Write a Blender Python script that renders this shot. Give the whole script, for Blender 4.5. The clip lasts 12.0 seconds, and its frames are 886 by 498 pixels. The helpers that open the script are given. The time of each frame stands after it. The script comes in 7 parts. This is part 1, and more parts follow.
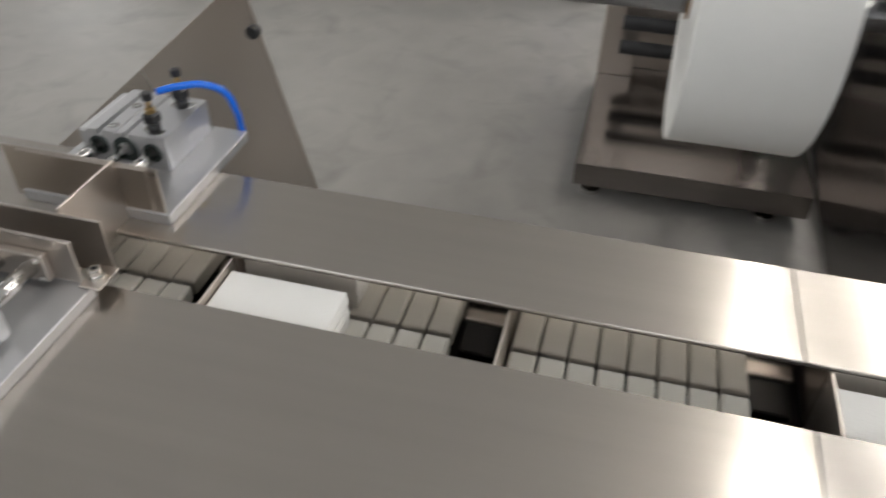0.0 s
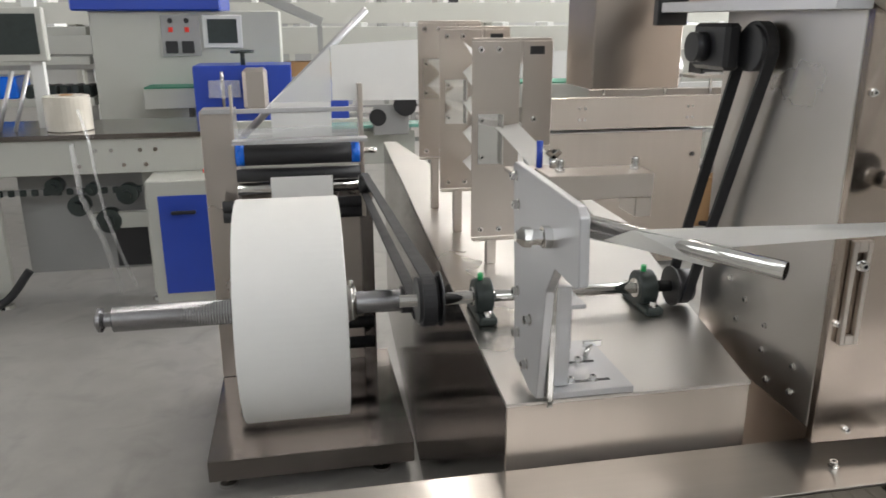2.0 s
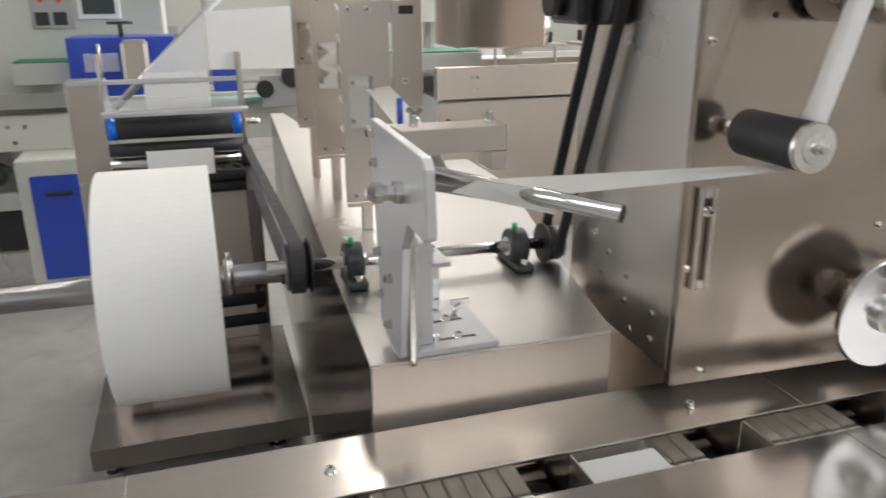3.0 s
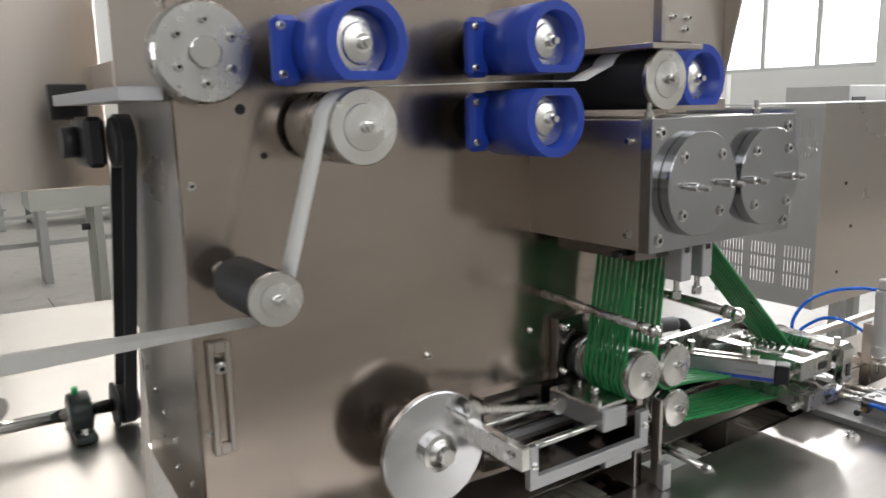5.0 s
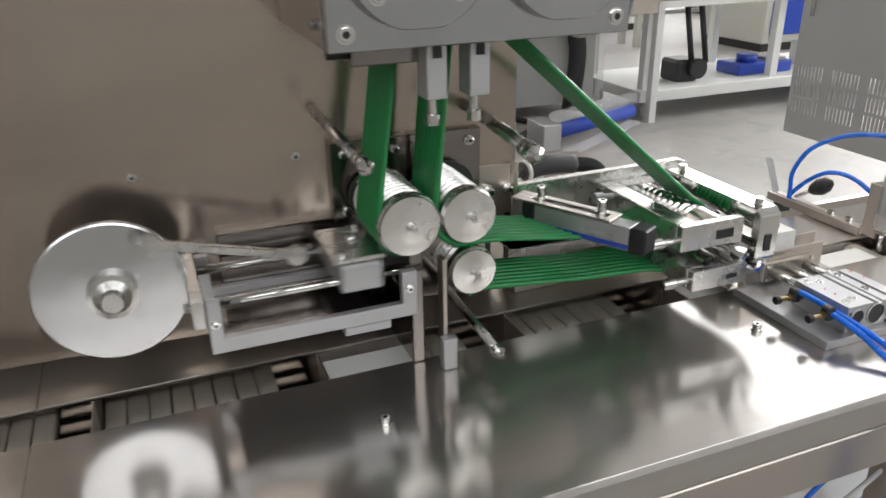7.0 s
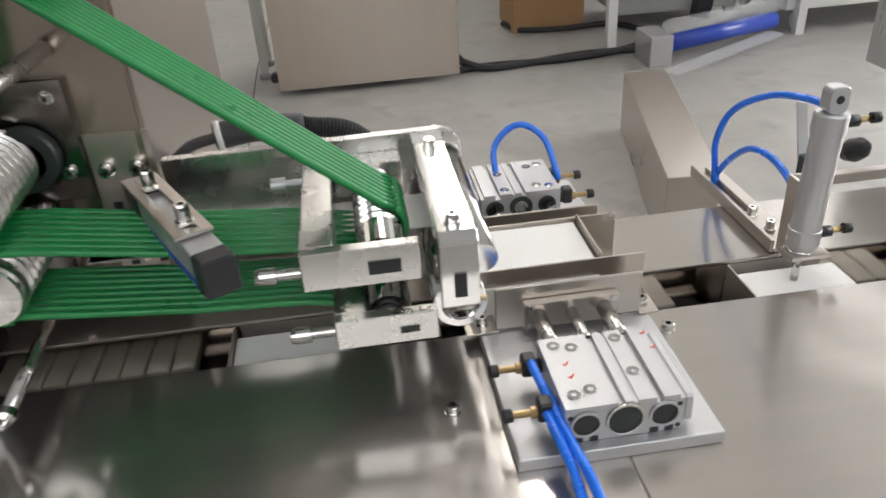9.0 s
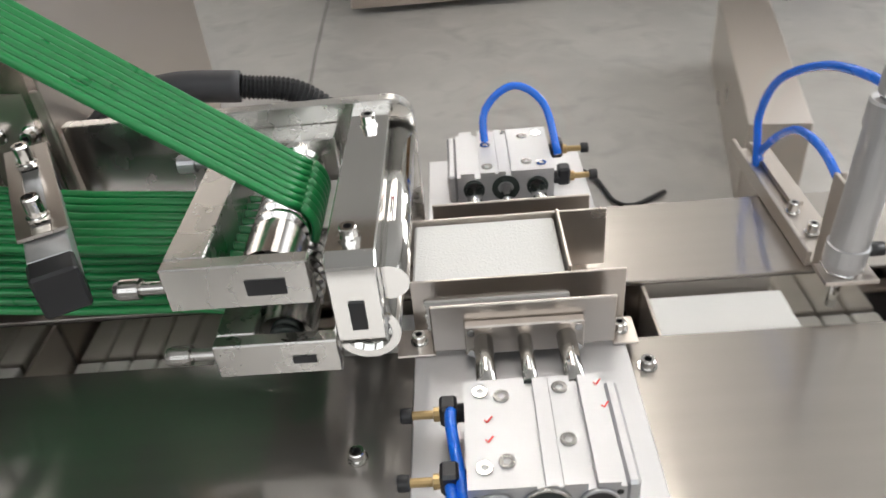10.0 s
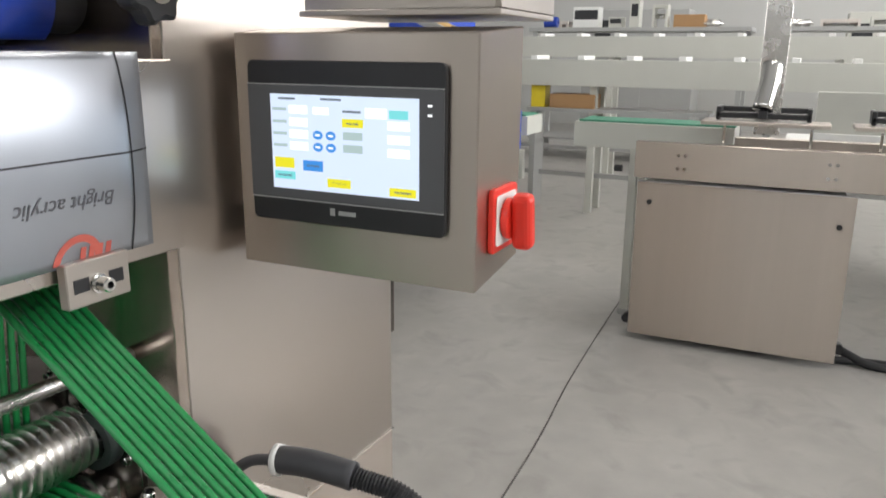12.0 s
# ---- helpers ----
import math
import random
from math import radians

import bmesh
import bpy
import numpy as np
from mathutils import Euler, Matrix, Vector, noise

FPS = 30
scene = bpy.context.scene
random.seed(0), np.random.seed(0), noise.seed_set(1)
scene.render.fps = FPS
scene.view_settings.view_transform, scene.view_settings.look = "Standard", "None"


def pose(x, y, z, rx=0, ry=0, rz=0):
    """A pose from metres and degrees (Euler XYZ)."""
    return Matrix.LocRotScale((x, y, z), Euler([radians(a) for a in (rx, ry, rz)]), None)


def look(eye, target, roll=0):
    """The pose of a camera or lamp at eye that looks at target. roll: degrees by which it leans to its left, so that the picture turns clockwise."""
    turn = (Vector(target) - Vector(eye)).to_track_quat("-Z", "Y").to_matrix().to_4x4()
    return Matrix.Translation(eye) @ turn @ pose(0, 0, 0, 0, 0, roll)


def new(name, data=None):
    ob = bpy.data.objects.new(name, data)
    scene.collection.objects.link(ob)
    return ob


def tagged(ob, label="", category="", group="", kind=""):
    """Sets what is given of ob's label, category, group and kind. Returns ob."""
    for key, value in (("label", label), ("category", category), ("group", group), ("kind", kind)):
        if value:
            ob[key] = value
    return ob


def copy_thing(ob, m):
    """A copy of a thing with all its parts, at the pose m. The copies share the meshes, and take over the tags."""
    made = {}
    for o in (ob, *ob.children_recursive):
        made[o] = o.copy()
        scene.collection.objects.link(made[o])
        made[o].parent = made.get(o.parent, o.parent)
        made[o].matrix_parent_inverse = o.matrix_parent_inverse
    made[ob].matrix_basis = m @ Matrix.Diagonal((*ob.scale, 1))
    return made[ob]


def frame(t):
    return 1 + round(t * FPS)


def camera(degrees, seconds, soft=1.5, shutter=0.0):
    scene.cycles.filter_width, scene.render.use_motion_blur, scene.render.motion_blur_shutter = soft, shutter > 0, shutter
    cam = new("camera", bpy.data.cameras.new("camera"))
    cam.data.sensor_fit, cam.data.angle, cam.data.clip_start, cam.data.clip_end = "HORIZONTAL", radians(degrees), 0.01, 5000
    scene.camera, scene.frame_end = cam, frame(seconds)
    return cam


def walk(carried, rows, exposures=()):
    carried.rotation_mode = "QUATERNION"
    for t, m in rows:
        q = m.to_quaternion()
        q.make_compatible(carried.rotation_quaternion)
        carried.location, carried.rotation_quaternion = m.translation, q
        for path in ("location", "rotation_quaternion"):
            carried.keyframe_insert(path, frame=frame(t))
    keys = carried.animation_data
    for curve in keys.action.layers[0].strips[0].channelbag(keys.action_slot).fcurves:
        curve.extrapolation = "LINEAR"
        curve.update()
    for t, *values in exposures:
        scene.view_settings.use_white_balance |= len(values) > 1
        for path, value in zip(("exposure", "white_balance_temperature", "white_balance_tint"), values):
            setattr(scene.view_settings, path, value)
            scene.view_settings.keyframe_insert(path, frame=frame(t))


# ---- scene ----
cam = camera(60.4, 12.0, soft=1.6, shutter=0.35)
PATH = [
    (0, (-0.911, -0.555, 1.251), (-1.292, 0.953, -0.007), 1.1),
    (0.5, (-0.819, -0.661, 1.298), (-0.847, 1.012, 0.203), 2.2),
    (1, (-0.728, -0.774, 1.347), (-0.582, 1.036, 0.508), 0.9),
    (1.5, (-0.686, -0.816, 1.382), (-0.443, 1.059, 0.731), -0.1),
    (2, (-0.671, -0.823, 1.386), (-0.318, 1.059, 0.809), -0.2),
    (2.5, (-0.643, -0.828, 1.381), (-0.2, 1.039, 0.818), -0.4),
    (3, (-0.6, -0.828, 1.358), (-0.027, 0.979, 0.72), -0.3),
    (3.5, (-0.549, -0.84, 1.377), (0.291, 0.855, 0.727), 0.2),
    (3.7, (-0.527, -0.844, 1.386), (0.406, 0.828, 0.805), 0.1),
    (5.3, (-0.161, -0.886, 1.383), (0.951, 0.735, 1.014), -1.3),
    (5.5, (-0.104, -0.896, 1.369), (0.982, 0.724, 0.929), -1.0),
    (6, (0.079, -0.965, 1.337), (0.862, 0.758, 0.691), -1.3),
    (6.5, (0.206, -0.964, 1.32), (0.907, 0.76, 0.587), -1.1),
    (7, (0.347, -0.911, 1.301), (1.013, 0.798, 0.503), -1.0),
    (7.5, (0.494, -0.857, 1.299), (1.098, 0.848, 0.446), -1.1),
    (7.7, (0.56, -0.847, 1.295), (1.123, 0.866, 0.43), -1.6),
    (9.3, (1.049, -0.684, 1.228), (1.183, 1.002, 0.161), -3.7),
    (9.5, (1.07, -0.649, 1.222), (1.19, 1.008, 0.109), -3.5),
    (10, (1.135, -0.594, 1.224), (1.053, 1.027, 0.055), -5.7),
    (10.5, (1.253, -0.585, 1.266), (0.747, 1.035, 0.208), -1.7),
    (11, (1.339, -0.562, 1.316), (0.592, 1.08, 0.454), -0.0),
    (11.5, (1.316, -0.534, 1.353), (0.51, 1.178, 0.706), 0.4),
    (11.6, (1.308, -0.54, 1.362), (0.514, 1.192, 0.753), 0.7),
    (12, (1.304, -0.533, 1.369), (0.482, 1.221, 0.872), 0.6),
]
# the camera's own brightening and darkening, in stops
STOPS = [(0, 0.16), (1, 0.22), (2, 0.30), (3, 0.40), (3.7, 0.42), (5.3, 0.04), (6, 0.08), (7.5, 0.20), (9.5, 0.12), (12, 0.16)]
walk(cam, [(t, look(e, g, r)) for t, e, g, r in PATH], STOPS)

# ---- world and light ----
world = bpy.data.worlds.new("world")
scene.world = world
world.use_nodes = True
wn = world.node_tree
sky = wn.nodes.new("ShaderNodeTexSky")
sky.sky_type, sky.sun_disc = "NISHITA", False
sky.sun_elevation, sky.sun_rotation = radians(40), radians(60)
wn.links.new(sky.outputs[0], wn.nodes["Background"].inputs[0])
wn.nodes["Background"].inputs[1].default_value = 0.12


def area_lamp(name, x, y, z, sx, sy, watts, target, colour=(1, 1, 1)):
    d = bpy.data.lights.new(name, "AREA")
    d.shape, d.size, d.size_y, d.energy, d.color = "RECTANGLE", sx, sy, watts, colour
    o = new(name, d)
    o.matrix_world = look((x, y, z), target)
    return o


HALL = dict(x0=-9.0, x1=11.0, y0=-5.0, y1=15.0, z1=6.2)
# daylight standing in the window openings of the east wall
for wy in (1.5, 6.5, 11.0):
    area_lamp("window_light", 10.86, wy, 3.85, 3.6, 4.1, 290, (0, wy, 2.0), (1.0, 0.99, 0.98))
# and of the high windows in the south wall, behind the walk
for wx in (-3.4, 0.9, 5.2):
    area_lamp("window_light", wx, -4.86, 4.3, 3.4, 2.4, 48, (wx, 3, 1.5), (0.95, 0.975, 1.0))
# fill through added, unseen openings in the west wall, for left-facing sides
for wy in (3.5, 8.0):
    area_lamp("window_light", -8.86, wy, 2.3, 3.0, 2.2, 80, (0, wy, 1.5), (1.0, 0.99, 0.98))
# rows of hall lamps under the ceiling
LAMP_ROWS = (0.95, 2.3)
for lx, watts in zip(LAMP_ROWS, (135, 135)):
    area_lamp("hall_lamp_light", lx, 7.3, 5.98, 0.28, 13.4, watts, (lx, 7.3, 0.0), (1.0, 0.95, 0.89))


# a wide skylight in the roof towards the east windows
SKYLIGHT = (6.8, 9.4, 1.5, 13.0)
area_lamp("skylight_light", 8.1, 7.25, 6.1, 2.6, 11.5, 90, (8.1, 7.25, 0.0), (0.97, 0.985, 1.0))

# ---- materials ----
def material(name, colour, rough=0.5, metal=0.0, var=0.12, scale=8.0, bump=0.0, bump_scale=60.0, stretch=(1, 1, 1), coat=0.0, rough_var=0.1, spec=0.5, wave=0.0):
    m = bpy.data.materials.new(name)
    m.use_nodes = True
    nt = m.node_tree
    b = nt.nodes["Principled BSDF"]
    b.inputs["Metallic"].default_value = metal
    b.inputs["Coat Weight"].default_value = coat
    b.inputs["Specular IOR Level"].default_value = spec
    tc = nt.nodes.new("ShaderNodeTexCoord")
    mp = nt.nodes.new("ShaderNodeMapping")
    mp.inputs["Scale"].default_value = stretch
    nt.links.new(tc.outputs["Object"], mp.inputs["Vector"])
    n1 = nt.nodes.new("ShaderNodeTexNoise")
    n1.inputs["Scale"].default_value, n1.inputs["Detail"].default_value = scale, 6.0
    nt.links.new(mp.outputs[0], n1.inputs["Vector"])
    n2 = nt.nodes.new("ShaderNodeTexNoise")
    n2.inputs["Scale"].default_value, n2.inputs["Detail"].default_value = scale * 0.22, 3.0
    nt.links.new(tc.outputs["Object"], n2.inputs["Vector"])
    mix = nt.nodes.new("ShaderNodeMix")
    mix.data_type = "RGBA"
    c = Vector(colour)
    mix.inputs["A"].default_value = (*(c * (1 - var)), 1)
    mix.inputs["B"].default_value = (*[min(1, v * (1 + var)) for v in c], 1)
    av = nt.nodes.new("ShaderNodeMath")
    av.operation = "ADD"
    nt.links.new(n1.outputs["Fac"], av.inputs[0])
    nt.links.new(n2.outputs["Fac"], av.inputs[1])
    rm = nt.nodes.new("ShaderNodeMapRange")
    rm.inputs["From Min"].default_value, rm.inputs["From Max"].default_value = 0.45, 1.55
    nt.links.new(av.outputs[0], rm.inputs["Value"])
    nt.links.new(rm.outputs[0], mix.inputs["Factor"])
    nt.links.new(mix.outputs["Result"], b.inputs["Base Color"])
    rr = nt.nodes.new("ShaderNodeMapRange")
    rr.inputs["To Min"].default_value = max(0.02, rough - rough_var)
    rr.inputs["To Max"].default_value = min(1, rough + rough_var)
    nt.links.new(rm.outputs[0], rr.inputs["Value"])
    nt.links.new(rr.outputs[0], b.inputs["Roughness"])
    if bump:
        n3 = nt.nodes.new("ShaderNodeTexNoise")
        n3.inputs["Scale"].default_value, n3.inputs["Detail"].default_value = bump_scale, 4.0
        nt.links.new(mp.outputs[0], n3.inputs["Vector"])
        bp = nt.nodes.new("ShaderNodeBump")
        bp.inputs["Strength"].default_value = bump
        bp.inputs["Distance"].default_value = 0.002
        nt.links.new(n3.outputs["Fac"], bp.inputs["Height"])
        nt.links.new(bp.outputs[0], b.inputs["Normal"])
    if wave:
        n4 = nt.nodes.new("ShaderNodeTexNoise")
        n4.inputs["Scale"].default_value, n4.inputs["Detail"].default_value = 7.0, 1.5
        nt.links.new(tc.outputs["Object"], n4.inputs["Vector"])
        bw = nt.nodes.new("ShaderNodeBump")
        bw.inputs["Strength"].default_value = 1.0
        bw.inputs["Distance"].default_value = wave
        nt.links.new(n4.outputs["Fac"], bw.inputs["Height"])
        nt.links.new(bw.outputs[0], b.inputs["Normal"])
    return m


def scratched(m, haze, rough, spread=0.0, grain=None):
    """Adds to a steel the wide soft lobe of its fine scratches; grain: the way in which it smears light."""
    nt = m.node_tree
    b = nt.nodes["Principled BSDF"]
    h = nt.nodes.new("ShaderNodeBsdfPrincipled")
    h.inputs["Metallic"].default_value = 1.0
    h.inputs["Roughness"].default_value = rough
    nt.links.new(b.inputs["Base Color"].links[0].from_socket, h.inputs["Base Color"])
    mix = nt.nodes.new("ShaderNodeMixShader")
    mix.inputs[0].default_value = haze
    nt.links.new(b.outputs[0], mix.inputs[1])
    nt.links.new(h.outputs[0], mix.inputs[2])
    nt.links.new(mix.outputs[0], nt.nodes["Material Output"].inputs[0])
    if grain:
        v = nt.nodes.new("ShaderNodeCombineXYZ")
        for i in range(3):
            v.inputs[i].default_value = grain[i]
        for n in (b, h):
            n.inputs["Anisotropic"].default_value = spread
            nt.links.new(v.outputs[0], n.inputs["Tangent"])
    return m


def glowing(name, colour, strength):
    m = bpy.data.materials.new(name)
    m.use_nodes = True
    b = m.node_tree.nodes["Principled BSDF"]
    b.inputs["Base Color"].default_value = (*[0.3 * v for v in colour], 1)
    b.inputs["Emission Color"].default_value = (*colour, 1)
    b.inputs["Emission Strength"].default_value = strength
    return m


def clear(name, colour, rough=0.03, alpha=0.25):
    m = bpy.data.materials.new(name)
    m.use_nodes = True
    b = m.node_tree.nodes["Principled BSDF"]
    b.inputs["Base Color"].default_value = (*colour, 1)
    b.inputs["Roughness"].default_value = rough
    b.inputs["Alpha"].default_value = alpha
    return m


STEEL = (0.56, 0.51, 0.465)
M_TABLE = material("table_steel", (0.53, 0.49, 0.45), 0.16, 1.0, 0.06, 6, 0.0, 5, (0.6, 12, 12), rough_var=0.05, wave=0.0022)
scratched(M_TABLE, 0.45, 0.42, 0.75, (0.02, 1.0, 0.03))
M_TRACK = material("track_wall_steel", (0.66, 0.63, 0.60), 0.09, 1.0, 0.05, 6, 0.0, 5, (0.6, 12, 12), rough_var=0.04, wave=0.002)
M_POLISHED = material("polished_table_steel", (0.54, 0.51, 0.48), 0.14, 1.0, 0.06, 6, 0.0, 5, (0.6, 12, 12), rough_var=0.04, wave=0.003)
scratched(M_POLISHED, 0.32, 0.42, 0.7, (0.02, 1.0, 0.03))
M_BRUSH = material("brushed_steel", STEEL, 0.28, 1.0, 0.03, 2, 0.0, 6, (1, 1, 1), rough_var=0.02)
scratched(M_BRUSH, 0.25, 0.5)
M_PANEL = material("grained_steel_panel", (0.58, 0.512, 0.455), 0.24, 1.0, 0.05, 3, 0.0, 6, (8, 8, 0.3), rough_var=0.05, wave=0.0006)
scratched(M_PANEL, 0.4, 0.45, 0.85, (0.02, 0.03, 1.0))
M_PLATE = material("polished_plate_steel", (0.44, 0.375, 0.325), 0.17, 1.0, 0.17, 5, 0.0, 5, (0.7, 3, 3), rough_var=0.06, wave=0.0025)
scratched(M_PLATE, 0.20, 0.40, 0.5, (0.02, 0.03, 1.0))
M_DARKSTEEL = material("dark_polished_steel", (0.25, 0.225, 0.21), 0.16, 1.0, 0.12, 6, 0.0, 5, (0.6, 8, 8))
M_SATIN = material("satin_steel_sheet", (0.62, 0.595, 0.565), 0.30, 1.0, 0.13, 4, rough_var=0.08)
M_KNURL = material("dark_knurled_steel", (0.36, 0.36, 0.37), 0.24, 1.0, 0.05, 30, rough_var=0.03)
M_CHROME = material("chrome", (0.66, 0.65, 0.63), 0.09, 1.0, 0.04, 20, rough_var=0.04)
M_TURNED = material("turned_steel", (0.60, 0.585, 0.56), 0.27, 1.0, 0.06, 40, rough_var=0.06)
def turned_face(name, colour, rough, strength):
    """Lathe-turned steel: the grain runs in rings round the axis along y."""
    m = material(name, colour, rough, 1.0, 0.06, 40, rough_var=0.05)
    b = m.node_tree.nodes["Principled BSDF"]
    t = m.node_tree.nodes.new("ShaderNodeTangent")
    t.direction_type, t.axis = "RADIAL", "Y"
    m.node_tree.links.new(t.outputs[0], b.inputs["Tangent"])
    b.inputs["Anisotropic"].default_value = strength
    return m


M_DISC = turned_face("lathe_turned_disc", (0.74, 0.72, 0.69), 0.26, 0.75)
M_CRANK = turned_face("polished_crank_face", (0.62, 0.62, 0.63), 0.16, 0.5)
M_FACE = material("ground_steel_face", (0.42, 0.42, 0.425), 0.17, 1.0, 0.22, 7, rough_var=0.08, wave=0.003)
M_ALU = material("anodised_aluminium", (0.54, 0.54, 0.55), 0.42, 0.75, 0.05, 30, 0.03, 300)
M_PAPER = material("white_paper", (0.86, 0.85, 0.825), 0.9, 0, 0.02, 30, 0.25, 500, spec=0.1)
M_SLAT = material("cream_plastic", (0.72, 0.70, 0.64), 0.5, 0, 0.1, 30)
# also painted on slots, bores and bolt sockets as the shade inside them
M_BLACK = material("black_plastic_and_hole_shade", (0.018, 0.018, 0.02), 0.4, 0, 0.2, 30)
M_RUBBER = material("black_rubber", (0.02, 0.02, 0.022), 0.6, 0, 0.2, 40, 0.2, 200)
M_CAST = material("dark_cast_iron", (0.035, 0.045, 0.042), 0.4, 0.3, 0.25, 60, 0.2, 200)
M_GREEN = material("green_rope", (0.012, 0.23, 0.06), 0.32, 0, 0.15, 60, coat=0.2)
M_GREENDOT = material("green_plastic", (0.02, 0.4, 0.12), 0.4, 0, 0.1, 60)
M_TUBE = material("blue_air_tube", (0.008, 0.17, 0.85), 0.25, 0, 0.1, 40, coat=0.3)
M_BLUE = material("blue_paint", (0.018, 0.06, 0.42), 0.35, 0, 0.1, 12, coat=0.15)
M_BRASS = material("brass", (0.55, 0.40, 0.20), 0.3, 1.0, 0.1, 60)
M_RED = material("red_plastic", (0.75, 0.035, 0.02), 0.35, 0, 0.06, 30)
M_CREAM = material("offwhite_paint", (0.50, 0.50, 0.455), 0.45, 0, 0.05, 6)
M_GREYPAINT = material("grey_paint", (0.34, 0.34, 0.33), 0.45, 0, 0.06, 6)
M_WHITE = material("white_paint", (0.74, 0.74, 0.72), 0.5, 0, 0.04, 6)
M_FOAM = material("grey_cable_sleeve", (0.05, 0.05, 0.055), 0.6, 0, 0.2, 60)
M_CARD = material("brown_cardboard", (0.36, 0.21, 0.10), 0.85, 0, 0.1, 10)
M_WOOD = material("yellow_wood", (0.42, 0.26, 0.08), 0.6, 0, 0.2, 12)
M_YELLOW = material("yellow_plastic", (0.8, 0.62, 0.03), 0.4, 0, 0.08, 20)
M_WALL = material("wall_paint", (0.46, 0.46, 0.445), 0.8, 0, 0.05, 2)
M_CEIL = material("ceiling_sheet", (0.50, 0.495, 0.485), 0.7, 0, 0.06, 2)
M_LAMP = glowing("lamp_tube_glow", (1.0, 0.97, 0.92), 4)
M_DAY = glowing("daylight_beyond_window", (0.95, 0.97, 1.0), 4.0)
M_FILM = clear("clear_film", (0.9, 0.9, 0.9), 0.12, 0.25)
M_FOIL = material("silver_film", (0.40, 0.42, 0.46), 0.34, 0.75, 0.06, 10)
M_GREYPRINT = material("grey_print", (0.10, 0.10, 0.11), 0.5, 0, 0.1, 40)
M_SCREEN = glowing("screen_glow", (0.62, 0.72, 0.85), 0.95)


def floor_material():
    m = material("concrete_floor", (0.36, 0.348, 0.328), 0.46, 0, 0.28, 5.0, 0.15, 120, rough_var=0.14)
    nt = m.node_tree
    b = nt.nodes["Principled BSDF"]
    base = b.inputs["Base Color"].links[0].from_socket
    tc = nt.nodes.new("ShaderNodeTexCoord")
    n = nt.nodes.new("ShaderNodeTexNoise")
    n.inputs["Scale"].default_value, n.inputs["Detail"].default_value, n.inputs["Distortion"].default_value = 5.0, 9.0, 0.6
    nt.links.new(tc.outputs["Object"], n.inputs["Vector"])
    r = nt.nodes.new("ShaderNodeMapRange")
    r.inputs["From Min"].default_value, r.inputs["From Max"].default_value = 0.52, 0.75
    r.inputs["To Max"].default_value = 0.45
    nt.links.new(n.outputs["Fac"], r.inputs["Value"])
    mx = nt.nodes.new("ShaderNodeMix")
    mx.data_type = "RGBA"
    mx.inputs["B"].default_value = (0.17, 0.165, 0.155, 1)
    nt.links.new(r.outputs[0], mx.inputs["Factor"])
    nt.links.new(base, mx.inputs["A"])
    nt.links.new(mx.outputs["Result"], b.inputs["Base Color"])
    return m


M_FLOOR = floor_material()
M_CRACK = material("dark_joint", (0.09, 0.085, 0.08), 0.9, 0, 0.2, 20)


# ---- mesh helpers ----
def box(x0, x1, y0, y1, z0, z1, bev=0.0015, seg=1):
    bm = bmesh.new()
    bmesh.ops.create_cube(bm, size=1)
    for v in bm.verts:
        v.co = Vector((x0 + (v.co.x + 0.5) * (x1 - x0), y0 + (v.co.y + 0.5) * (y1 - y0), z0 + (v.co.z + 0.5) * (z1 - z0)))
    if bev:
        bev = min(bev, 0.4 * min(x1 - x0, y1 - y0, z1 - z0))
        bmesh.ops.bevel(bm, geom=list(bm.edges), offset=bev, segments=seg, affect="EDGES", profile=0.5)
    return bm


def rod(a, b, r, seg=24, r2=None, bev=0.0):
    """A round bar from a to b."""
    a, b = Vector(a), Vector(b)
    d = b - a
    bm = bmesh.new()
    bmesh.ops.create_cone(bm, cap_ends=True, segments=seg, radius1=r, radius2=r if r2 is None else r2, depth=d.length)
    if bev:
        es = [e for e in bm.edges if abs(e.verts[0].co.z - e.verts[1].co.z) < 1e-6]
        bmesh.ops.bevel(bm, geom=es, offset=bev, segments=2, affect="EDGES", profile=0.5)
    for fc in bm.faces:
        fc.smooth = abs(fc.normal.z) < 0.5
    bm.transform(Matrix.Translation((a + b) / 2) @ d.to_track_quat("Z", "Y").to_matrix().to_4x4())
    return bm


def turned(a, b, rows, seg=32):
    """A turned body along the line a to b; rows of (share of the length, radius)."""
    a, b = Vector(a), Vector(b)
    d = b - a
    m = Matrix.Translation(a) @ d.to_track_quat("Z", "Y").to_matrix().to_4x4()
    bm = bmesh.new()
    rings = []
    for s, r in rows:
        rings.append([bm.verts.new(m @ Vector((r * math.cos(2 * math.pi * i / seg), r * math.sin(2 * math.pi * i / seg), s * d.length))) for i in range(seg)])
    for p, q in zip(rings, rings[1:]):
        for i in range(seg):
            f = bm.faces.new((p[i], p[(i + 1) % seg], q[(i + 1) % seg], q[i]))
            f.smooth = False
    bm.faces.new(list(reversed(rings[0])))
    bm.faces.new(rings[-1])
    return bm


def ring(a, b, r_out, r_in, seg=32):
    a, b = Vector(a), Vector(b)
    d = b - a
    m = Matrix.Translation(a) @ d.to_track_quat("Z", "Y").to_matrix().to_4x4()
    bm = bmesh.new()
    L = [[bm.verts.new(m @ Vector((r * math.cos(2 * math.pi * i / seg), r * math.sin(2 * math.pi * i / seg), z))) for i in range(seg)]
         for r, z in ((r_out, 0), (r_out, d.length), (r_in, d.length), (r_in, 0))]
    for k in range(4):
        p, q = L[k], L[(k + 1) % 4]
        for i in range(seg):
            f = bm.faces.new((p[i], p[(i + 1) % seg], q[(i + 1) % seg], q[i]))
            f.smooth = k % 2 == 0
    return bm


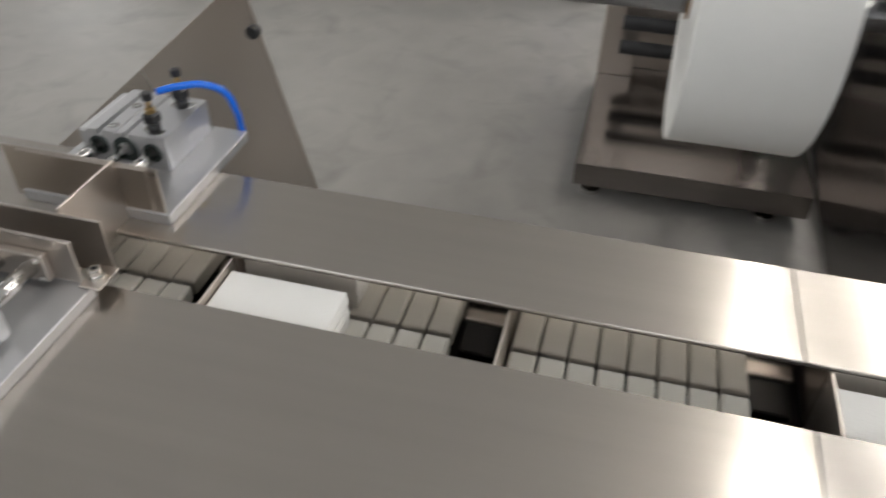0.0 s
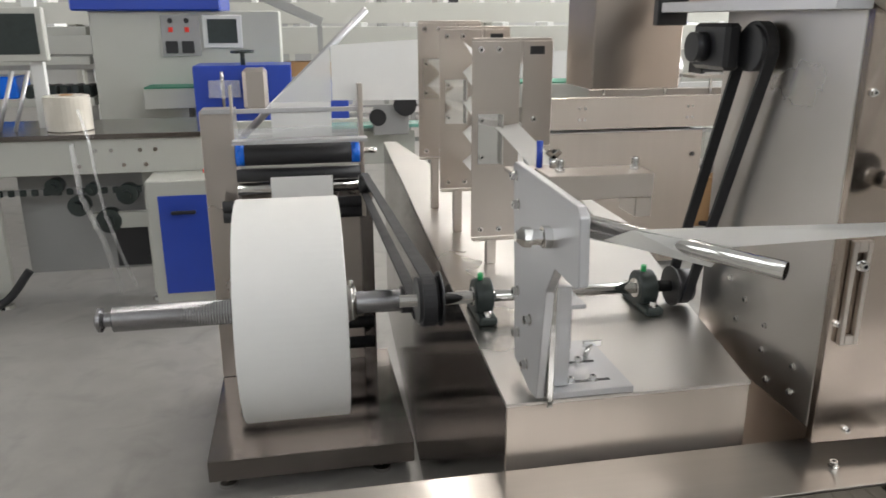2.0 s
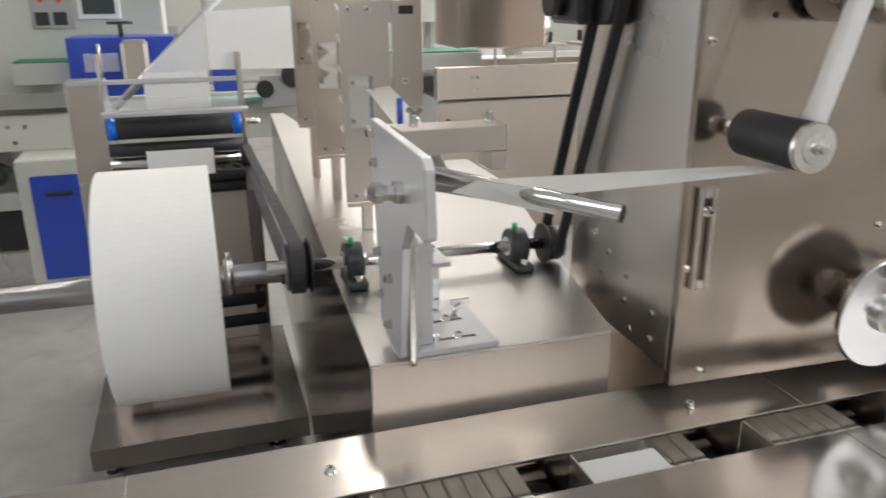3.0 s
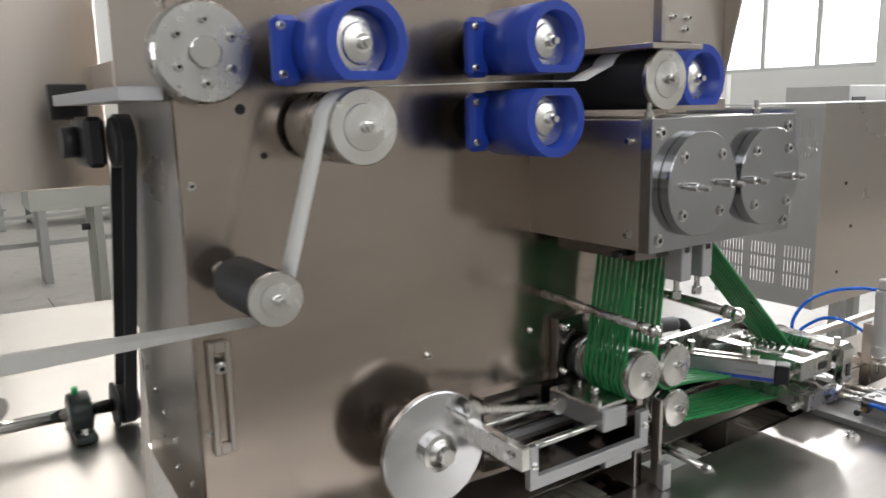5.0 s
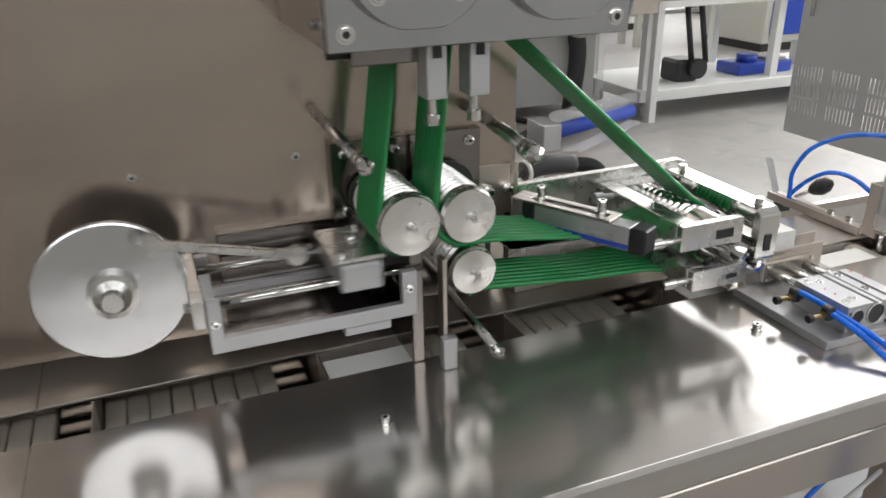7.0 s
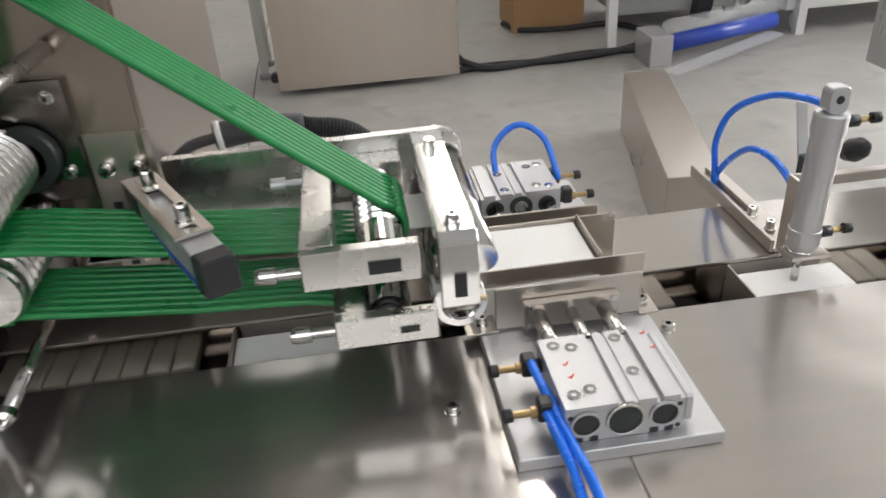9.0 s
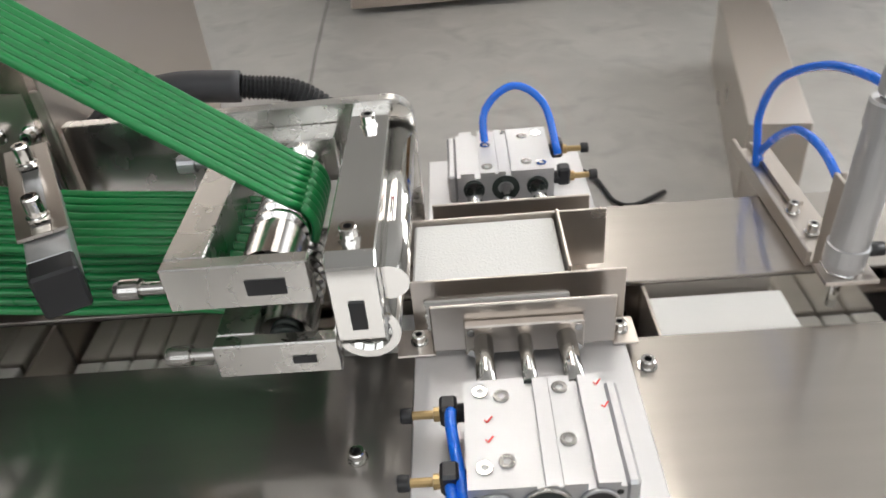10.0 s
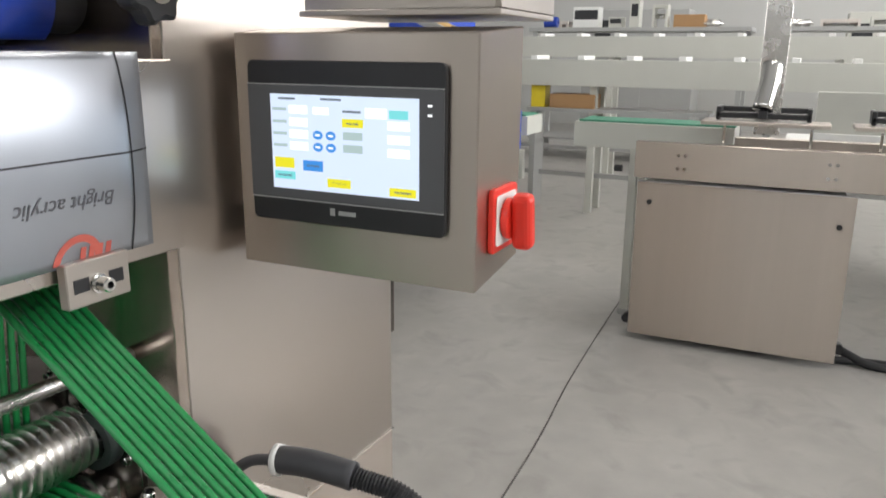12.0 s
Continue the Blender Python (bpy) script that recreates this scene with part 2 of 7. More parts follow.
def slab(pts, axis, lo, hi, bev=0.0):
    """A flat outline, in the two other axes in order, given thickness along axis."""
    bm = bmesh.new()

    def at(p, w):
        return {"x": (w, p[0], p[1]), "y": (p[0], w, p[1]), "z": (p[0], p[1], w)}[axis]
    v0 = [bm.verts.new(at(p, lo)) for p in pts]
    v1 = [bm.verts.new(at(p, hi)) for p in pts]
    n = len(pts)
    bm.faces.new(v0)
    bm.faces.new(list(reversed(v1)))
    for i in range(n):
        bm.faces.new((v0[(i + 1) % n], v0[i], v1[i], v1[(i + 1) % n]))
    bmesh.ops.recalc_face_normals(bm, faces=list(bm.faces))
    if bev:
        bmesh.ops.bevel(bm, geom=list(bm.edges), offset=bev, segments=1, affect="EDGES", profile=0.5)
    return bm


def round_rect(x0, x1, y0, y1, r, n=5):
    out = []
    for cx, cy, a0 in ((x1 - r, y0 + r, -90), (x1 - r, y1 - r, 0), (x0 + r, y1 - r, 90), (x0 + r, y0 + r, 180)):
        out += [(cx + r * math.cos(radians(a0 + 90 * i / n)), cy + r * math.sin(radians(a0 + 90 * i / n))) for i in range(n + 1)]
    return out


def circle(cx, cy, r, n=24, a0=0, a1=360):
    return [(cx + r * math.cos(radians(a0 + (a1 - a0) * i / n)), cy + r * math.sin(radians(a0 + (a1 - a0) * i / n))) for i in range(n + (a1 - a0 < 360))]


def spline(pts, n=8):
    """Points of a smooth line through pts."""
    P = [Vector(p) for p in pts]
    P = [2 * P[0] - P[1]] + P + [2 * P[-1] - P[-2]]
    out = []
    for i in range(1, len(P) - 2):
        a, b, c, d = P[i - 1:i + 3]
        for k in range(n):
            t = k / n
            out.append(0.5 * ((2 * b) + (c - a) * t + (2 * a - 5 * b + 4 * c - d) * t * t + (3 * b - a - 3 * c + d) * t ** 3))
    return out + [P[-2]]


def tube(pts, r, seg=8, n=8, smooth=True):
    pts = spline(pts, n) if n > 1 else [Vector(p) for p in pts]
    bm = bmesh.new()
    rings, up = [], Vector((0.13, 0.31, 0.94))
    for i, p in enumerate(pts):
        d = (pts[min(i + 1, len(pts) - 1)] - pts[max(i - 1, 0)]).normalized()
        s = d.cross(up)
        if s.length < 0.05:
            s = d.cross(Vector((1, 0, 0)))
        s.normalize()
        u = s.cross(d)
        up = u
        rings.append([bm.verts.new(p + r * (s * math.cos(2 * math.pi * k / seg) + u * math.sin(2 * math.pi * k / seg))) for k in range(seg)])
    for p, q in zip(rings, rings[1:]):
        for k in range(seg):
            f = bm.faces.new((p[k], p[(k + 1) % seg], q[(k + 1) % seg], q[k]))
            f.smooth = smooth
    bm.faces.new(list(reversed(rings[0])))
    bm.faces.new(rings[-1])
    bmesh.ops.recalc_face_normals(bm, faces=list(bm.faces))
    return bm


def strip(pts, y0, y1, thick=0.0008):
    """A web of paper: a path in x and z, as wide as y0 to y1."""
    bm = bmesh.new()
    rows = []
    for i, (x, z) in enumerate(pts):
        x0, z0 = pts[max(i - 1, 0)]
        x1, z1 = pts[min(i + 1, len(pts) - 1)]
        n = Vector((-(z1 - z0), 0, x1 - x0)).normalized() * thick
        rows.append([bm.verts.new((x, y0, z)), bm.verts.new((x, y1, z)), bm.verts.new((x + n.x, y1, z + n.z)), bm.verts.new((x + n.x, y0, z + n.z))])
    for p, q in zip(rows, rows[1:]):
        for k in range(4):
            bm.faces.new((p[k], p[(k + 1) % 4], q[(k + 1) % 4], q[k])).smooth = True
    bm.faces.new(rows[0])
    bm.faces.new(list(reversed(rows[-1])))
    bmesh.ops.recalc_face_normals(bm, faces=list(bm.faces))
    return bm


def joined(*bms):
    out = bms[0]
    for b in bms[1:]:
        me = bpy.data.meshes.new("tmp")
        b.to_mesh(me)
        out.from_mesh(me)
        b.free()
        bpy.data.meshes.remove(me)
    return out


def moved(bm, m):
    bm.transform(m)
    return bm


def thing(name, at, label, category, group="", kind=""):
    o = new(name)
    o.matrix_world = at if isinstance(at, Matrix) else Matrix.Translation(at)
    o.empty_display_size = 0.02
    return tagged(o, label, category, group, kind)


def part(name, bm, mat, parent, label="", local=False):
    """One mesh under a thing or a part; the bmesh is in the world's metres unless local."""
    top = parent
    while top.parent:
        top = top.parent
    if not local:
        bm.transform(top.matrix_basis.inverted())
    me = bpy.data.meshes.new(name)
    bm.to_mesh(me)
    bm.free()
    me.materials.append(mat)
    o = new(name, me)
    o.parent = parent
    if label:
        o["label"] = label
    return o


def solo(name, bm, mat, label="", category="", group="", kind=""):
    me = bpy.data.meshes.new(name)
    bm.to_mesh(me)
    bm.free()
    me.materials.append(mat)
    return tagged(new(name, me), label, category, group, kind)


def sharing(name, ob, parent, m):
    """Another part on the same mesh, at the local pose m."""
    o = new(name, ob.data)
    o.parent = parent
    o.matrix_basis = m
    return o


def cap_bolt(r=0.005, h=0.006):
    """A socket-head bolt standing on the origin along z, with its washer."""
    bm = turned((0, 0, 0), (0, 0, h), [(0, r * 1.3), (0.18, r * 1.3), (0.19, r), (0.92, r), (1.0, r * 0.88), (1.0, r * 0.5), (0.55, r * 0.5)], 14)
    return bm


BOLT_MESH = {}


def bolt(parent, at, way=(0, 0, 1), r=0.005, h=0.007, name="bolt"):
    """A bolt as a part of parent; at and way in the world."""
    key = (round(r, 4), round(h, 4))
    if key not in BOLT_MESH:
        me = bpy.data.meshes.new("bolt")
        b = cap_bolt(r, h)
        b.to_mesh(me)
        b.free()
        me.materials.append(M_CHROME)
        me.materials.append(M_BLACK)
        # socket faces turn black: the shade in the recess is put into colour
        for f in me.polygons:
            if all(me.vertices[v].co.xy.length < 0.52 * r for v in f.vertices):
                f.material_index = 1
        BOLT_MESH[key] = me
    top = parent
    while top.parent:
        top = top.parent
    o = new(name, BOLT_MESH[key])
    o.parent = parent
    m = Matrix.Translation(at) @ Vector(way).to_track_quat("Z", "Y").to_matrix().to_4x4()
    o.matrix_basis = top.matrix_basis.inverted() @ m
    return o


# ---- hall ----
H = HALL
solo("floor", box(H["x0"] - 1, H["x1"] + 1, H["y0"] - 1, H["y1"] + 1, -0.2, 0.0, 0), M_FLOOR, "grey stained concrete factory floor", "floor", kind="structure")
solo("floor_joint", tube([(0.46, 5.5, 0.001), (0.455, 3.9, 0.001), (0.5, 2.6, 0.001), (0.548, 1.97, 0.001), (0.569, 1.5, 0.001), (0.60, 0.3, 0.001)], 0.0035, 5, 6), M_CRACK, "dark cut joint in the concrete floor", "floor joint", kind="structure")
solo("ceiling", box(H["x0"], H["x1"], H["y0"], H["y1"], H["z1"], H["z1"] + 0.2, 0), M_CEIL, "pale metal sheet ceiling of the hall", "ceiling", kind="structure")


def pierced_wall(name, axis, at, lo, hi, holes, z0, z1, out):
    """A wall with window openings between z0 and z1; holes are (from, to)."""
    bms, p = [], lo

    def piece(a, b, c, d):
        t0, t1 = sorted((at, at + out * 0.25))
        return box(t0, t1, a, b, c, d, 0) if axis == "x" else box(a, b, t0, t1, c, d, 0)
    for a, b in holes:
        bms.append(piece(p, a, 0, H["z1"]))
        bms.append(piece(a, b, 0, z0))
        bms.append(piece(a, b, z1, H["z1"]))
        p = b
    bms.append(piece(p, hi, 0, H["z1"]))
    return solo(name, joined(*bms), M_WALL, "plain painted factory wall", "wall", kind="structure")


EAST = [(-0.3, 3.3), (4.7, 8.3), (9.2, 12.8)]
SOUTH = [(-5.1, -1.7), (-0.8, 2.6), (3.5, 6.9)]
pierced_wall("wall_east", "x", H["x1"], H["y0"], H["y1"], EAST, 1.8, 6.0, 1)
pierced_wall("wall_south", "y", H["y0"], H["x0"], H["x1"], SOUTH, 3.1, 5.5, -1)
pierced_wall("wall_north", "y", H["y1"], H["x0"], H["x1"], [], 2, 5, 1)
# openings added to this unseen wall only to let fill light in
WEST_FILL = [(2.0, 5.0), (6.5, 9.5)]
pierced_wall("wall_west", "x", H["x0"], H["y0"], H["y1"], WEST_FILL, 1.2, 3.4, -1)


def window(name, axis, at, a, b, z0, z1):
    w = thing(name, (0, 0, 0), "large bright factory window with grey frame", "window", kind="structure")
    n = 4
    for i in range(n + 1):
        c = a + (b - a) * i / n
        d = (at + 0.08, at + 0.14)
        part("window_frame", box(*d, c - 0.04, c + 0.04, z0, z1, 0) if axis == "x" else box(c - 0.04, c + 0.04, -d[1] + 2 * at + 0.0, -d[0] + 2 * at, z0, z1, 0), M_GREYPAINT, w)
    for z in (z0 + 0.03, (z0 + z1) / 2, z1 - 0.03):
        part("window_frame", box(at + 0.081, at + 0.139, a, b, z - 0.03, z + 0.03, 0) if axis == "x" else box(a, b, at - 0.139, at - 0.081, z - 0.03, z + 0.03, 0), M_GREYPAINT, w)


for i, (a, b) in enumerate(EAST):
    window("window_%d" % (i + 1), "x", H["x1"], a, b, 1.8, 6.0)
# added frames and glow that go with the west fill lamps
for i, (a, b) in enumerate(WEST_FILL):
    window("window_%d" % (i + 7), "x", H["x0"] - 0.22, a, b, 1.2, 3.4)
solo("backdrop", box(H["x0"] - 0.85, H["x0"] - 0.8, H["y0"], H["y1"], 0, 6.2, 0), glowing("west_fill_glow", (0.97, 0.98, 1.0), 2.0), "pale glow behind the added, unseen west windows", "backdrop", kind="structure")
for i, (a, b) in enumerate(SOUTH):
    window("window_%d" % (i + 4), "y", H["y0"], a, b, 3.1, 5.5)
solo("backdrop", box(H["x0"], H["x1"], H["y0"] - 0.85, H["y0"] - 0.8, 0, 6.2, 0), glowing("hazy_daylight", (0.93, 0.965, 1.0), 1.1), "hazy daylight outside the windows", "backdrop", kind="structure")
solo("backdrop", box(H["x1"] + 0.8, H["x1"] + 0.85, H["y0"] - 1, H["y1"], 0, 6.2, 0), M_DAY, "bright daylight outside the windows", "backdrop", kind="structure")
solo("skylight", box(*SKYLIGHT, H["z1"] - 0.03, H["z1"] - 0.004, 0), glowing("skylight_sheet", (0.97, 0.985, 1.0), 1.0), "wide translucent skylight sheets in the roof", "skylight", kind="structure")
lamp0 = None
for lx in LAMP_ROWS:
    for k in range(6):
        m = Matrix.Translation((lx, 1.7 + 2.4 * k, 6.1395))
        if lamp0 is None:
            lamp0 = thing("ceiling_lamp", m, "long white tube lamp hanging under the ceiling", "ceiling lamp", "hall lamps")
            part("housing", box(-0.12, 0.12, -1.1, 1.1, 0.0, 0.06), M_WHITE, lamp0, local=True)
            part("lamp_tube", joined(rod((-0.06, -1.05, -0.02), (-0.06, 1.05, -0.02), 0.022, 10), rod((0.06, -1.05, -0.02), (0.06, 1.05, -0.02), 0.022, 10)), M_LAMP, lamp0, "glowing white tubes", local=True)
        else:
            copy_thing(lamp0, m)

# ---- conveyor table ----
TZ = 0.8
NEAR, FAR, BACK, FRONT = -0.144, -0.074, 0.047, -0.42
table = thing("conveyor_table", (0, 0, 0), "long brushed stainless conveyor table with a sunken track", "conveyor table")
cuts = [-3.8, -0.73, 0.178, 1.17, 4.0]
for a, b in zip(cuts, cuts[1:]):
    part("near_sheet", joined(box(a + 0.0006, b - 0.0006, FRONT, NEAR, TZ - 0.004, TZ, 0.0008), slab([(FRONT, TZ - 0.001), (FRONT - 0.005, TZ - 0.005), (FRONT - 0.005, TZ - 0.04), (FRONT - 0.002, TZ - 0.04), (FRONT - 0.002, TZ - 0.007), (FRONT + 0.002, TZ - 0.004)], "x", a + 0.0006, b - 0.0006)), M_POLISHED if a in (-0.73, 0.178) else M_TABLE, table, "steel cover sheet with folded lip")
    part("far_sheet", box(a + 0.0006, b - 0.0006, FAR, BACK, TZ - 0.004, TZ, 0.0008), M_TABLE, table, "brushed steel cover sheet")
part("track_wall", box(-3.8, 4.0, NEAR - 0.003, NEAR, 0.70, TZ - 0.0045, 0), M_TRACK, table)
part("track_wall", box(-3.8, 4.0, FAR, FAR + 0.003, 0.70, TZ - 0.0045, 0), M_TRACK, table)
part("track_bed", box(-3.8, 4.0, NEAR, FAR, 0.70, 0.715, 0), M_BLACK, table, "black bed under the slats")
part("front_beam", box(-3.8, 4.0, FRONT + 0.01, FRONT + 0.05, 0.68, 0.74), M_BRUSH, table)
part("back_beam", box(-3.8, 4.0, BACK - 0.045, BACK - 0.005, 0.68, 0.79), M_BRUSH, table)
for lx in (-3.2, -1.75, -0.3, 1.15, 2.6):
    for ly in (FRONT + 0.01, BACK - 0.045):
        part("leg", box(lx, lx + 0.04, ly, ly + 0.04, 0.02, 0.68), M_BRUSH, table)
        part("foot", turned((lx + 0.02, ly + 0.02, 0), (lx + 0.02, ly + 0.02, 0.02), [(0, 0.03), (0.4, 0.03), (0.5, 0.012), (1, 0.012)], 16), M_RUBBER, table)
    part("stretcher", box(lx + 0.005, lx + 0.035, FRONT + 0.05, BACK - 0.045, 0.2, 0.23), M_BRUSH, table)
for bx, by in ((-0.492, -0.025), (0.019, -0.028), (0.533, -0.253), (1.044, -0.249), (1.26, -0.178), (-0.30, -0.39), (-1.55, -0.25), (1.75, -0.02)):
    bolt(table, (bx, by, TZ), r=0.0058, h=0.009)

# track chain: flights that carry the folded paper along
SPEED, PITCH, X0 = 0.1725, 0.263, -1.2345
FLIGHTS = []
fl0 = None
for k in range(-9, 13):
    m = Matrix.Translation((X0 + PITCH * k, (NEAR + FAR) / 2, 0.745))
    if fl0 is None:
        fl0 = thing("chain_flight", m, "stainless pusher blade with cream slats in the track", "conveyor flight", "track flights")
        part("blade", box(-0.0012, 0.0012, -0.033, 0.033, -0.02, 0.051, 0.0005), M_BRUSH, fl0, "upright stainless pusher blade", local=True)
        sl = part("slat", box(0.0, 0.0245, -0.033, 0.033, -0.014, 0.004, 0.003, 2), M_SLAT, fl0, local=True)
        sl.matrix_basis = Matrix.Translation((0.004, 0, 0))
        for j in range(1, 8):
            sharing("slat", sl, fl0, Matrix.Translation((0.004 + 0.0262 * j, 0, random.uniform(-0.0006, 0.0006))))
        part("link_plate", box(0.216, 0.252, -0.030, 0.030, -0.026, -0.018), M_BLACK, fl0, "black link plate", local=True)
        part("link_bar", box(0.213, 0.256, -0.026, -0.01, -0.018, -0.012), M_BRUSH, fl0, "dull steel link bar", local=True)
        FLIGHTS.append((k, fl0))
    else:
        FLIGHTS.append((k, copy_thing(fl0, m)))


def paper_pack(m):
    """A folded stack of tissue with soft uneven sheets."""
    o = thing("paper_pack", m, "folded stack of white tissue paper in the track", "paper pack", "paper packs")
    left, right = [], []
    for i in range(9):
        dx = random.uniform(-0.0012, 0.0012)
        for h, g in ((0.0, 0.0014), (0.001, 0.0), (0.0032, 0.0), (0.0042, 0.0014)):
            left.append((0.003 + dx + g, 0.004 + 0.0044 * i + h))
            right.append((0.117 + dx - g, 0.004 + 0.0044 * i + h))
    part("tissue_block", slab(left + right[::-1], "y", -0.026, 0.026), M_PAPER, o, local=True)
    return o


pk0 = None
PACKS = []
for k in range(-9, 13):
    if k % 2 == 0 or k in (1, 3, 5, 7, 9, 11):
        m = Matrix.Translation((X0 + PITCH * k, (NEAR + FAR) / 2 - 0.002, 0.745))
        if pk0 is None:
            pk0 = paper_pack(m)
            PACKS.append((k, pk0))
        else:
            PACKS.append((k, copy_thing(pk0, m)))

# ---- main machine head: the plate cabinet ----
PLM = pose(0, 0, 0, 0, 0, -2.4)


def pl(x, y, z):
    """A place given in the plate's own axes, in the world."""
    return PLM @ Vector((x, y, z))


cabinet = thing("machine_head", PLM, "tall polished stainless cabinet carrying rollers and drive", "machine cabinet")
part("front_plate", box(0, 0.795, -0.001, 0.012, 0.822, 1.66, 0.001), M_PLATE, cabinet, "mirror-like stainless front plate", local=True)
part("side_panel", box(0.0, 0.003, 0.0125, 0.345, 0.84, 1.66, 0.001), M_SATIN, cabinet, local=True)
part("side_panel", box(0.792, 0.795, 0.0125, 0.385, 0.84, 1.66, 0.001), M_BRUSH, cabinet, local=True)
part("back_panel", box(0.003, 0.792, 0.34, 0.344, 0.84, 1.66, 0.001), M_BRUSH, cabinet, local=True)
part("top_panel", box(0.003, 0.792, 0.0125, 0.34, 1.655, 1.66, 0.001), M_BRUSH, cabinet, local=True)
part("base_panel", box(0.003, 0.792, 0.0125, 0.34, 0.84, 0.845, 0.001), M_BRUSH, cabinet, local=True)
part("bottom_lip", box(0.002, 0.7975, 0.02, 0.388, 0.8388, 0.8398, 0), M_CHROME, cabinet, local=True)
part("support_foot", box(0.05, 0.79, 0.06, 0.395, 0.0, 0.8385), M_PANEL, cabinet, "plain stainless support under the cabinet", local=True)
for x, z in ((0.32, 1.037), (0.505, 1.041), (0.05, 0.84), (0.75, 0.84), (0.012, 1.30), (0.012, 1.0)):
    bolt(cabinet, pl(x, -0.001, z), PLM.to_3x3() @ Vector((0, -1, 0)), 0.0042, 0.006)
for y, z in ((0.06, 0.87), (0.06, 0.91), (0.14, 0.90), (0.14, 0.94), (0.20, 0.96), (0.22, 0.92), (0.25, 0.98), (0.12, 0.86), (0.30, 1.0)):
    bolt(cabinet, pl(0.0, y, z), PLM.to_3x3() @ Vector((-1, 0, 0)), 0.0042, 0.004)
# plate is unpierced; black discs paint the shade of two drilled holes
for x, z, r in ((0.075, 1.385, 0.006), (0.10, 1.33, 0.004)):
    part("drilled_hole_shade", rod(pl(x, -0.002, z), pl(x, 0.002, z), r, 16), M_BLACK, cabinet)
# slotted tension rail
rail = thing("tension_rail", PLM, "slotted steel tension rail bolted on the plate", "slotted rail")
part("slotted_bar", joined(box(0.013, 0.020, -0.010, -0.002, 0.972, 1.115, 0.001), box(0.033, 0.040, -0.010, -0.002, 0.972, 1.115, 0.001), box(0.0201, 0.0329, -0.010, -0.002, 0.972, 0.985, 0.001), box(0.0201, 0.0329, -0.010, -0.002, 1.10, 1.115, 0.001)), M_BRUSH, rail, local=True)
bolt(rail, pl(0.0265, -0.010, 1.083), PLM.to_3x3() @ Vector((0, -1, 0)), 0.006, 0.009)

# ---- rollers on the plate ----
ROLLERS = []


def hub_roller(name, x, z, y_face, r, body_mat, label, face_r=None, y_in=-0.02, group=""):
    o = thing(name, Matrix.Translation((x, y_face, z)), label, "roller", group)
    depth = y_in - y_face
    part("roller_body", rod((0, 0.006, 0), (0, depth, 0), r * 0.985, 40, bev=0.001), body_mat, o, local=True)
    disc = part("end_disc", turned((0, 0.006, 0), (0, -0.004, 0), [(0, r), (0.55, r), (0.7, r * 0.97), (0.7, r * 0.62), (0.85, r * 0.60), (1.0, r * 0.18)], 40), M_DISC, o, "turned steel end disc", local=True)
    part("axle_nut", turned((0, -0.004, 0), (0, -0.016, 0), [(0, 0.0065), (0.45, 0.0065), (0.5, 0.0042), (1, 0.0042)], 12), M_CHROME, disc, local=True)
    part("shaft", rod((0, depth, 0), (0, -y_face + 0.0, 0), 0.011, 16), M_CHROME, o, local=True)
    ROLLERS.append(o)
    return o


hub_roller("guide_roller", 0.163, 1.363, -0.141, 0.042, M_TURNED, "turned steel guide roller under the paper web")
hub_roller("guide_roller", 0.043, 1.193, -0.160, 0.029, M_RUBBER, "black rubber guide roller with steel end", y_in=-0.046)
hub_roller("drive_roller", 0.586, 1.412, -0.20, 0.040, M_RUBBER, "dark roller with turned steel end disc")


def blue_roller(x, z, flat):
    """A steel roller in a blue painted half-open guard; flat: 1 opens below, -1 above."""
    o = thing("guarded_roller", (x, -0.181, z), "steel roller inside a glossy blue round guard", "guarded roller", "blue guarded rollers")
    out = [(px, flat * pz) for px, pz in circle(0, 0, 0.047, 30, -52, 232)]
    inn = [(px, flat * pz) for px, pz in circle(0, 0, 0.036, 30, -52, 232)]
    bm = bmesh.new()
    n = len(out)
    L = [[bm.verts.new((p[0], y, p[1])) for p in pts] for pts, y in ((out, 0.0), (out, 0.105), (inn, 0.105), (inn, 0.0))]
    for q in range(4):
        a, b = L[q], L[(q + 1) % 4]
        for i in range(n):
            f = bm.faces.new((a[i], a[(i + 1) % n], b[(i + 1) % n], b[i]))
            f.smooth = i < n - 1 and q % 2 == 0
    bmesh.ops.recalc_face_normals(bm, faces=list(bm.faces))
    part("guard", bm, M_BLUE, o, "blue painted guard", local=True)
    part("guard_arm", box(-0.066, -0.034, 0.085, 0.105, -0.040, 0.034, 0.006), M_BLUE, o, local=True)
    disc = part("roller_disc", turned((0, 0.03, 0), (0, 0.012, 0), [(0, 0.033), (0.5, 0.033), (0.6, 0.022), (0.8, 0.021), (1, 0.010)], 32), M_DISC, o, "turned steel disc", local=True)
    part("axle_nut", turned((0, 0.012, 0), (0, 0.0, 0), [(0, 0.0065), (0.45, 0.0065), (0.5, 0.0042), (1, 0.0042)], 12), M_CHROME, disc, local=True)
    part("roller_body", rod((0, 0.031, 0), (0, 0.15, 0), 0.031, 28), M_RUBBER, o, local=True)
    part("shaft", rod((0, 0.15, 0), (0, 0.18, 0), 0.018, 20), M_CHROME, o, local=True)
    bolt(o, (x - 0.058, -0.096, z + 0.022), (0, -1, 0), 0.004, 0.004)
    bolt(o, (x - 0.058, -0.096, z - 0.028), (0, -1, 0), 0.004, 0.004)
    return o


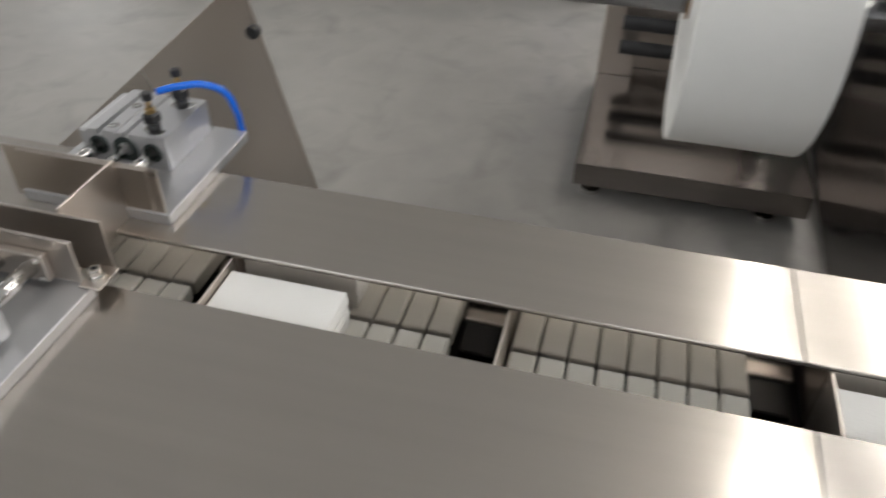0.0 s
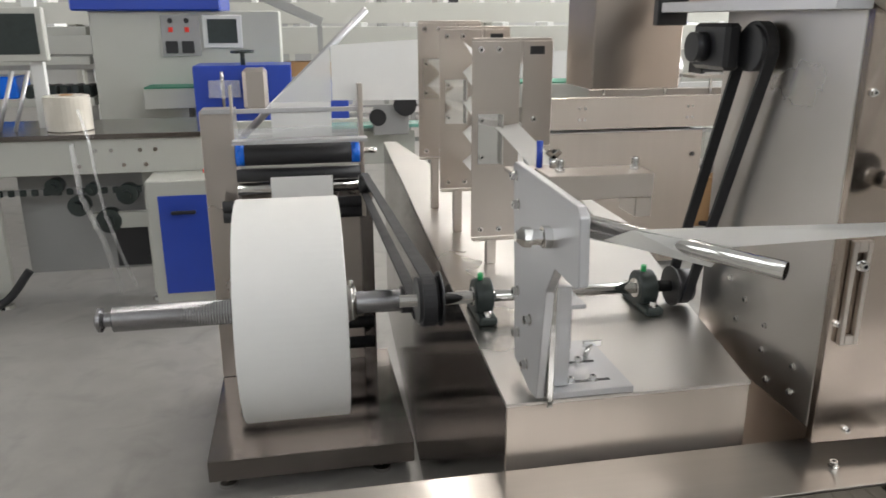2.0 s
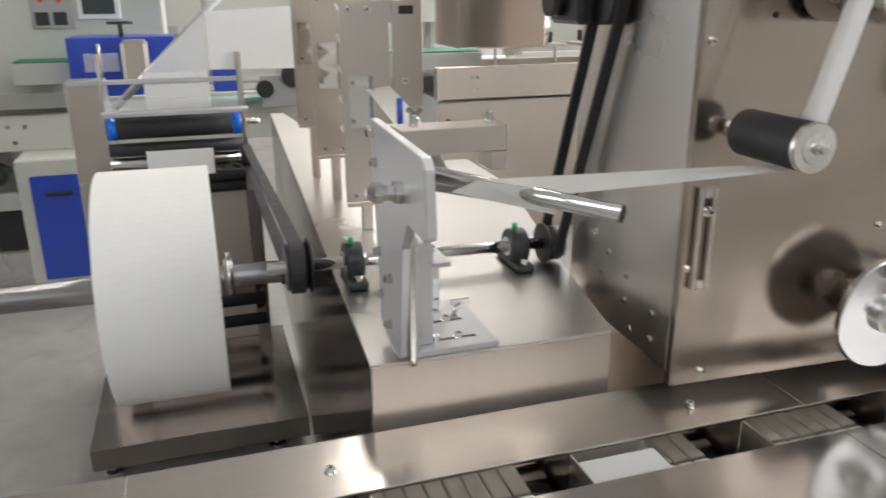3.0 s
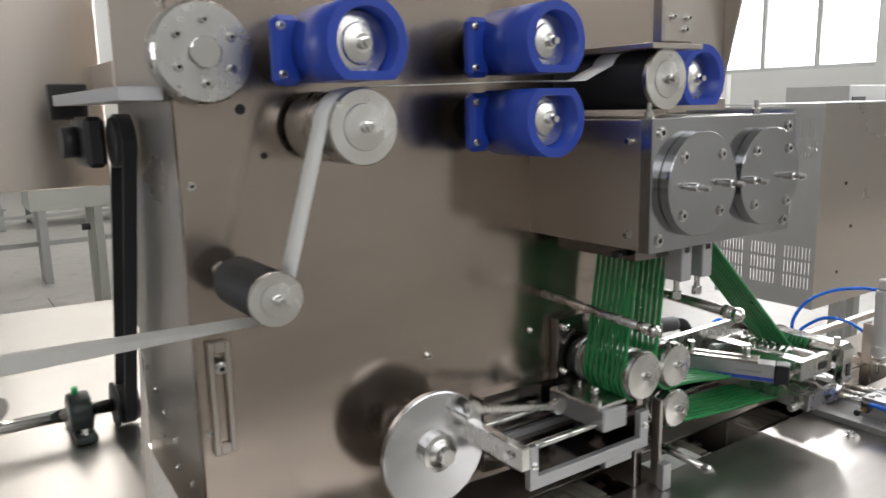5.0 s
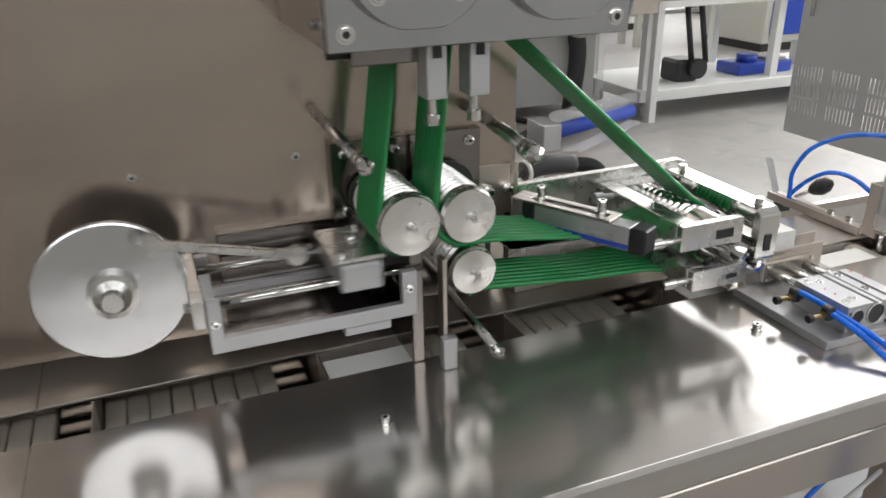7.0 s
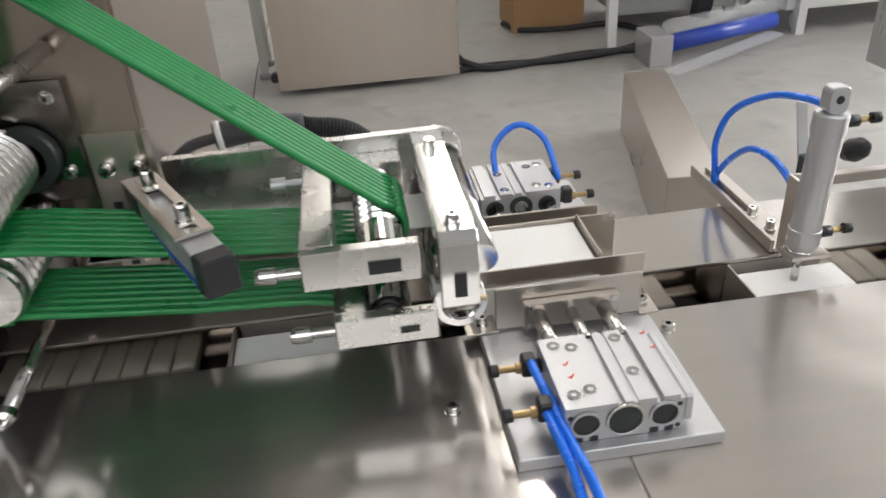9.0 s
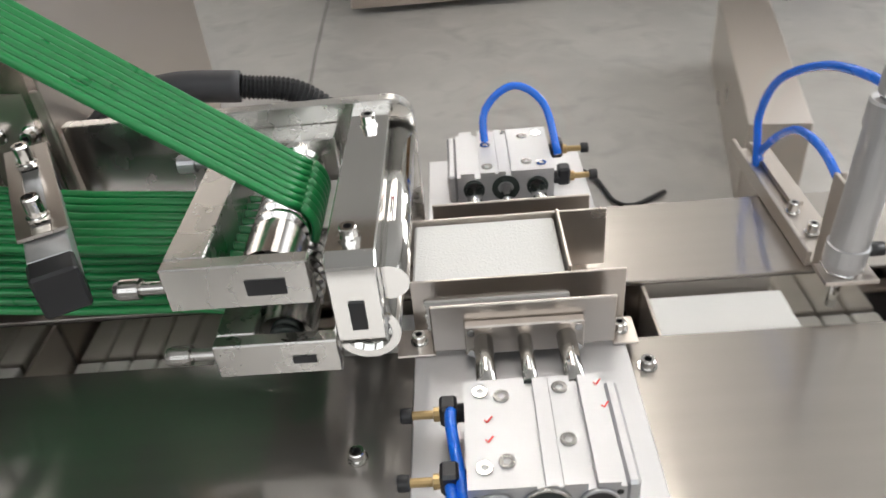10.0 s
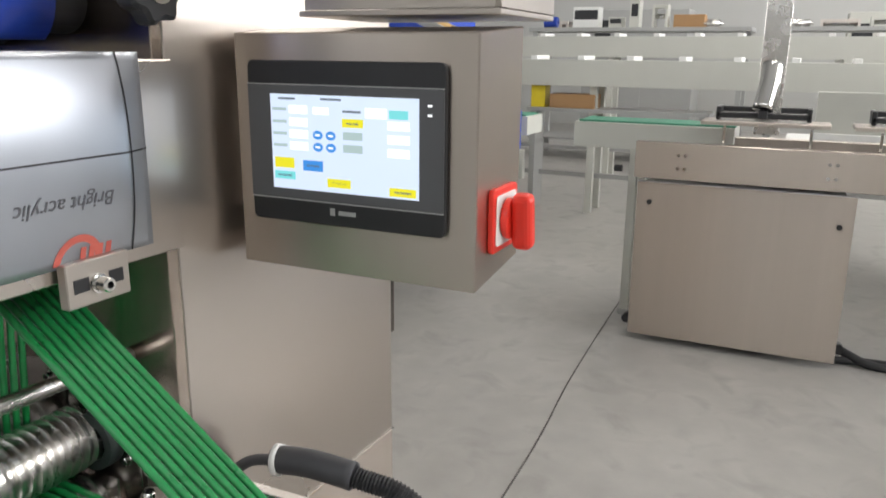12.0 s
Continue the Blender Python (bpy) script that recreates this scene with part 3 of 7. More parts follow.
blue_roller(0.150, 1.449, 1)
blue_roller(0.408, 1.458, 1)
blue_roller(0.408, 1.365, -1)
blue_roller(0.690, 1.414, 1)
flange = thing("bearing_flange", (0.03, -0.02, 1.447), "round steel bearing flange with six bolts", "bearing flange")
part("flange_plate", turned((0.0, 0.018, 0), (0.0, -0.012, 0), [(0, 0.056), (0.8, 0.056), (1, 0.053)], 40), M_TURNED, flange, local=True)
part("bearing_cap", rod((0, -0.012, 0), (0, -0.018, 0), 0.018, 24, bev=0.002), M_CHROME, flange, local=True)
for a in range(6):
    bolt(flange, (0.03 + 0.034 * math.cos(a * 1.047 + 0.5), -0.032, 1.447 + 0.034 * math.sin(a * 1.047 + 0.5)), (0, -1, 0), 0.0045, 0.006)
post = thing("bearing_bracket", (0.60, -0.2, 1.455), "small bolted steel bearing bracket over the rollers", "bracket")
part("bracket_plate", box(0.565, 0.625, -0.21, -0.19, 1.457, 1.56, 0.003), M_BRUSH, post)
part("bracket_foot", box(0.54, 0.64, -0.215, -0.02, 1.450, 1.457, 0.001), M_BRUSH, post)
for x, z in ((0.58, 1.49), (0.61, 1.49), (0.585, 1.52), (0.605, 1.475)):
    bolt(post, (x, -0.21, z), (0, -1, 0), 0.004, 0.006)

# paper web on the plate: from the turning bar round the rollers
def arc(cx, cz, r, a0, a1, n=10):
    return [(cx + r * math.cos(radians(a0 + (a1 - a0) * i / n)), cz + r * math.sin(radians(a0 + (a1 - a0) * i / n))) for i in range(n + 1)]


web = thing("paper_web", (0, 0, 0), "narrow white paper web running over the rollers", "paper web")
part("web_run", strip(arc(0.043, 1.193, 0.0292, -95, 12, 10) + [(0.0735, 1.205)] + arc(0.163, 1.363, 0.0425, 178, 92, 10) + [(0.408, 1.412), (0.50, 1.412)] + arc(0.586, 1.412, 0.0405, 150, 60, 8) + [(0.66, 1.42)], -0.137, -0.099), M_PAPER, web)
fold = bmesh.new()
fold.faces.new([fold.verts.new(p) for p in ((-0.324, -0.088, 1.170), (-0.244, -0.138, 1.160), (0.036, -0.137, 1.1636), (0.036, -0.099, 1.1636))])
bmesh.ops.solidify(fold, geom=list(fold.faces), thickness=0.001)
flap = bmesh.new()
flap.faces.new([flap.verts.new(p) for p in ((-0.326, -0.086, 1.169), (-0.348, -0.062, 1.152), (-0.258, -0.134, 1.138), (-0.242, -0.138, 1.1595))])
bmesh.ops.solidify(flap, geom=list(flap.faces), thickness=0.001)
part("folded_corner", flap, M_PAPER, web, "paper turned over the bar")
part("folded_run", fold, M_PAPER, web, "web folding over the turning bar")

# ---- gearbox ----
gear = thing("gearbox", (0.5, -0.25, 1.195), "heavy steel gearbox block with two round cover plates", "gearbox")
part("housing", box(0.503, 0.803, -0.232, -0.02, 1.195, 1.362, 0.0015), M_BRUSH, gear)
part("face_plate", box(0.500, 0.806, -0.252, -0.2325, 1.194, 1.363, 0.0012), M_FACE, gear)
for cx, side in ((0.582, 1), (0.729, -1)):
    pts = [p for p in circle(cx, 1.278, 0.0685, 40)]
    pts = [(min(p[0], 0.6545) if side > 0 else max(p[0], 0.6565), min(max(p[1], 1.212), 1.345)) for p in pts]
    cover = part("round_cover", slab(pts, "y", -0.268, -0.2525, 0.001), M_FACE, gear, "turned steel cover plate")
    for a in (45, 135, 225, 315):
        bx = cx + 0.056 * math.cos(radians(a)) * (0.9 if (a in (45, 315)) == (side > 0) else 1)
        bolt(gear, (bx, -0.268, 1.278 + 0.052 * math.sin(radians(a))), (0, -1, 0), 0.006, 0.003)
    for dx in (-0.02, 0.05) if side > 0 else (-0.045, 0.045):
        part("grease_nipple", turned((cx + dx, -0.268, 1.276), (cx + dx, -0.292, 1.276), [(0, 0.0055), (0.3, 0.0055), (0.35, 0.0035), (0.65, 0.0035), (0.7, 0.005), (1, 0.003)], 12), M_CHROME, cover)
for x, z in ((0.517, 1.345), (0.517, 1.21), (0.79, 1.345), (0.79, 1.21)):
    bolt(gear, (x, -0.252, z), (0, -1, 0), 0.0068, 0.003)
for z in (1.215, 1.335):
    bolt(gear, (0.503, -0.215, z), (-1, 0, 0), 0.0045, 0.008)
for x in (0.53, 0.76):
    part("grease_nipple", turned((x, -0.22, 1.3625), (x, -0.22, 1.382), [(0, 0.006), (0.4, 0.006), (0.45, 0.0035), (1, 0.0035)], 12), M_CHROME, gear)
film = thing("protective_film", (0.806, -0.15, 1.21), "printed protective film on the gearbox side", "protective film")
FZ0, FZ1 = 1.208, 1.368


def bulged(bm):
    """Lays a flat print at x 0 on the film, which bows out of the gearbox side."""
    for v in bm.verts:
        h = (v.co.z - (FZ0 + FZ1) / 2) / (FZ1 - FZ0) * 2
        v.co.x += 0.8065 + 0.011 * (1 - abs(h) ** 2.4) * min(1.0, max(0.0, (-0.060 - v.co.y) / 0.03))
    return bm


def film_patch(y0, y1, z0, z1, x0, x1, ny, nz):
    """A thin sheet of many small faces, so that it can bow."""
    bm = bmesh.new()
    g = [[[bm.verts.new((x, y0 + (y1 - y0) * i / ny, z0 + (z1 - z0) * k / nz)) for k in range(nz + 1)] for i in range(ny + 1)] for x in (x0, x1)]
    for side in g:
        for i in range(ny):
            for k in range(nz):
                bm.faces.new((side[i][k], side[i + 1][k], side[i + 1][k + 1], side[i][k + 1])).smooth = True
    for i in range(ny):
        for k in (0, nz):
            bm.faces.new((g[0][i][k], g[0][i + 1][k], g[1][i + 1][k], g[1][i][k]))
    for k in range(nz):
        for i in (0, ny):
            bm.faces.new((g[0][i][k], g[0][i][k + 1], g[1][i][k + 1], g[1][i][k]))
    bmesh.ops.recalc_face_normals(bm, faces=list(bm.faces))
    return bulged(bm)


part("film_sheet", film_patch(-0.250, -0.062, FZ0, FZ1, 0.0, 0.0006, 24, 24), M_FOIL, film, "silvery clear film")
part("printed_line", film_patch(-0.0865, -0.0848, FZ0, FZ1, 0.0009, 0.0012, 1, 24), M_BLACK, film, "thin black printed line")
part("printed_line", film_patch(-0.2400, -0.2384, FZ0, FZ1, 0.0009, 0.0012, 1, 24), M_BLACK, film, "thin black printed line")
part("printed_line", film_patch(-0.250, -0.062, 1.2895, 1.2910, 0.0009, 0.0012, 24, 1), M_BLACK, film, "thin black printed line")
M_PRINT = material("faded_red_print", (0.55, 0.12, 0.09), 0.4, 0, 0.1, 40)
pa = [(-0.140 + 0.022 * math.cos(radians(a)), 1.2105 + 0.022 * math.sin(radians(a))) for a in range(0, 181, 10)]
pb = [(-0.140 + 0.016 * math.cos(radians(a)), 1.2105 + 0.016 * math.sin(radians(a))) for a in range(0, 181, 10)]
part("printed_mark", bulged(slab(pa + pb[::-1], "x", 0.0009, 0.0012)), M_PRINT, film, "faded red printed mark")
for y in (-0.138, -0.130, -0.122, -0.114):
    part("printed_bar", bulged(box(0.0009, 0.0012, y, y + 0.005, 1.2105, 1.2215, 0)), M_PRINT, film)
cu = bpy.data.curves.new("lettering", "FONT")
cu.body, cu.size, cu.extrude, cu.align_x, cu.align_y, cu.shear = "Bright acrylic", 0.0165, 0.00015, "CENTER", "CENTER", 0.25
tmp = bpy.data.objects.new("tmp", cu)
scene.collection.objects.link(tmp)
me = bpy.data.meshes.new_from_object(tmp.evaluated_get(bpy.context.evaluated_depsgraph_get()))
bpy.data.objects.remove(tmp)
bm = bmesh.new()
bm.from_mesh(me)
bm.transform(Matrix(((0, 0, 1, 0.0012), (-1, 0, 0, -0.150), (0, -1, 0, 1.258), (0, 0, 0, 1))))
part("lettering", bulged(bm), M_GREYPRINT, film, "grey printed words")
adj0 = None
for ax in (0.602, 0.647):
    m = Matrix.Translation((ax, -0.223, 1.1945))
    if adj0 is None:
        adj0 = thing("belt_tensioner", m, "square steel tensioner block with adjusting screw", "tensioner", "belt tensioners")
        blk = part("block", box(0, 0.021, 0, 0.03, -0.056, 0, 0.001), M_ALU, adj0, local=True)
        # tensioner block is solid; its slot is shade painted as a black piece
        part("slot_shade", box(0.006, 0.015, -0.001, 0.002, -0.016, -0.003, 0), M_BLACK, blk, local=True)
        part("screw", turned((0.0105, 0.016, -0.056), (0.0105, 0.016, -0.084), [(0, 0.004), (0.6, 0.004), (0.62, 0.007), (1, 0.007)], 14), M_CHROME, adj0, local=True)
    else:
        copy_thing(adj0, m)
jaw = thing("guide_block", (0.53, -0.2, 1.18), "small steel guide block under the gearbox", "block")
part("plate", box(0.535, 0.61, -0.20, -0.05, 1.172, 1.1945), M_DARKSTEEL, jaw)
part("screw", rod((0.515, -0.18, 1.182), (0.535, -0.18, 1.182), 0.005, 12), M_BLACK, jaw)

# ---- crank drive ----
CR = (0.281, -0.086, 0.932)
crank = thing("crank_disc", CR, "polished steel crank disc on the machine plate", "crank disc")
part("disc", turned((0, 0.008, 0), (0, -0.002, 0), [(0, 0.079), (0.1, 0.081), (0.9, 0.081), (1, 0.079)], 56), M_CRANK, crank, local=True)
part("hub", turned((0, -0.002, 0), (0, -0.03, 0), [(0, 0.026), (0.35, 0.026), (0.4, 0.020), (0.6, 0.012), (1, 0.011)], 28), M_TURNED, crank, local=True)
part("crank_pin", turned((0, -0.002, 0.062), (0, -0.028, 0.062), [(0, 0.008), (0.8, 0.008), (0.82, 0.010), (1, 0.010)], 16), M_CHROME, crank, local=True)
part("axle", rod((0, 0.008, 0), (0, 0.075, 0), 0.028, 28), M_TURNED, crank, local=True)
ROD_LEN = 0.16
conrod = thing("connecting_rod", (CR[0], CR[1] - 0.016, CR[2] + 0.062), "slim steel connecting rod with ball ends", "connecting rod")
part("bar", joined(box(0, ROD_LEN, -0.004, 0.004, -0.005, 0.005, 0.001), rod((0, -0.005, 0), (0, 0.005, 0), 0.013, 20), rod((ROD_LEN, -0.005, 0), (ROD_LEN, 0.005, 0), 0.012, 20)), M_TURNED, conrod, local=True)

slide = thing("slide_unit", (0.38, -0.13, 0.8), "machined steel slide frame with two guide rods", "slide frame")
part("front_beam", slab([(0.371, 0.880), (0.602, 0.880), (0.602, 0.936), (0.584, 0.936), (0.584, 0.897), (0.386, 0.897), (0.386, 0.941), (0.371, 0.941)], "y", -0.174, -0.163, 0.001), M_ALU, slide, "bright machined beam")
part("back_beam", slab([(0.371, 0.880), (0.602, 0.880), (0.602, 0.941), (0.584, 0.941), (0.584, 0.897), (0.386, 0.897), (0.386, 0.941), (0.371, 0.941)], "y", -0.046, -0.036, 0.001), M_ALU, slide)
part("end_bar", box(0.356, 0.3705, -0.175, -0.035, 0.912, 0.944), M_TURNED, slide)
for y in (-0.150, -0.056):
    part("guide_rod", rod((0.350, y, 0.928), (0.615, y, 0.928), 0.0055, 16), M_CHROME, slide)
part("bed_plate", box(0.387, 0.600, -0.162, -0.047, 0.884, 0.888, 0.0005), M_DARKSTEEL, slide)
part("mounting_plate", box(0.40, 0.70, -0.0355, -0.012, 0.84, 0.960), M_DARKSTEEL, slide)
part("pad", box(0.515, 0.570, -0.172, -0.138, 0.868, 0.8795), M_ALU, slide)
part("end_plate", box(0.6025, 0.618, -0.150, -0.05, 0.80, 0.947), M_DARKSTEEL, slide)
for x in (0.3785, 0.593):
    bolt(slide, (x, -0.174, 0.915), (0, -1, 0), 0.004, 0.004)
carriage = thing("slide_carriage", (0.5, -0.103, 0.928), "steel carriage block sliding on guide rods", "carriage")
part("block", box(-0.024, 0.024, -0.058, 0.058, -0.012, 0.020, 0.002), M_ALU, carriage, local=True)
part("top_plate", box(-0.03, 0.03, -0.05, 0.05, 0.0205, 0.0265, 0.001), M_TURNED, carriage, local=True)
part("pin", rod((0, -0.016, 0.0265), (0, -0.016, 0.042), 0.006, 14), M_CHROME, carriage, local=True)
for x, y in ((-0.018, -0.04), (0.018, 0.035)):
    bolt(carriage, (0.5 + x, -0.103 + y, 0.9545), (0, 0, 1), 0.004, 0.006)

# ---- rope rollers and ropes ----
def rope_roller(x, z, r):
    o = thing("grooved_roller", (x, -0.164, z), "grooved steel roller for green ropes", "grooved roller", "rope rollers")
    rows = [(0, r * 0.95), (0.02, r), (0.07, r), (0.075, r * 0.93)]
    for i in range(9):
        s = 0.10 + 0.075 * i
        rows += [(s, r * 0.97), (s + 0.018, r * 0.84), (s + 0.045, r * 0.84), (s + 0.062, r * 0.97)]
    rows += [(0.8, r * 0.97), (0.81, r * 0.7), (1, r * 0.7)]
    part("roller_body", turned((0, 0, 0), (0, 0.14, 0), rows, 36), M_TURNED, o, local=True)
    disc = part("end_disc", turned((0, 0, 0), (0, -0.006, 0), [(0, r * 0.95), (0.5, r * 0.92), (0.7, r * 0.55), (1, r * 0.2)], 36), M_DISC, o, "turned end disc", local=True)
    part("axle_nut", turned((0, -0.006, 0), (0, -0.016, 0), [(0, 0.006), (0.5, 0.006), (0.55, 0.004), (1, 0.004)], 12), M_CHROME, disc, local=True)
    ROLLERS.append(o)
    return o


rope_roller(0.599, 0.987, 0.0375)
rope_roller(0.671, 0.988, 0.0345)
rope_roller(0.676, 0.917, 0.030)
for bx0, bx1 in ((0.543, 0.640), (0.645, 0.740)):
    bp = thing("bearing_plate", (bx0, -0.03, 0.95), "square dark steel bearing plate with four bolts", "bearing plate", "rope bearing plates")
    part("plate", box(bx0, bx1, -0.040, -0.0245, 0.940, 1.056, 0.001), M_DARKSTEEL, bp)
    cx = (bx0 + bx1) / 2
    part("collar", ring((cx, -0.041, 0.988), (cx, -0.058, 0.988), 0.030, 0.02, 28), M_CAST, bp)
    for x in (bx0 + 0.016, bx1 - 0.016):
        for z in (0.968, 1.040):
            bolt(bp, (x, -0.040, z), (0, -1, 0), 0.005, 0.007)
ROPE_R, ROPE_Y = 0.0035, [-0.155 + 0.0105 * i for i in range(8)]


def rope_path(i, y):
    """The ways of one rope: down from the gearbox, round the rollers, along to the nip and back up."""
    z1 = 1.19
    loop_a = [(0.594, z1), (0.581, 1.10), (0.569, 1.02)] + arc(0.600, 0.985, 0.0365, 180, 250, 5)
    loop_b = [(0.654, z1), (0.643, 1.09)] + arc(0.671, 0.988, 0.038, 180, 275, 6) + [(0.72, 0.948), (0.84, 0.930), (0.93, 0.922), (1.0, 0.906)]
    low = arc(0.676, 0.917, 0.033, -60, -95, 3)[::-1] + [(0.84, 0.873), (0.93, 0.868), (1.0, 0.852)]
    diag = [(0.722, z1), (0.863, 1.071), (1.004, 0.952)] + arc(1.0, 0.928, 0.024, 50, -30, 5)
    return loop_a, loop_b, low, diag


belt = thing("rope_belt", (0.8, -0.1, 0.95), "set of glossy green round ropes round the rollers", "rope belt")
for i, y in enumerate(ROPE_Y):
    bms = []
    ways = rope_path(i, y)
    for p in ways[:3]:
        bms.append(tube([(x, y, z) for x, z in p], ROPE_R, 8, 2))
    # the run to the nip slants a little towards the cabinet
    ya, yb = -0.166 + 0.0081 * i, -0.145 + 0.0088 * i
    bms.append(tube([(x, ya + (yb - ya) * min(1.0, (x - 0.722) / 0.28), z) for x, z in ways[3]], ROPE_R, 8, 2))
    part("rope", joined(*bms), M_GREEN, belt)
for a, b, r in (((0.530, -0.012, 1.096), (0.532, -0.232, 1.085), 0.0062), ((0.732, -0.02, 1.080), (0.712, -0.235, 1.076), 0.0078)):
    a, b = Vector(a), Vector(b)
    u = (b - a).normalized()
    g = thing("guide_rod", a, "slim round steel guide rod with domed end", "guide rod", "guide rods")
    part("bar", rod(a, b, r, 20), M_TURNED, g)
    part("end_nut", turned(b, b + u * 0.014, [(0, r * 1.35), (0.5, r * 1.35), (0.7, r), (1, r * 0.5)], 14), M_CHROME, g)
    part("collar", rod(b - u * 0.02, b - u * 0.006, r * 1.3, 16), M_CHROME, g)
    part("wall_flange", turned(a + u * 0.001, a + u * 0.010, [(0, r * 2.0), (0.6, r * 2.0), (1, r * 1.4)], 18), M_TURNED, g)
g = thing("guide_rod", (0.683, -0.05, 0.845), "slim round steel guide rod over the table", "guide rod", "guide rods")
part("bar", rod((0.683, -0.05, 0.845), (0.683, -0.215, 0.836), 0.006, 16), M_CHROME, g)
part("end_nut", turned((0.683, -0.215, 0.836), (0.683, -0.232, 0.835), [(0, 0.0085), (0.5, 0.0085), (0.7, 0.005), (1, 0.003)], 14), M_CHROME, g)
stop = thing("stop_plate", (0.66, -0.16, 0.8), "narrow bent steel stop plate beside the rollers", "stop plate")
part("blade", box(0.6355, 0.641, -0.168, -0.151, 0.8005, 0.94, 0.0008), M_BRUSH, stop)
part("foot", box(0.630, 0.648, -0.182, -0.1685, 0.8005, 0.842, 0.001), M_ALU, stop)


# ---- nip frame at the delivery end ----
nip = thing("delivery_unit", (0.95, -0.02, 0.83), "machined steel frame holding the delivery rollers", "roller frame")
part("back_plate", slab([(0.80, 0.845), (1.093, 0.845)] + circle(1.073, 0.945, 0.02, 6, 0, 90) + [(0.80, 0.962)], "y", -0.022, -0.010, 0.0008), M_TURNED, nip, "bright milled back plate")
part("foot_plate", box(0.80, 1.09, -0.03, 0.02, 0.8005, 0.8445, 0.001), M_BRUSH, nip)
cb = part("clamp_bar", slab([(-0.214, 0.938), (-0.020, 0.938), (-0.020, 0.958), (-0.220, 0.958), (-0.228, 0.950), (-0.228, 0.892), (-0.222, 0.884), (-0.214, 0.892)], "x", 1.043, 1.075, 0.001), M_CHROME, nip, "polished clamp bar")
# black rectangle on the solid bar, painting the shade in its slot
part("clamp_slot_shade", box(1.054, 1.064, -0.2295, -0.2275, 0.902, 0.924, 0), M_BLACK, cb)
bolt(nip, (1.059, -0.05, 0.958), r=0.0058, h=0.009)
bolt(nip, (1.058, -0.206, 0.958), r=0.0058, h=0.009)
part("delivery_tube", ring((1.060, -0.212, 0.884), (1.060, -0.022, 0.884), 0.0225, 0.0165, 32), M_CHROME, nip, "hollow polished delivery tube")
part("delivery_roller", rod((1.079, -0.212, 0.925), (1.079, -0.03, 0.930), 0.0135, 28), M_CHROME, nip)
for z0, z1, dx, y0 in ((0.914, 0.948, 0.0, -0.214), (0.858, 0.886, 0.02, -0.220)):
    yk = part("yoke", joined(box(0.935 + dx, 0.962 + dx, y0 + 0.012, -0.0225, z0, z1, 0.001), box(0.935 + dx, 1.030 + dx * 0.5, y0, y0 + 0.0118, z0, z1, 0.001), box(0.9622 + dx, 1.03, -0.05, -0.0225, z0, z1, 0.001)), M_TURNED, nip, "milled yoke block")
    # black rectangle painting the slot's shade on the solid yoke
    part("yoke_slot_shade", box(0.988 + dx, 1.014 + dx * 0.5, y0 - 0.001, y0 + 0.002, z0 + 0.010, z1 - 0.012, 0), M_BLACK, yk)
    part("knob_screw", turned((0.936 + dx, y0 + 0.012, z0 + 0.012), (0.898 + dx, y0 + 0.012, z0 + 0.012), [(0, 0.0045), (0.55, 0.0045), (0.56, 0.0072), (0.9, 0.0072), (1, 0.006)], 16), M_TURNED, nip, "pale knurled screw")
part("knob_screw", turned((0.936, -0.06, 0.94), (0.905, -0.06, 0.94), [(0, 0.0045), (0.55, 0.0045), (0.56, 0.0075), (1, 0.0075)], 16), M_ALU, nip)
rows = [(0, 0.020)]
for i in range(9):
    s = 0.22 + 0.07 * i
    rows += [(s, 0.0205), (s + 0.015, 0.017), (s + 0.04, 0.017), (s + 0.055, 0.0205)]
rows += [(1, 0.020)]
for zc in (0.928, 0.872):
    nr = thing("nip_roller", (1.0, -0.199, zc), "grooved chrome nip roller under the ropes", "grooved roller", "rope rollers")
    part("roller_body", turned((0, 0, 0), (0, 0.165, 0), rows, 30), M_CHROME, nr, local=True)
    part("bearing", rod((0, -0.008, 0), (0, 0, 0), 0.012, 20), M_CAST, nr, local=True)
    ROLLERS.append(nr)
arm = thing("sensor_arm", Matrix.Translation((0.787, -0.058, 0.930)) @ pose(0, 0, 0, 0, 0, -61.5), "slim air cylinder on a slotted steel arm", "air cylinder")
part("cylinder_body", box(0.0355, 0.1695, -0.0135, 0.0135, 0.0, 0.030, 0.001), M_ALU, arm, "pale aluminium cylinder body", local=True)
part("end_cap", box(0.016, 0.035, -0.0145, 0.0145, -0.001, 0.031, 0.002), M_BLACK, arm, "black plastic end cap", local=True)
part("end_cap", box(0.170, 0.192, -0.0145, 0.0145, -0.001, 0.031, 0.002), M_BLACK, arm, "black plastic end cap", local=True)
part("blue_stripe", box(0.0355, 0.1695, -0.0142, -0.0137, 0.002, 0.008, 0), M_BLUE, arm, local=True)
part("slotted_arm", joined(box(0.0, 0.145, -0.016, -0.006, 0.0315, 0.0345, 0.0005), box(0.0, 0.145, 0.006, 0.016, 0.0315, 0.0345, 0.0005), box(0.0, 0.025, -0.0059, 0.0059, 0.0315, 0.0345, 0.0005), box(0.135, 0.145, -0.0059, 0.0059, 0.0315, 0.0345, 0.0005)), M_BRUSH, arm, "slotted steel arm", local=True)
part("print_bar", box(0.11, 0.15, -0.0141, -0.0137, 0.014, 0.018, 0), M_GREYPAINT, arm, local=True)
part("support_bracket", box(0.0005, 0.0035, -0.016, 0.016, -0.05, 0.0314, 0.0005), M_BRUSH, arm, local=True)
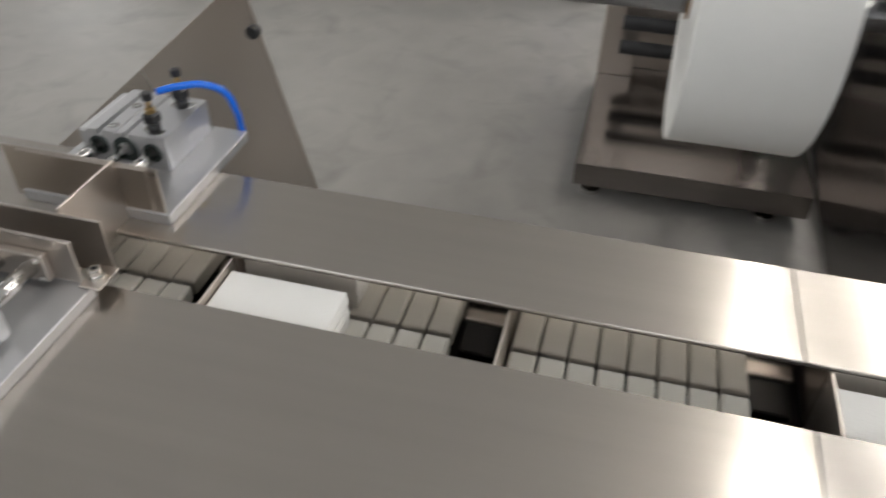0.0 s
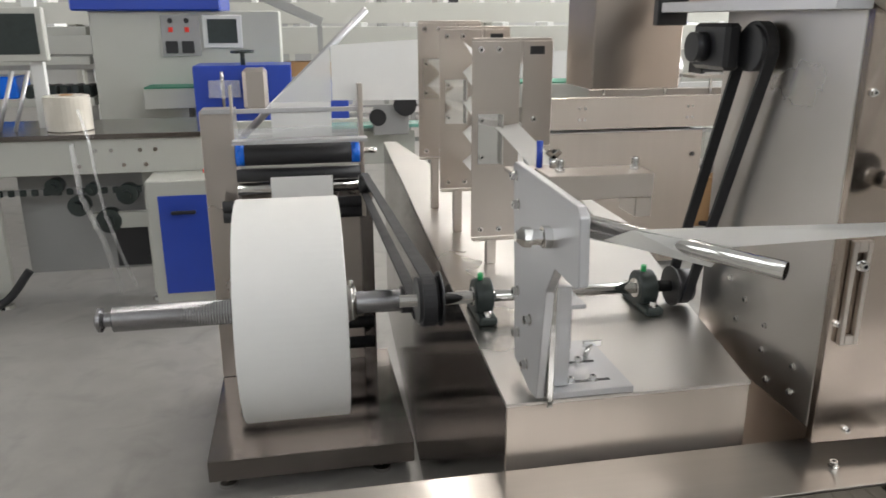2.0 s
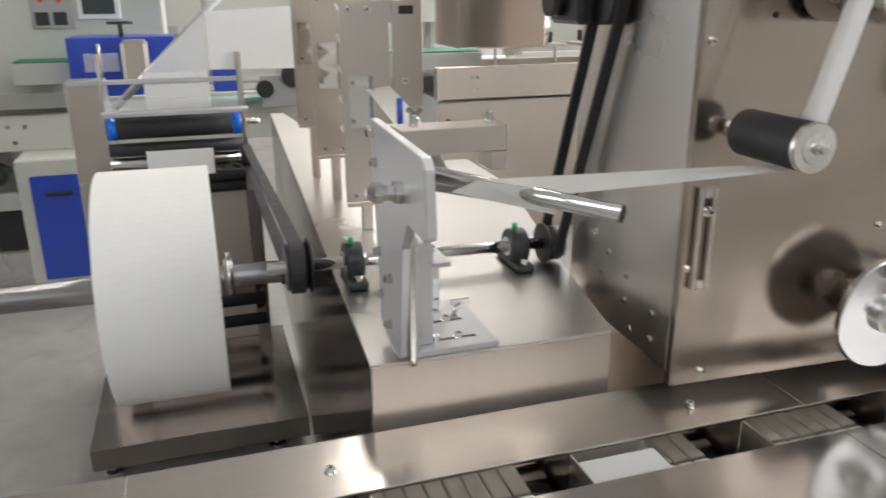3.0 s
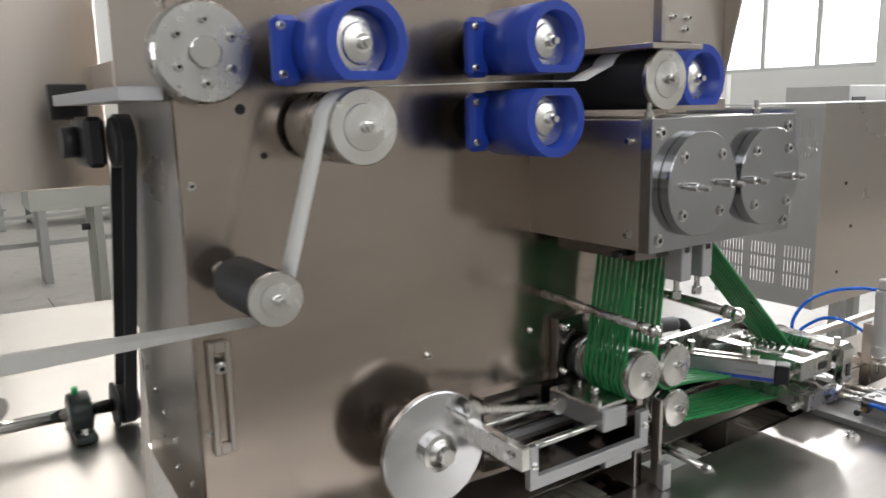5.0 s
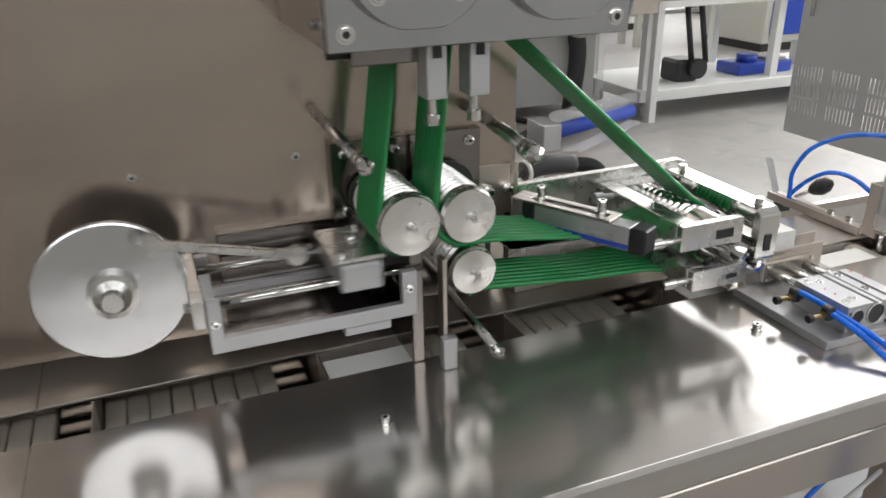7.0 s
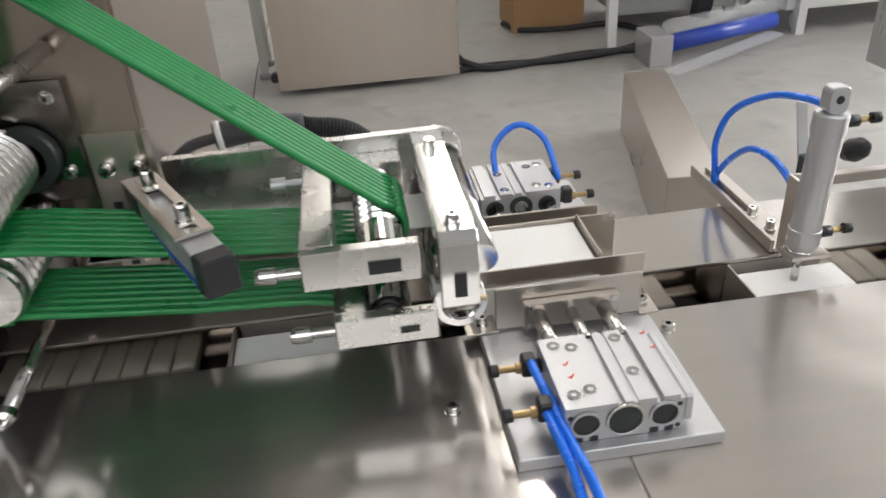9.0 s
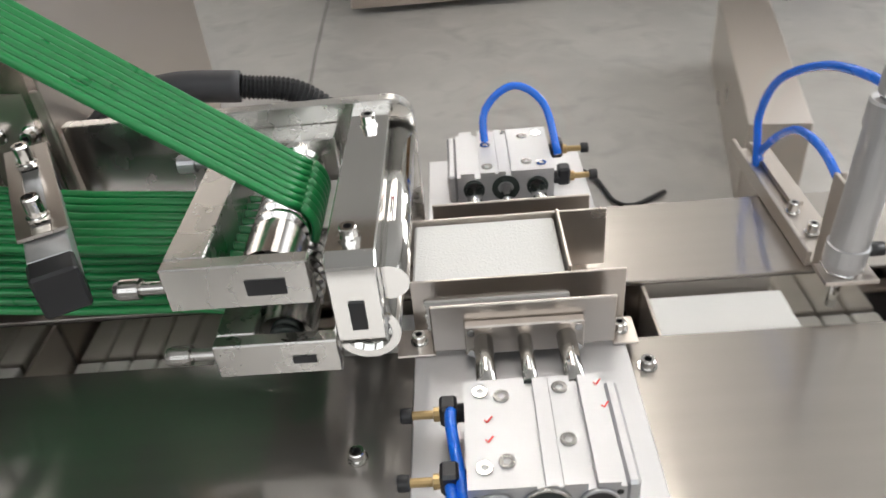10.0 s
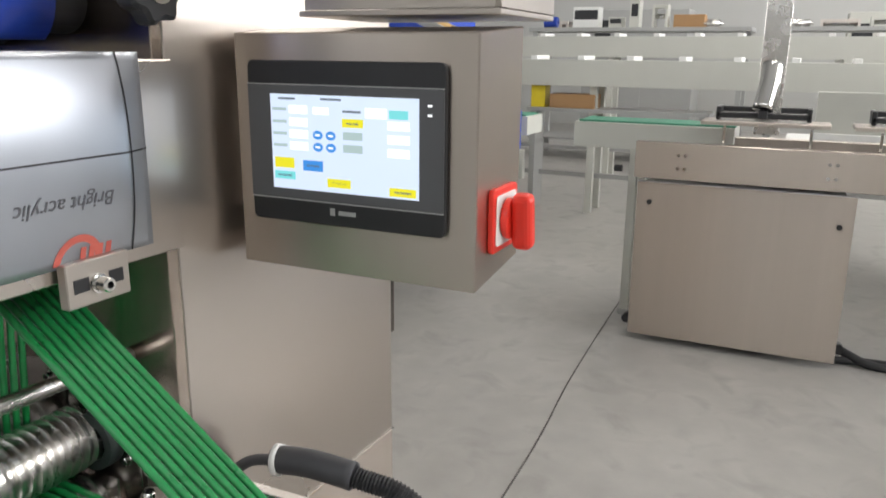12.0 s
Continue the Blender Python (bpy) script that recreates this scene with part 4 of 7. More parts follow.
for s in (0.037, 0.125):
    o = sharing("stud", bolt(arm, (0, 0, 0), r=0.006, h=0.018, name="stud"), arm, Matrix.Translation((s, 0, 0.0346)))
    bpy.data.objects.remove([c for c in arm.children if c.name.startswith("stud") and c is not o and (c.matrix_basis.translation - Vector((s, 0, 0.0346))).length > 0.2][0])
side = thing("side_bracket", (0.77, -0.03, 0.8), "slotted steel side bracket bolted to the cabinet", "bracket")
part("plate", box(0.74, 0.80, -0.034, -0.030, 0.84, 1.0, 0.001), M_BRUSH, side)
for x in (0.755, 0.783):
    # black sheets on the plate stand for the shade in its slots
    part("slot_shade", box(x - 0.004, x + 0.004, -0.0345, -0.0335, 0.86, 0.93, 0), M_BLACK, side)
    bolt(side, (x, -0.034, 0.965), (0, -1, 0), 0.006, 0.012)
hose = thing("cable_hose", (0.9, 0.05, 0.85), "dark corrugated cable hose behind the frame", "cable hose")
part("smooth_sleeve", tube([(0.845, 0.04, 0.958), (0.885, 0.043, 0.962), (0.935, 0.05, 0.956)], 0.0145, 14, 6), M_FOAM, hose)
cor = spline([(0.935, 0.05, 0.956), (0.99, 0.065, 0.935), (1.04, 0.085, 0.86), (1.06, 0.10, 0.76)], 16)
rid = bmesh.new()
rings = []
for i in range(len(cor) * 2 - 2):
    p = cor[i // 2].lerp(cor[i // 2 + 1], 0.5 * (i % 2))
    q = (cor[i // 2 + 1] - cor[i // 2]).to_track_quat("Z", "Y")
    for r in ((0.0112, 0.0116) if i % 2 == 0 else (0.0096, 0.0096)):
        s0 = 0.0004 if r in (0.0116, 0.0096) and rings and len(rings) % 2 else 0.0
        rings.append([rid.verts.new(p + q @ Vector((r * math.cos(a * math.pi / 6), r * math.sin(a * math.pi / 6), s0))) for a in range(12)])
for a, b in zip(rings, rings[1:]):
    for k in range(12):
        rid.faces.new((a[k], a[(k + 1) % 12], b[(k + 1) % 12], b[k]))
rid.faces.new(rings[0])
rid.faces.new(rings[-1])
bmesh.ops.recalc_face_normals(rid, faces=list(rid.faces))
part("corrugated_hose", rid, M_RUBBER, hose)
part("cable", tube([(0.80, 0.03, 0.94), (0.82, 0.035, 0.953), (0.85, 0.04, 0.958)], 0.006, 10, 6), M_FOAM, hose)
part("tie", ring((0.846, 0.0395, 0.958), (0.852, 0.0405, 0.9585), 0.0165, 0.0135, 16), M_WHITE, hose, "white cable tie")


# ---- pusher stations ----
def guided_cylinder(m, top, label, upright=False):
    """A flat guided air cylinder on its plate; local: pushes along +y, its plate's underside at z 0."""
    o = thing("guided_cylinder", m, label, "air cylinder", "pusher cylinders")
    z0, z1 = 0.0125, top
    part("mounting_plate", box(-0.085, 0.078, -0.155, 0.012, 0.0, 0.012, 0.0008), M_ALU, o, "bright machined mounting plate", local=True)
    prof = [(-0.047, z0), (0.047, z0), (0.047, z1 - 0.004), (0.043, z1 - 0.004), (0.043, z1), (0.030, z1), (0.030, z1 - 0.006), (0.024, z1 - 0.006), (0.024, z1), (0.010, z1), (0.010, z1 - 0.002),
            (0.0065, z1 - 0.002), (0.0065, z1), (-0.0005, z1), (-0.0005, z1 - 0.005), (-0.006, z1 - 0.005), (-0.006, z1), (-0.047, z1)]
    body = part("body", slab([(x, z) for x, z in prof], "y", -0.145, -0.057), M_ALU, o, "satin aluminium cylinder body", local=True)
    zc = (z0 + z1) / 2 + 0.001
    # no real holes: solid dark discs paint the shade of the open bores
    for x, r in ((-0.031, 0.0105), (0.0, 0.0135), (0.031, 0.0105)):
        part("bore_shade", rod((x, -0.1456, zc), (x, -0.1445, zc), r, 28), M_CAST if r > 0.011 else M_BLACK, body, "dark disc for the shade in an open hole", local=True)
        part("bore_ring", ring((x, -0.1475, zc), (x, -0.1449, zc), r + 0.0016, r, 28), M_ALU if r < 0.011 else M_TURNED, body, "machined rim", local=True)
        part("gland", ring((x, -0.0575, zc), (x, -0.0550, zc), r, 0.0078, 24), M_CAST, body, "dark rod seal", local=True)
        part("guide_rod", rod((x, -0.057, zc), (x, 0.0, zc), 0.0075 if r < 0.011 else 0.0055, 18), M_CHROME, o, local=True)
    # black blocks and dots paint the shade of mounting slots and screw holes
    for x in (-0.036, -0.024, 0.024, 0.036):
        part("mounting_slot_shade", box(x - 0.0035, x + 0.0035, -0.1453, -0.135, z0 - 0.0002, z0 + 0.005, 0), M_BLACK, body, "black block for the shade in a recess", local=True)
    for x in (-0.043, 0.043):
        for z in (z0 + 0.004, z1 - 0.009):
            part("screw_hole_shade", rod((x, -0.1454, z), (x, -0.1448, z), 0.0022, 10), M_BLACK, body, local=True)
    part("side_rail", box(0.0475, 0.056, -0.143, -0.060, z0 + 0.004, z1 - 0.004, 0.002), M_ALU, body, "pale side rail", local=True)
    for x in (-0.040, 0.040):
        for z in (zc - 0.010, zc + 0.010):
            part("cap_screw", rod((x, -0.0002, z), (x, -0.003, z), 0.003, 10), M_CHROME, o, local=True)
    for x, y in ((-0.036, -0.068), (-0.022, -0.073), (-0.036, -0.130), (-0.022, -0.126), (0.017, -0.068), (0.017, -0.112)):
        b = sharing("screw", SCREW, o, Matrix.Translation((x, y, z1)))
    part("front_bar", box(-0.045, 0.045, 0.0, 0.008, zc - 0.014, zc + 0.014, 0.001), M_BRUSH, o, local=True)
    part("push_plate", box(-0.070, 0.070, 0.0085, 0.0115, 0.014, zc + 0.028, 0.001), M_BRUSH, o, "thin stainless push plate", local=True)
    for y in (-0.07, -0.125) if upright else ():
        part("air_fitting", joined(rod((-0.030, y, z1), (-0.030, y, z1 + 0.010), 0.007, 14), box(-0.037, -0.023, y - 0.007, y + 0.007, z1 + 0.0101, z1 + 0.022, 0.002)), M_BLACK, o, "black elbow fitting", local=True)
        valve = part("needle_valve", turned((-0.030, y, z1 + 0.022), (-0.030, y, z1 + 0.036), [(0, 0.005), (0.3, 0.005), (0.32, 0.003), (1, 0.003)], 10), M_BRASS, o, "brass needle valve", local=True)
        part("valve_knob", rod((-0.030, y, z1 + 0.036), (-0.030, y, z1 + 0.044), 0.0055, 12, bev=0.001), M_BLACK, valve, local=True)
    for y in () if upright else (-0.07, -0.125):
        part("air_fitting", joined(rod((-0.047, y, zc), (-0.062, y, zc), 0.0065, 14), box(-0.064, -0.052, y - 0.007, y + 0.007, zc - 0.007, zc + 0.012, 0.002)), M_BLACK, o, "black elbow fitting", local=True)
        valve = part("needle_valve", turned((-0.062, y, zc), (-0.083, y, zc), [(0, 0.005), (0.3, 0.005), (0.32, 0.003), (1, 0.003)], 10), M_BRASS, o, "brass needle valve", local=True)
        part("valve_knob", rod((-0.083, y, zc), (-0.091, y, zc), 0.0055, 12, bev=0.001), M_BLACK, valve, local=True)
    return o


sm = bpy.data.meshes.new("screw")
b0 = turned((0, 0, -0.001), (0, 0, 0.0012), [(0, 0.0055), (0.9, 0.0055), (1, 0.005), (1, 0.0026), (0.4, 0.0026)], 14)
b0.to_mesh(sm)
b0.free()
sm.materials.append(M_CHROME)


class SCREW:
    data = sm


def station(dx, with_tubes):
    guided_cylinder(Matrix.Translation((1.168 + dx, -0.170, TZ)), 0.047, "aluminium guided air cylinder on a bright plate")
    guided_cylinder(Matrix.Translation((1.170 + dx, -0.012 if dx > -1 else -0.040, TZ)) @ pose(0, 0, 0.0, 0, 0, 180), 0.050, "aluminium guided air cylinder behind the hopper", dx < -1)
    hop = thing("paper_hopper", (1.16 + dx, -0.09, TZ), "thin stainless hopper guiding paper into the track", "hopper")
    part("near_wall", joined(box(1.083 + dx, 1.250 + dx, -0.134, -0.1315, TZ + 0.003, 0.862, 0.0006), box(1.07 + dx, 1.10 + dx, -0.165, -0.1345, TZ + 0.0125, TZ + 0.0145, 0.0006), box(1.236 + dx, 1.256 + dx, -0.165, -0.1345, TZ + 0.0125, TZ + 0.0145, 0.0006)), M_BRUSH, hop, "stainless hopper wall")
    part("far_wall", box(1.083 + dx, 1.250 + dx, -0.0495, -0.047, TZ + 0.003, 0.862, 0.0006), M_BRUSH, hop, "stainless hopper wall")
    part("end_wall", box(1.206 + dx, 1.2085 + dx, -0.131, -0.050, TZ - 0.005, 0.866, 0.0006), M_BRUSH, hop, "stainless end stop")
    for x in (1.087, 1.243):
        bolt(hop, (x + dx, -0.150, TZ + 0.0145), r=0.0055, h=0.009)
    if with_tubes:
        at = thing("air_tube", (1.1 + dx, -0.24, 0.84), "glossy blue air tube hanging over the table edge", "air tube", "air tubes")
        part("tube", tube([(1.112 + dx, -0.240, 0.838), (1.112 + dx, -0.262, 0.840), (1.120 + dx, -0.32, 0.832), (1.130 + dx, -0.38, 0.815), (1.128 + dx, -0.43, 0.775), (1.115 + dx, -0.455, 0.68), (1.09 + dx, -0.44, 0.5)], 0.004, 10, 8), M_TUBE, at)
        at = thing("air_tube", (1.1 + dx, -0.29, 0.84), "glossy blue air tube hanging over the table edge", "air tube", "air tubes")
        part("tube", tube([(1.110 + dx, -0.295, 0.834), (1.112 + dx, -0.315, 0.832), (1.118 + dx, -0.36, 0.818), (1.116 + dx, -0.42, 0.785), (1.10 + dx, -0.45, 0.68), (1.06 + dx, -0.44, 0.5)], 0.004, 10, 8), M_TUBE, at)
    at = thing("air_tube", (1.22 + dx, 0.09, 0.86), "short looped blue air tube on the rear cylinder", "air tube", "air tubes")
    part("tube", tube([(1.155 + dx, 0.10, 0.83), (1.155 + dx, 0.125, 0.875), (1.185 + dx, 0.13, 0.90), (1.215 + dx, 0.115, 0.885), (1.226 + dx, 0.085, 0.842)] if dx > -1 else [(1.19 + dx, 0.062, 0.878), (1.21 + dx, 0.066, 0.884), (1.235 + dx, 0.075, 0.886), (1.25 + dx, 0.09, 0.872), (1.252 + dx, 0.105, 0.84), (1.24 + dx, 0.13, 0.79)], 0.004, 10, 8), M_TUBE, at)


station(0.0, True)
tick = thing("pen_ticks", (1.14, -0.25, 0.847), "small red pen ticks on the cylinder", "pen mark")
for x, y in ((1.137, -0.262), (1.137, -0.278), (1.211, -0.235), (1.213, -0.255)):
    part("tick", joined(moved(box(-0.0006, 0.0006, -0.003, 0.003, 0, 0.0003, 0), Matrix.Translation((x, y, 0.8471)) @ pose(0, 0, 0, 0, 0, -35)), moved(box(-0.0005, 0.0005, -0.0015, 0.0015, 0, 0.0003, 0), Matrix.Translation((x - 0.0024, y - 0.0014, 0.8471)) @ pose(0, 0, 0, 0, 0, 40))), M_RED, tick)
station(-2.565, True)
hop_stack = thing("paper_pack", (1.088, -0.09, 0.80), "stack of white tissue resting in the hopper", "paper pack", "paper packs")
part("tissue_block", box(-0.003, 0.116, -0.040, 0.0395, 0.0, 0.0585, 0.002), M_PAPER, hop_stack, local=True)
SHEETS = []
for i in range(9):
    sh = thing("paper_sheet", (0.9, -0.09, 0.9), "single folded white tissue leaving the nip", "paper sheet", "paper sheets")
    part("sheet", moved(box(-0.055, 0.055, -0.034, 0.034, 0, 0.0022, 0.0008), Matrix()), M_PAPER, sh, local=True)
    SHEETS.append(sh)

# upright cylinder over the track
vc = thing("upright_cylinder", (1.425, -0.11, 0.83), "slim upright aluminium air cylinder over the track", "air cylinder")
ax0, ax1 = Vector((1.430, -0.106, 0.828)), Vector((1.436, -0.103, 0.972))
dv = ax1 - ax0
part("barrel", turned(ax0, ax1, [(0, 0.0150), (0.04, 0.0162), (0.15, 0.0162), (0.155, 0.0148), (0.85, 0.0148), (0.855, 0.0162), (0.985, 0.0162), (1, 0.0150)], 32), M_ALU, vc)
part("clevis", moved(slab(round_rect(-0.010, 0.010, 0.0, 0.026, 0.006), "y", -0.008, 0.008, 0.001), Matrix.Translation(ax1)), M_ALU, vc)
# black rod through the solid clevis paints the pin hole's shade
part("pin_hole_shade", rod(ax1 + Vector((0, -0.0085, 0.014)), ax1 + Vector((0, 0.0085, 0.014)), 0.004, 14), M_BLACK, vc)
part("hex_nut", rod(ax0 - dv * 0.035, ax0 - dv * 0.002, 0.0165, 6), M_CHROME, vc)
part("piston_rod", rod(ax0 - dv * 0.04, ax0 - dv * 0.28, 0.004, 14), M_CHROME, vc)
for s in (0.1, 0.92):
    c = ax0 + dv * s
    part("air_fitting", rod(c + Vector((0.012, 0, 0)), c + Vector((0.028, 0, 0)), 0.006, 14), M_BLACK, vc)
    part("needle_valve", rod(c + Vector((0.028, 0, 0)), c + Vector((0.042, 0, 0.001)), 0.003, 10), M_BRASS, vc)
    part("valve_knob", rod(c + Vector((0.042, 0, 0.001)), c + Vector((0.05, 0, 0.001)), 0.0055, 12), M_BLACK, vc)
br = thing("cylinder_bracket", (1.40, -0.06, 0.80), "bolted slotted steel bracket holding the cylinder", "bracket")
part("base_plate", joined(box(1.424, 1.460, -0.07, 0.135, TZ + 0.0005, TZ + 0.005, 0.0008), box(1.419, 1.4235, -0.07, 0.137, TZ + 0.0005, TZ + 0.016, 0.0008)), M_BRUSH, br)
part("upright", joined(box(1.424, 1.428, -0.098, -0.071, TZ + 0.0055, 0.895, 0.0006), box(1.429, 1.456, -0.0745, -0.071, TZ + 0.0055, 0.895, 0.0006)), M_BRUSH, br)
# upright is not cut through; a black box paints the slot's shade
part("slot_shade", box(1.437, 1.448, -0.075, -0.0705, 0.852, 0.884, 0), M_BLACK, br)
part("flat_arm", box(1.410, 1.452, -0.125, -0.0990, 0.8225, 0.8265, 0.0006), M_BRUSH, br)
part("slotted_bar", moved(box(-0.006, 0.006, -0.06, 0.06, 0, 0.006, 0.0006), Matrix.Translation((1.444, 0.075, TZ + 0.0055))), M_BRUSH, br)
for x, y in ((1.436, 0.005), (1.440, -0.03), (1.450, -0.055)):
    bolt(br, (x, y, TZ + 0.006), r=0.005, h=0.012)
at = thing("air_tube", (1.434, 0.098, 0.80), "glossy blue air tube arching to the upright cylinder", "air tube", "air tubes")
part("tube", tube([(1.434, 0.098, 0.80), (1.430, 0.095, 0.83), (1.425, 0.09, 0.869), (1.425, 0.06, 0.917), (1.438, 0.01, 0.950), (1.444, -0.05, 0.966), (1.448, -0.095, 0.968)], 0.004, 10, 8), M_TUBE, at)
at = thing("air_tube", (1.437, 0.10, 0.80), "short blue air tube arching to the cylinder foot", "air tube", "air tubes")
part("tube", tube([(1.437, 0.10, 0.81), (1.435, 0.095, 0.822), (1.435, 0.06, 0.859), (1.435, 0.02, 0.884), (1.437, -0.03, 0.886), (1.44, -0.09, 0.86)], 0.004, 10, 8), M_TUBE, at)

# ---- long folding box with bearings ----
fb = thing("folding_table", (-0.2, 1.0, 0.1), "long low stainless folding base with polished sides", "machine base")
part("top_sheet", slab([(-0.418, 0.067), (-0.056, 0.067), (0.005, 0.359), (0.14, 0.946), (0.145, 1.28), (-0.16, 1.30), (-0.27, 2.4), (-0.322, 2.4)], "z", 0.884, 0.889, 0.0008), M_SATIN, fb, "smudged stainless top sheet")
part("front_sheet", box(-0.417, -0.057, 0.068, 0.073, 0.62, 0.8835, 0.0008), M_PANEL, fb)
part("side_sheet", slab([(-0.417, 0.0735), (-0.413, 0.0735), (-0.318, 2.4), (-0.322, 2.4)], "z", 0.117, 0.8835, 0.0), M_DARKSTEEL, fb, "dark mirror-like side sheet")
part("side_sheet", slab([(-0.061, 0.0735), (-0.057, 0.0735), (0.003, 0.359), (0.139, 0.948), (0.135, 0.948), (-0.001, 0.359)], "z", 0.117, 0.8835, 0.0), M_BRUSH, fb)
part("back_sheet", box(0.0, 0.139, 1.27, 1.275, 0.117, 0.8835, 0), M_BRUSH, fb)
part("plinth", box(-0.31, -0.08, 0.3, 1.9, 0.0, 0.117), M_BLACK, fb)


def pillow_block(x, y, z, label):
    o = thing("pillow_bearing", (x, y, 0.889), label, "pillow bearing", "pillow bearings")
    part("foot", box(x - 0.016, x + 0.016, y - 0.055, y + 0.055, 0.8895, 0.903, 0.004, 2), M_CAST, o)
    part("housing", joined(rod((x - 0.016, y, z), (x + 0.016, y, z), 0.032, 28, bev=0.004), box(x - 0.014, x + 0.014, y - 0.03, y + 0.03, 0.903, z, 0.003)), M_CAST, o)
    part("inner_ring", rod((x - 0.019, y, z), (x + 0.019, y, z), 0.017, 24), M_CHROME, o)
    part("grease_cap", rod((x - 0.004, y - 0.004, z + 0.032), (x - 0.004, y - 0.004, z + 0.043), 0.005, 10), M_GREENDOT, o, "green grease cap")
    for s in (-1, 1):
        bolt(o, (x, y + s * 0.042, 0.903), r=0.006, h=0.010)


pillow_block(-0.375, 0.39, 0.925, "dark cast pillow bearing on the folding base")
pillow_block(-0.08, 0.378, 0.925, "dark cast pillow bearing beside the drive belt")
sh = thing("drive_shaft", (-0.25, 0.39, 0.925), "polished steel drive shaft through two bearings", "drive shaft")
part("bar", rod((-0.52, 0.39, 0.925), (0.005, 0.375, 0.925), 0.0105, 20), M_CHROME, sh)
part("pulley", joined(rod((-0.49, 0.39, 0.925), (-0.455, 0.39, 0.925), 0.040, 32), rod((-0.452, 0.39, 0.925), (-0.448, 0.39, 0.925), 0.047, 32)), M_BLACK, sh, "black belt pulley")
part("pulley", joined(rod((-0.026, 0.375, 0.925), (0.005, 0.375, 0.925), 0.030, 28), rod((-0.030, 0.375, 0.925), (-0.026, 0.375, 0.925), 0.036, 28)), M_BLACK, sh, "black toothed pulley")


def belt_loop(x0, x1, c0, c1, r0, r1, t=0.004):
    """A flat belt between two pulleys in the y z plane."""
    (ya, za), (yb, zb) = c0, c1
    a = math.atan2(zb - za, yb - ya)
    off = math.degrees(a)
    o = [(ya + r0 * math.cos(radians(off + 90 + 180 * i / 14)), za + r0 * math.sin(radians(off + 90 + 180 * i / 14))) for i in range(15)]
    o += [(yb + r1 * math.cos(radians(off - 90 + 180 * i / 14)), zb + r1 * math.sin(radians(off - 90 + 180 * i / 14))) for i in range(15)]
    bm = bmesh.new()
    L = []
    for k, (y, z) in enumerate(o):
        cy, cz = (ya, za) if k < 15 else (yb, zb)
        d = Vector((y - cy, z - cz)).normalized() * t
        L.append([bm.verts.new((x0, y, z)), bm.verts.new((x1, y, z)), bm.verts.new((x1, y + d.x, z + d.y)), bm.verts.new((x0, y + d.x, z + d.y))])
    n = len(L)
    for k in range(n):
        for q in range(4):
            bm.faces.new((L[k][q], L[k][(q + 1) % 4], L[(k + 1) % n][(q + 1) % 4], L[(k + 1) % n][q]))
    bmesh.ops.recalc_face_normals(bm, faces=list(bm.faces))
    return bm


b1 = thing("timing_belt", (-0.03, 0.4, 0.92), "black toothed timing belt up to the motor", "drive belt")
part("belt", belt_loop(-0.020, -0.002, (0.375, 0.925), (0.212, 1.345), 0.028, 0.033, 0.005), M_RUBBER, b1)
part("upper_pulley", rod((-0.026, 0.212, 1.345), (0.0, 0.212, 1.345), 0.033, 28), M_BLACK, b1)
part("upper_mount", box(-0.060, -0.012, -0.01, 0.43, 1.396, 1.412, 0.001), M_ALU, b1, "bright mounting rail")
part("mount_cap", box(-0.065, -0.010, 0.4305, 0.45, 1.375, 1.43, 0.002), M_BLACK, b1)
part("gear_head", joined(box(-0.055, -0.029, 0.225, 0.325, 1.312, 1.38, 0.006), rod((-0.075, 0.29, 1.345), (-0.055, 0.29, 1.345), 0.022, 24)), M_BLACK, b1)
b2 = thing("flat_belt", (-0.47, 1.0, 0.9), "black rubber drive belt to the unwinder rollers", "drive belt")
part("belt", belt_loop(-0.484, -0.461, (0.39, 0.925), (1.62, 0.875), 0.041, 0.03, 0.005), M_RUBBER, b2)
part("idler_pulley", rod((-0.49, 1.62, 0.875), (-0.455, 1.62, 0.875), 0.03, 24), M_BLACK, b2)
mb = thing("motor_box", (-0.1, 0.55, 1.27), "plain brushed stainless motor housing", "motor box")
part("housing", box(-0.142, 0.03, 0.52, 0.66, 1.262, 1.62, 0.002), M_PANEL, mb)
part("mounting_arm", box(0.012, 0.0295, 0.350, 0.5195, 1.40, 1.46, 0.001), M_BRUSH, mb)
part("motor_shaft", rod((0.03, 0.60, 1.29), (0.06, 0.60, 1.29), 0.035, 24), M_TURNED, mb)

# ---- paper turning bracket ----
tb = thing("turning_bracket", (-0.37, 0.1, 0.889), "thick aluminium bracket plate for the turning bar", "bracket")
part("upright_plate", slab([(-0.062, 1.192), (-0.074, 1.182), (-0.080, 1.105), (-0.066, 1.098), (0.000, 1.100), (0.030, 1.06), (0.055, 0.90), (0.085, 0.897), (0.160, 0.915), (0.188, 1.192), (0.183, 1.198)], "x", -0.381, -0.369, 0.0012), M_ALU, tb, "satin aluminium upright plate")
part("front_plate", box(-0.3685, -0.360, 0.045, 0.062, 0.8895, 1.085, 0.001), M_CHROME, tb, "polished upright plate")
part("angle_plate", joined(box(-0.3595, -0.235, 0.068, 0.232, 0.8895, 0.899, 0.001), box(-0.3595, -0.350, 0.0675, 0.15, 0.8995, 1.06, 0.001)), M_ALU, tb, "slotted aluminium foot plate")
part("stay_post", box(-0.302, -0.280, 0.197, 0.219, 0.8995, 0.9845, 0.002), M_CHROME, tb, "polished square post")
part("stay_strap", box(-0.3685, -0.278, 0.150, 0.221, 0.985, 0.992, 0.001), M_ALU, tb)
bolt(tb, (-0.291, 0.208, 0.992), r=0.006, h=0.008)
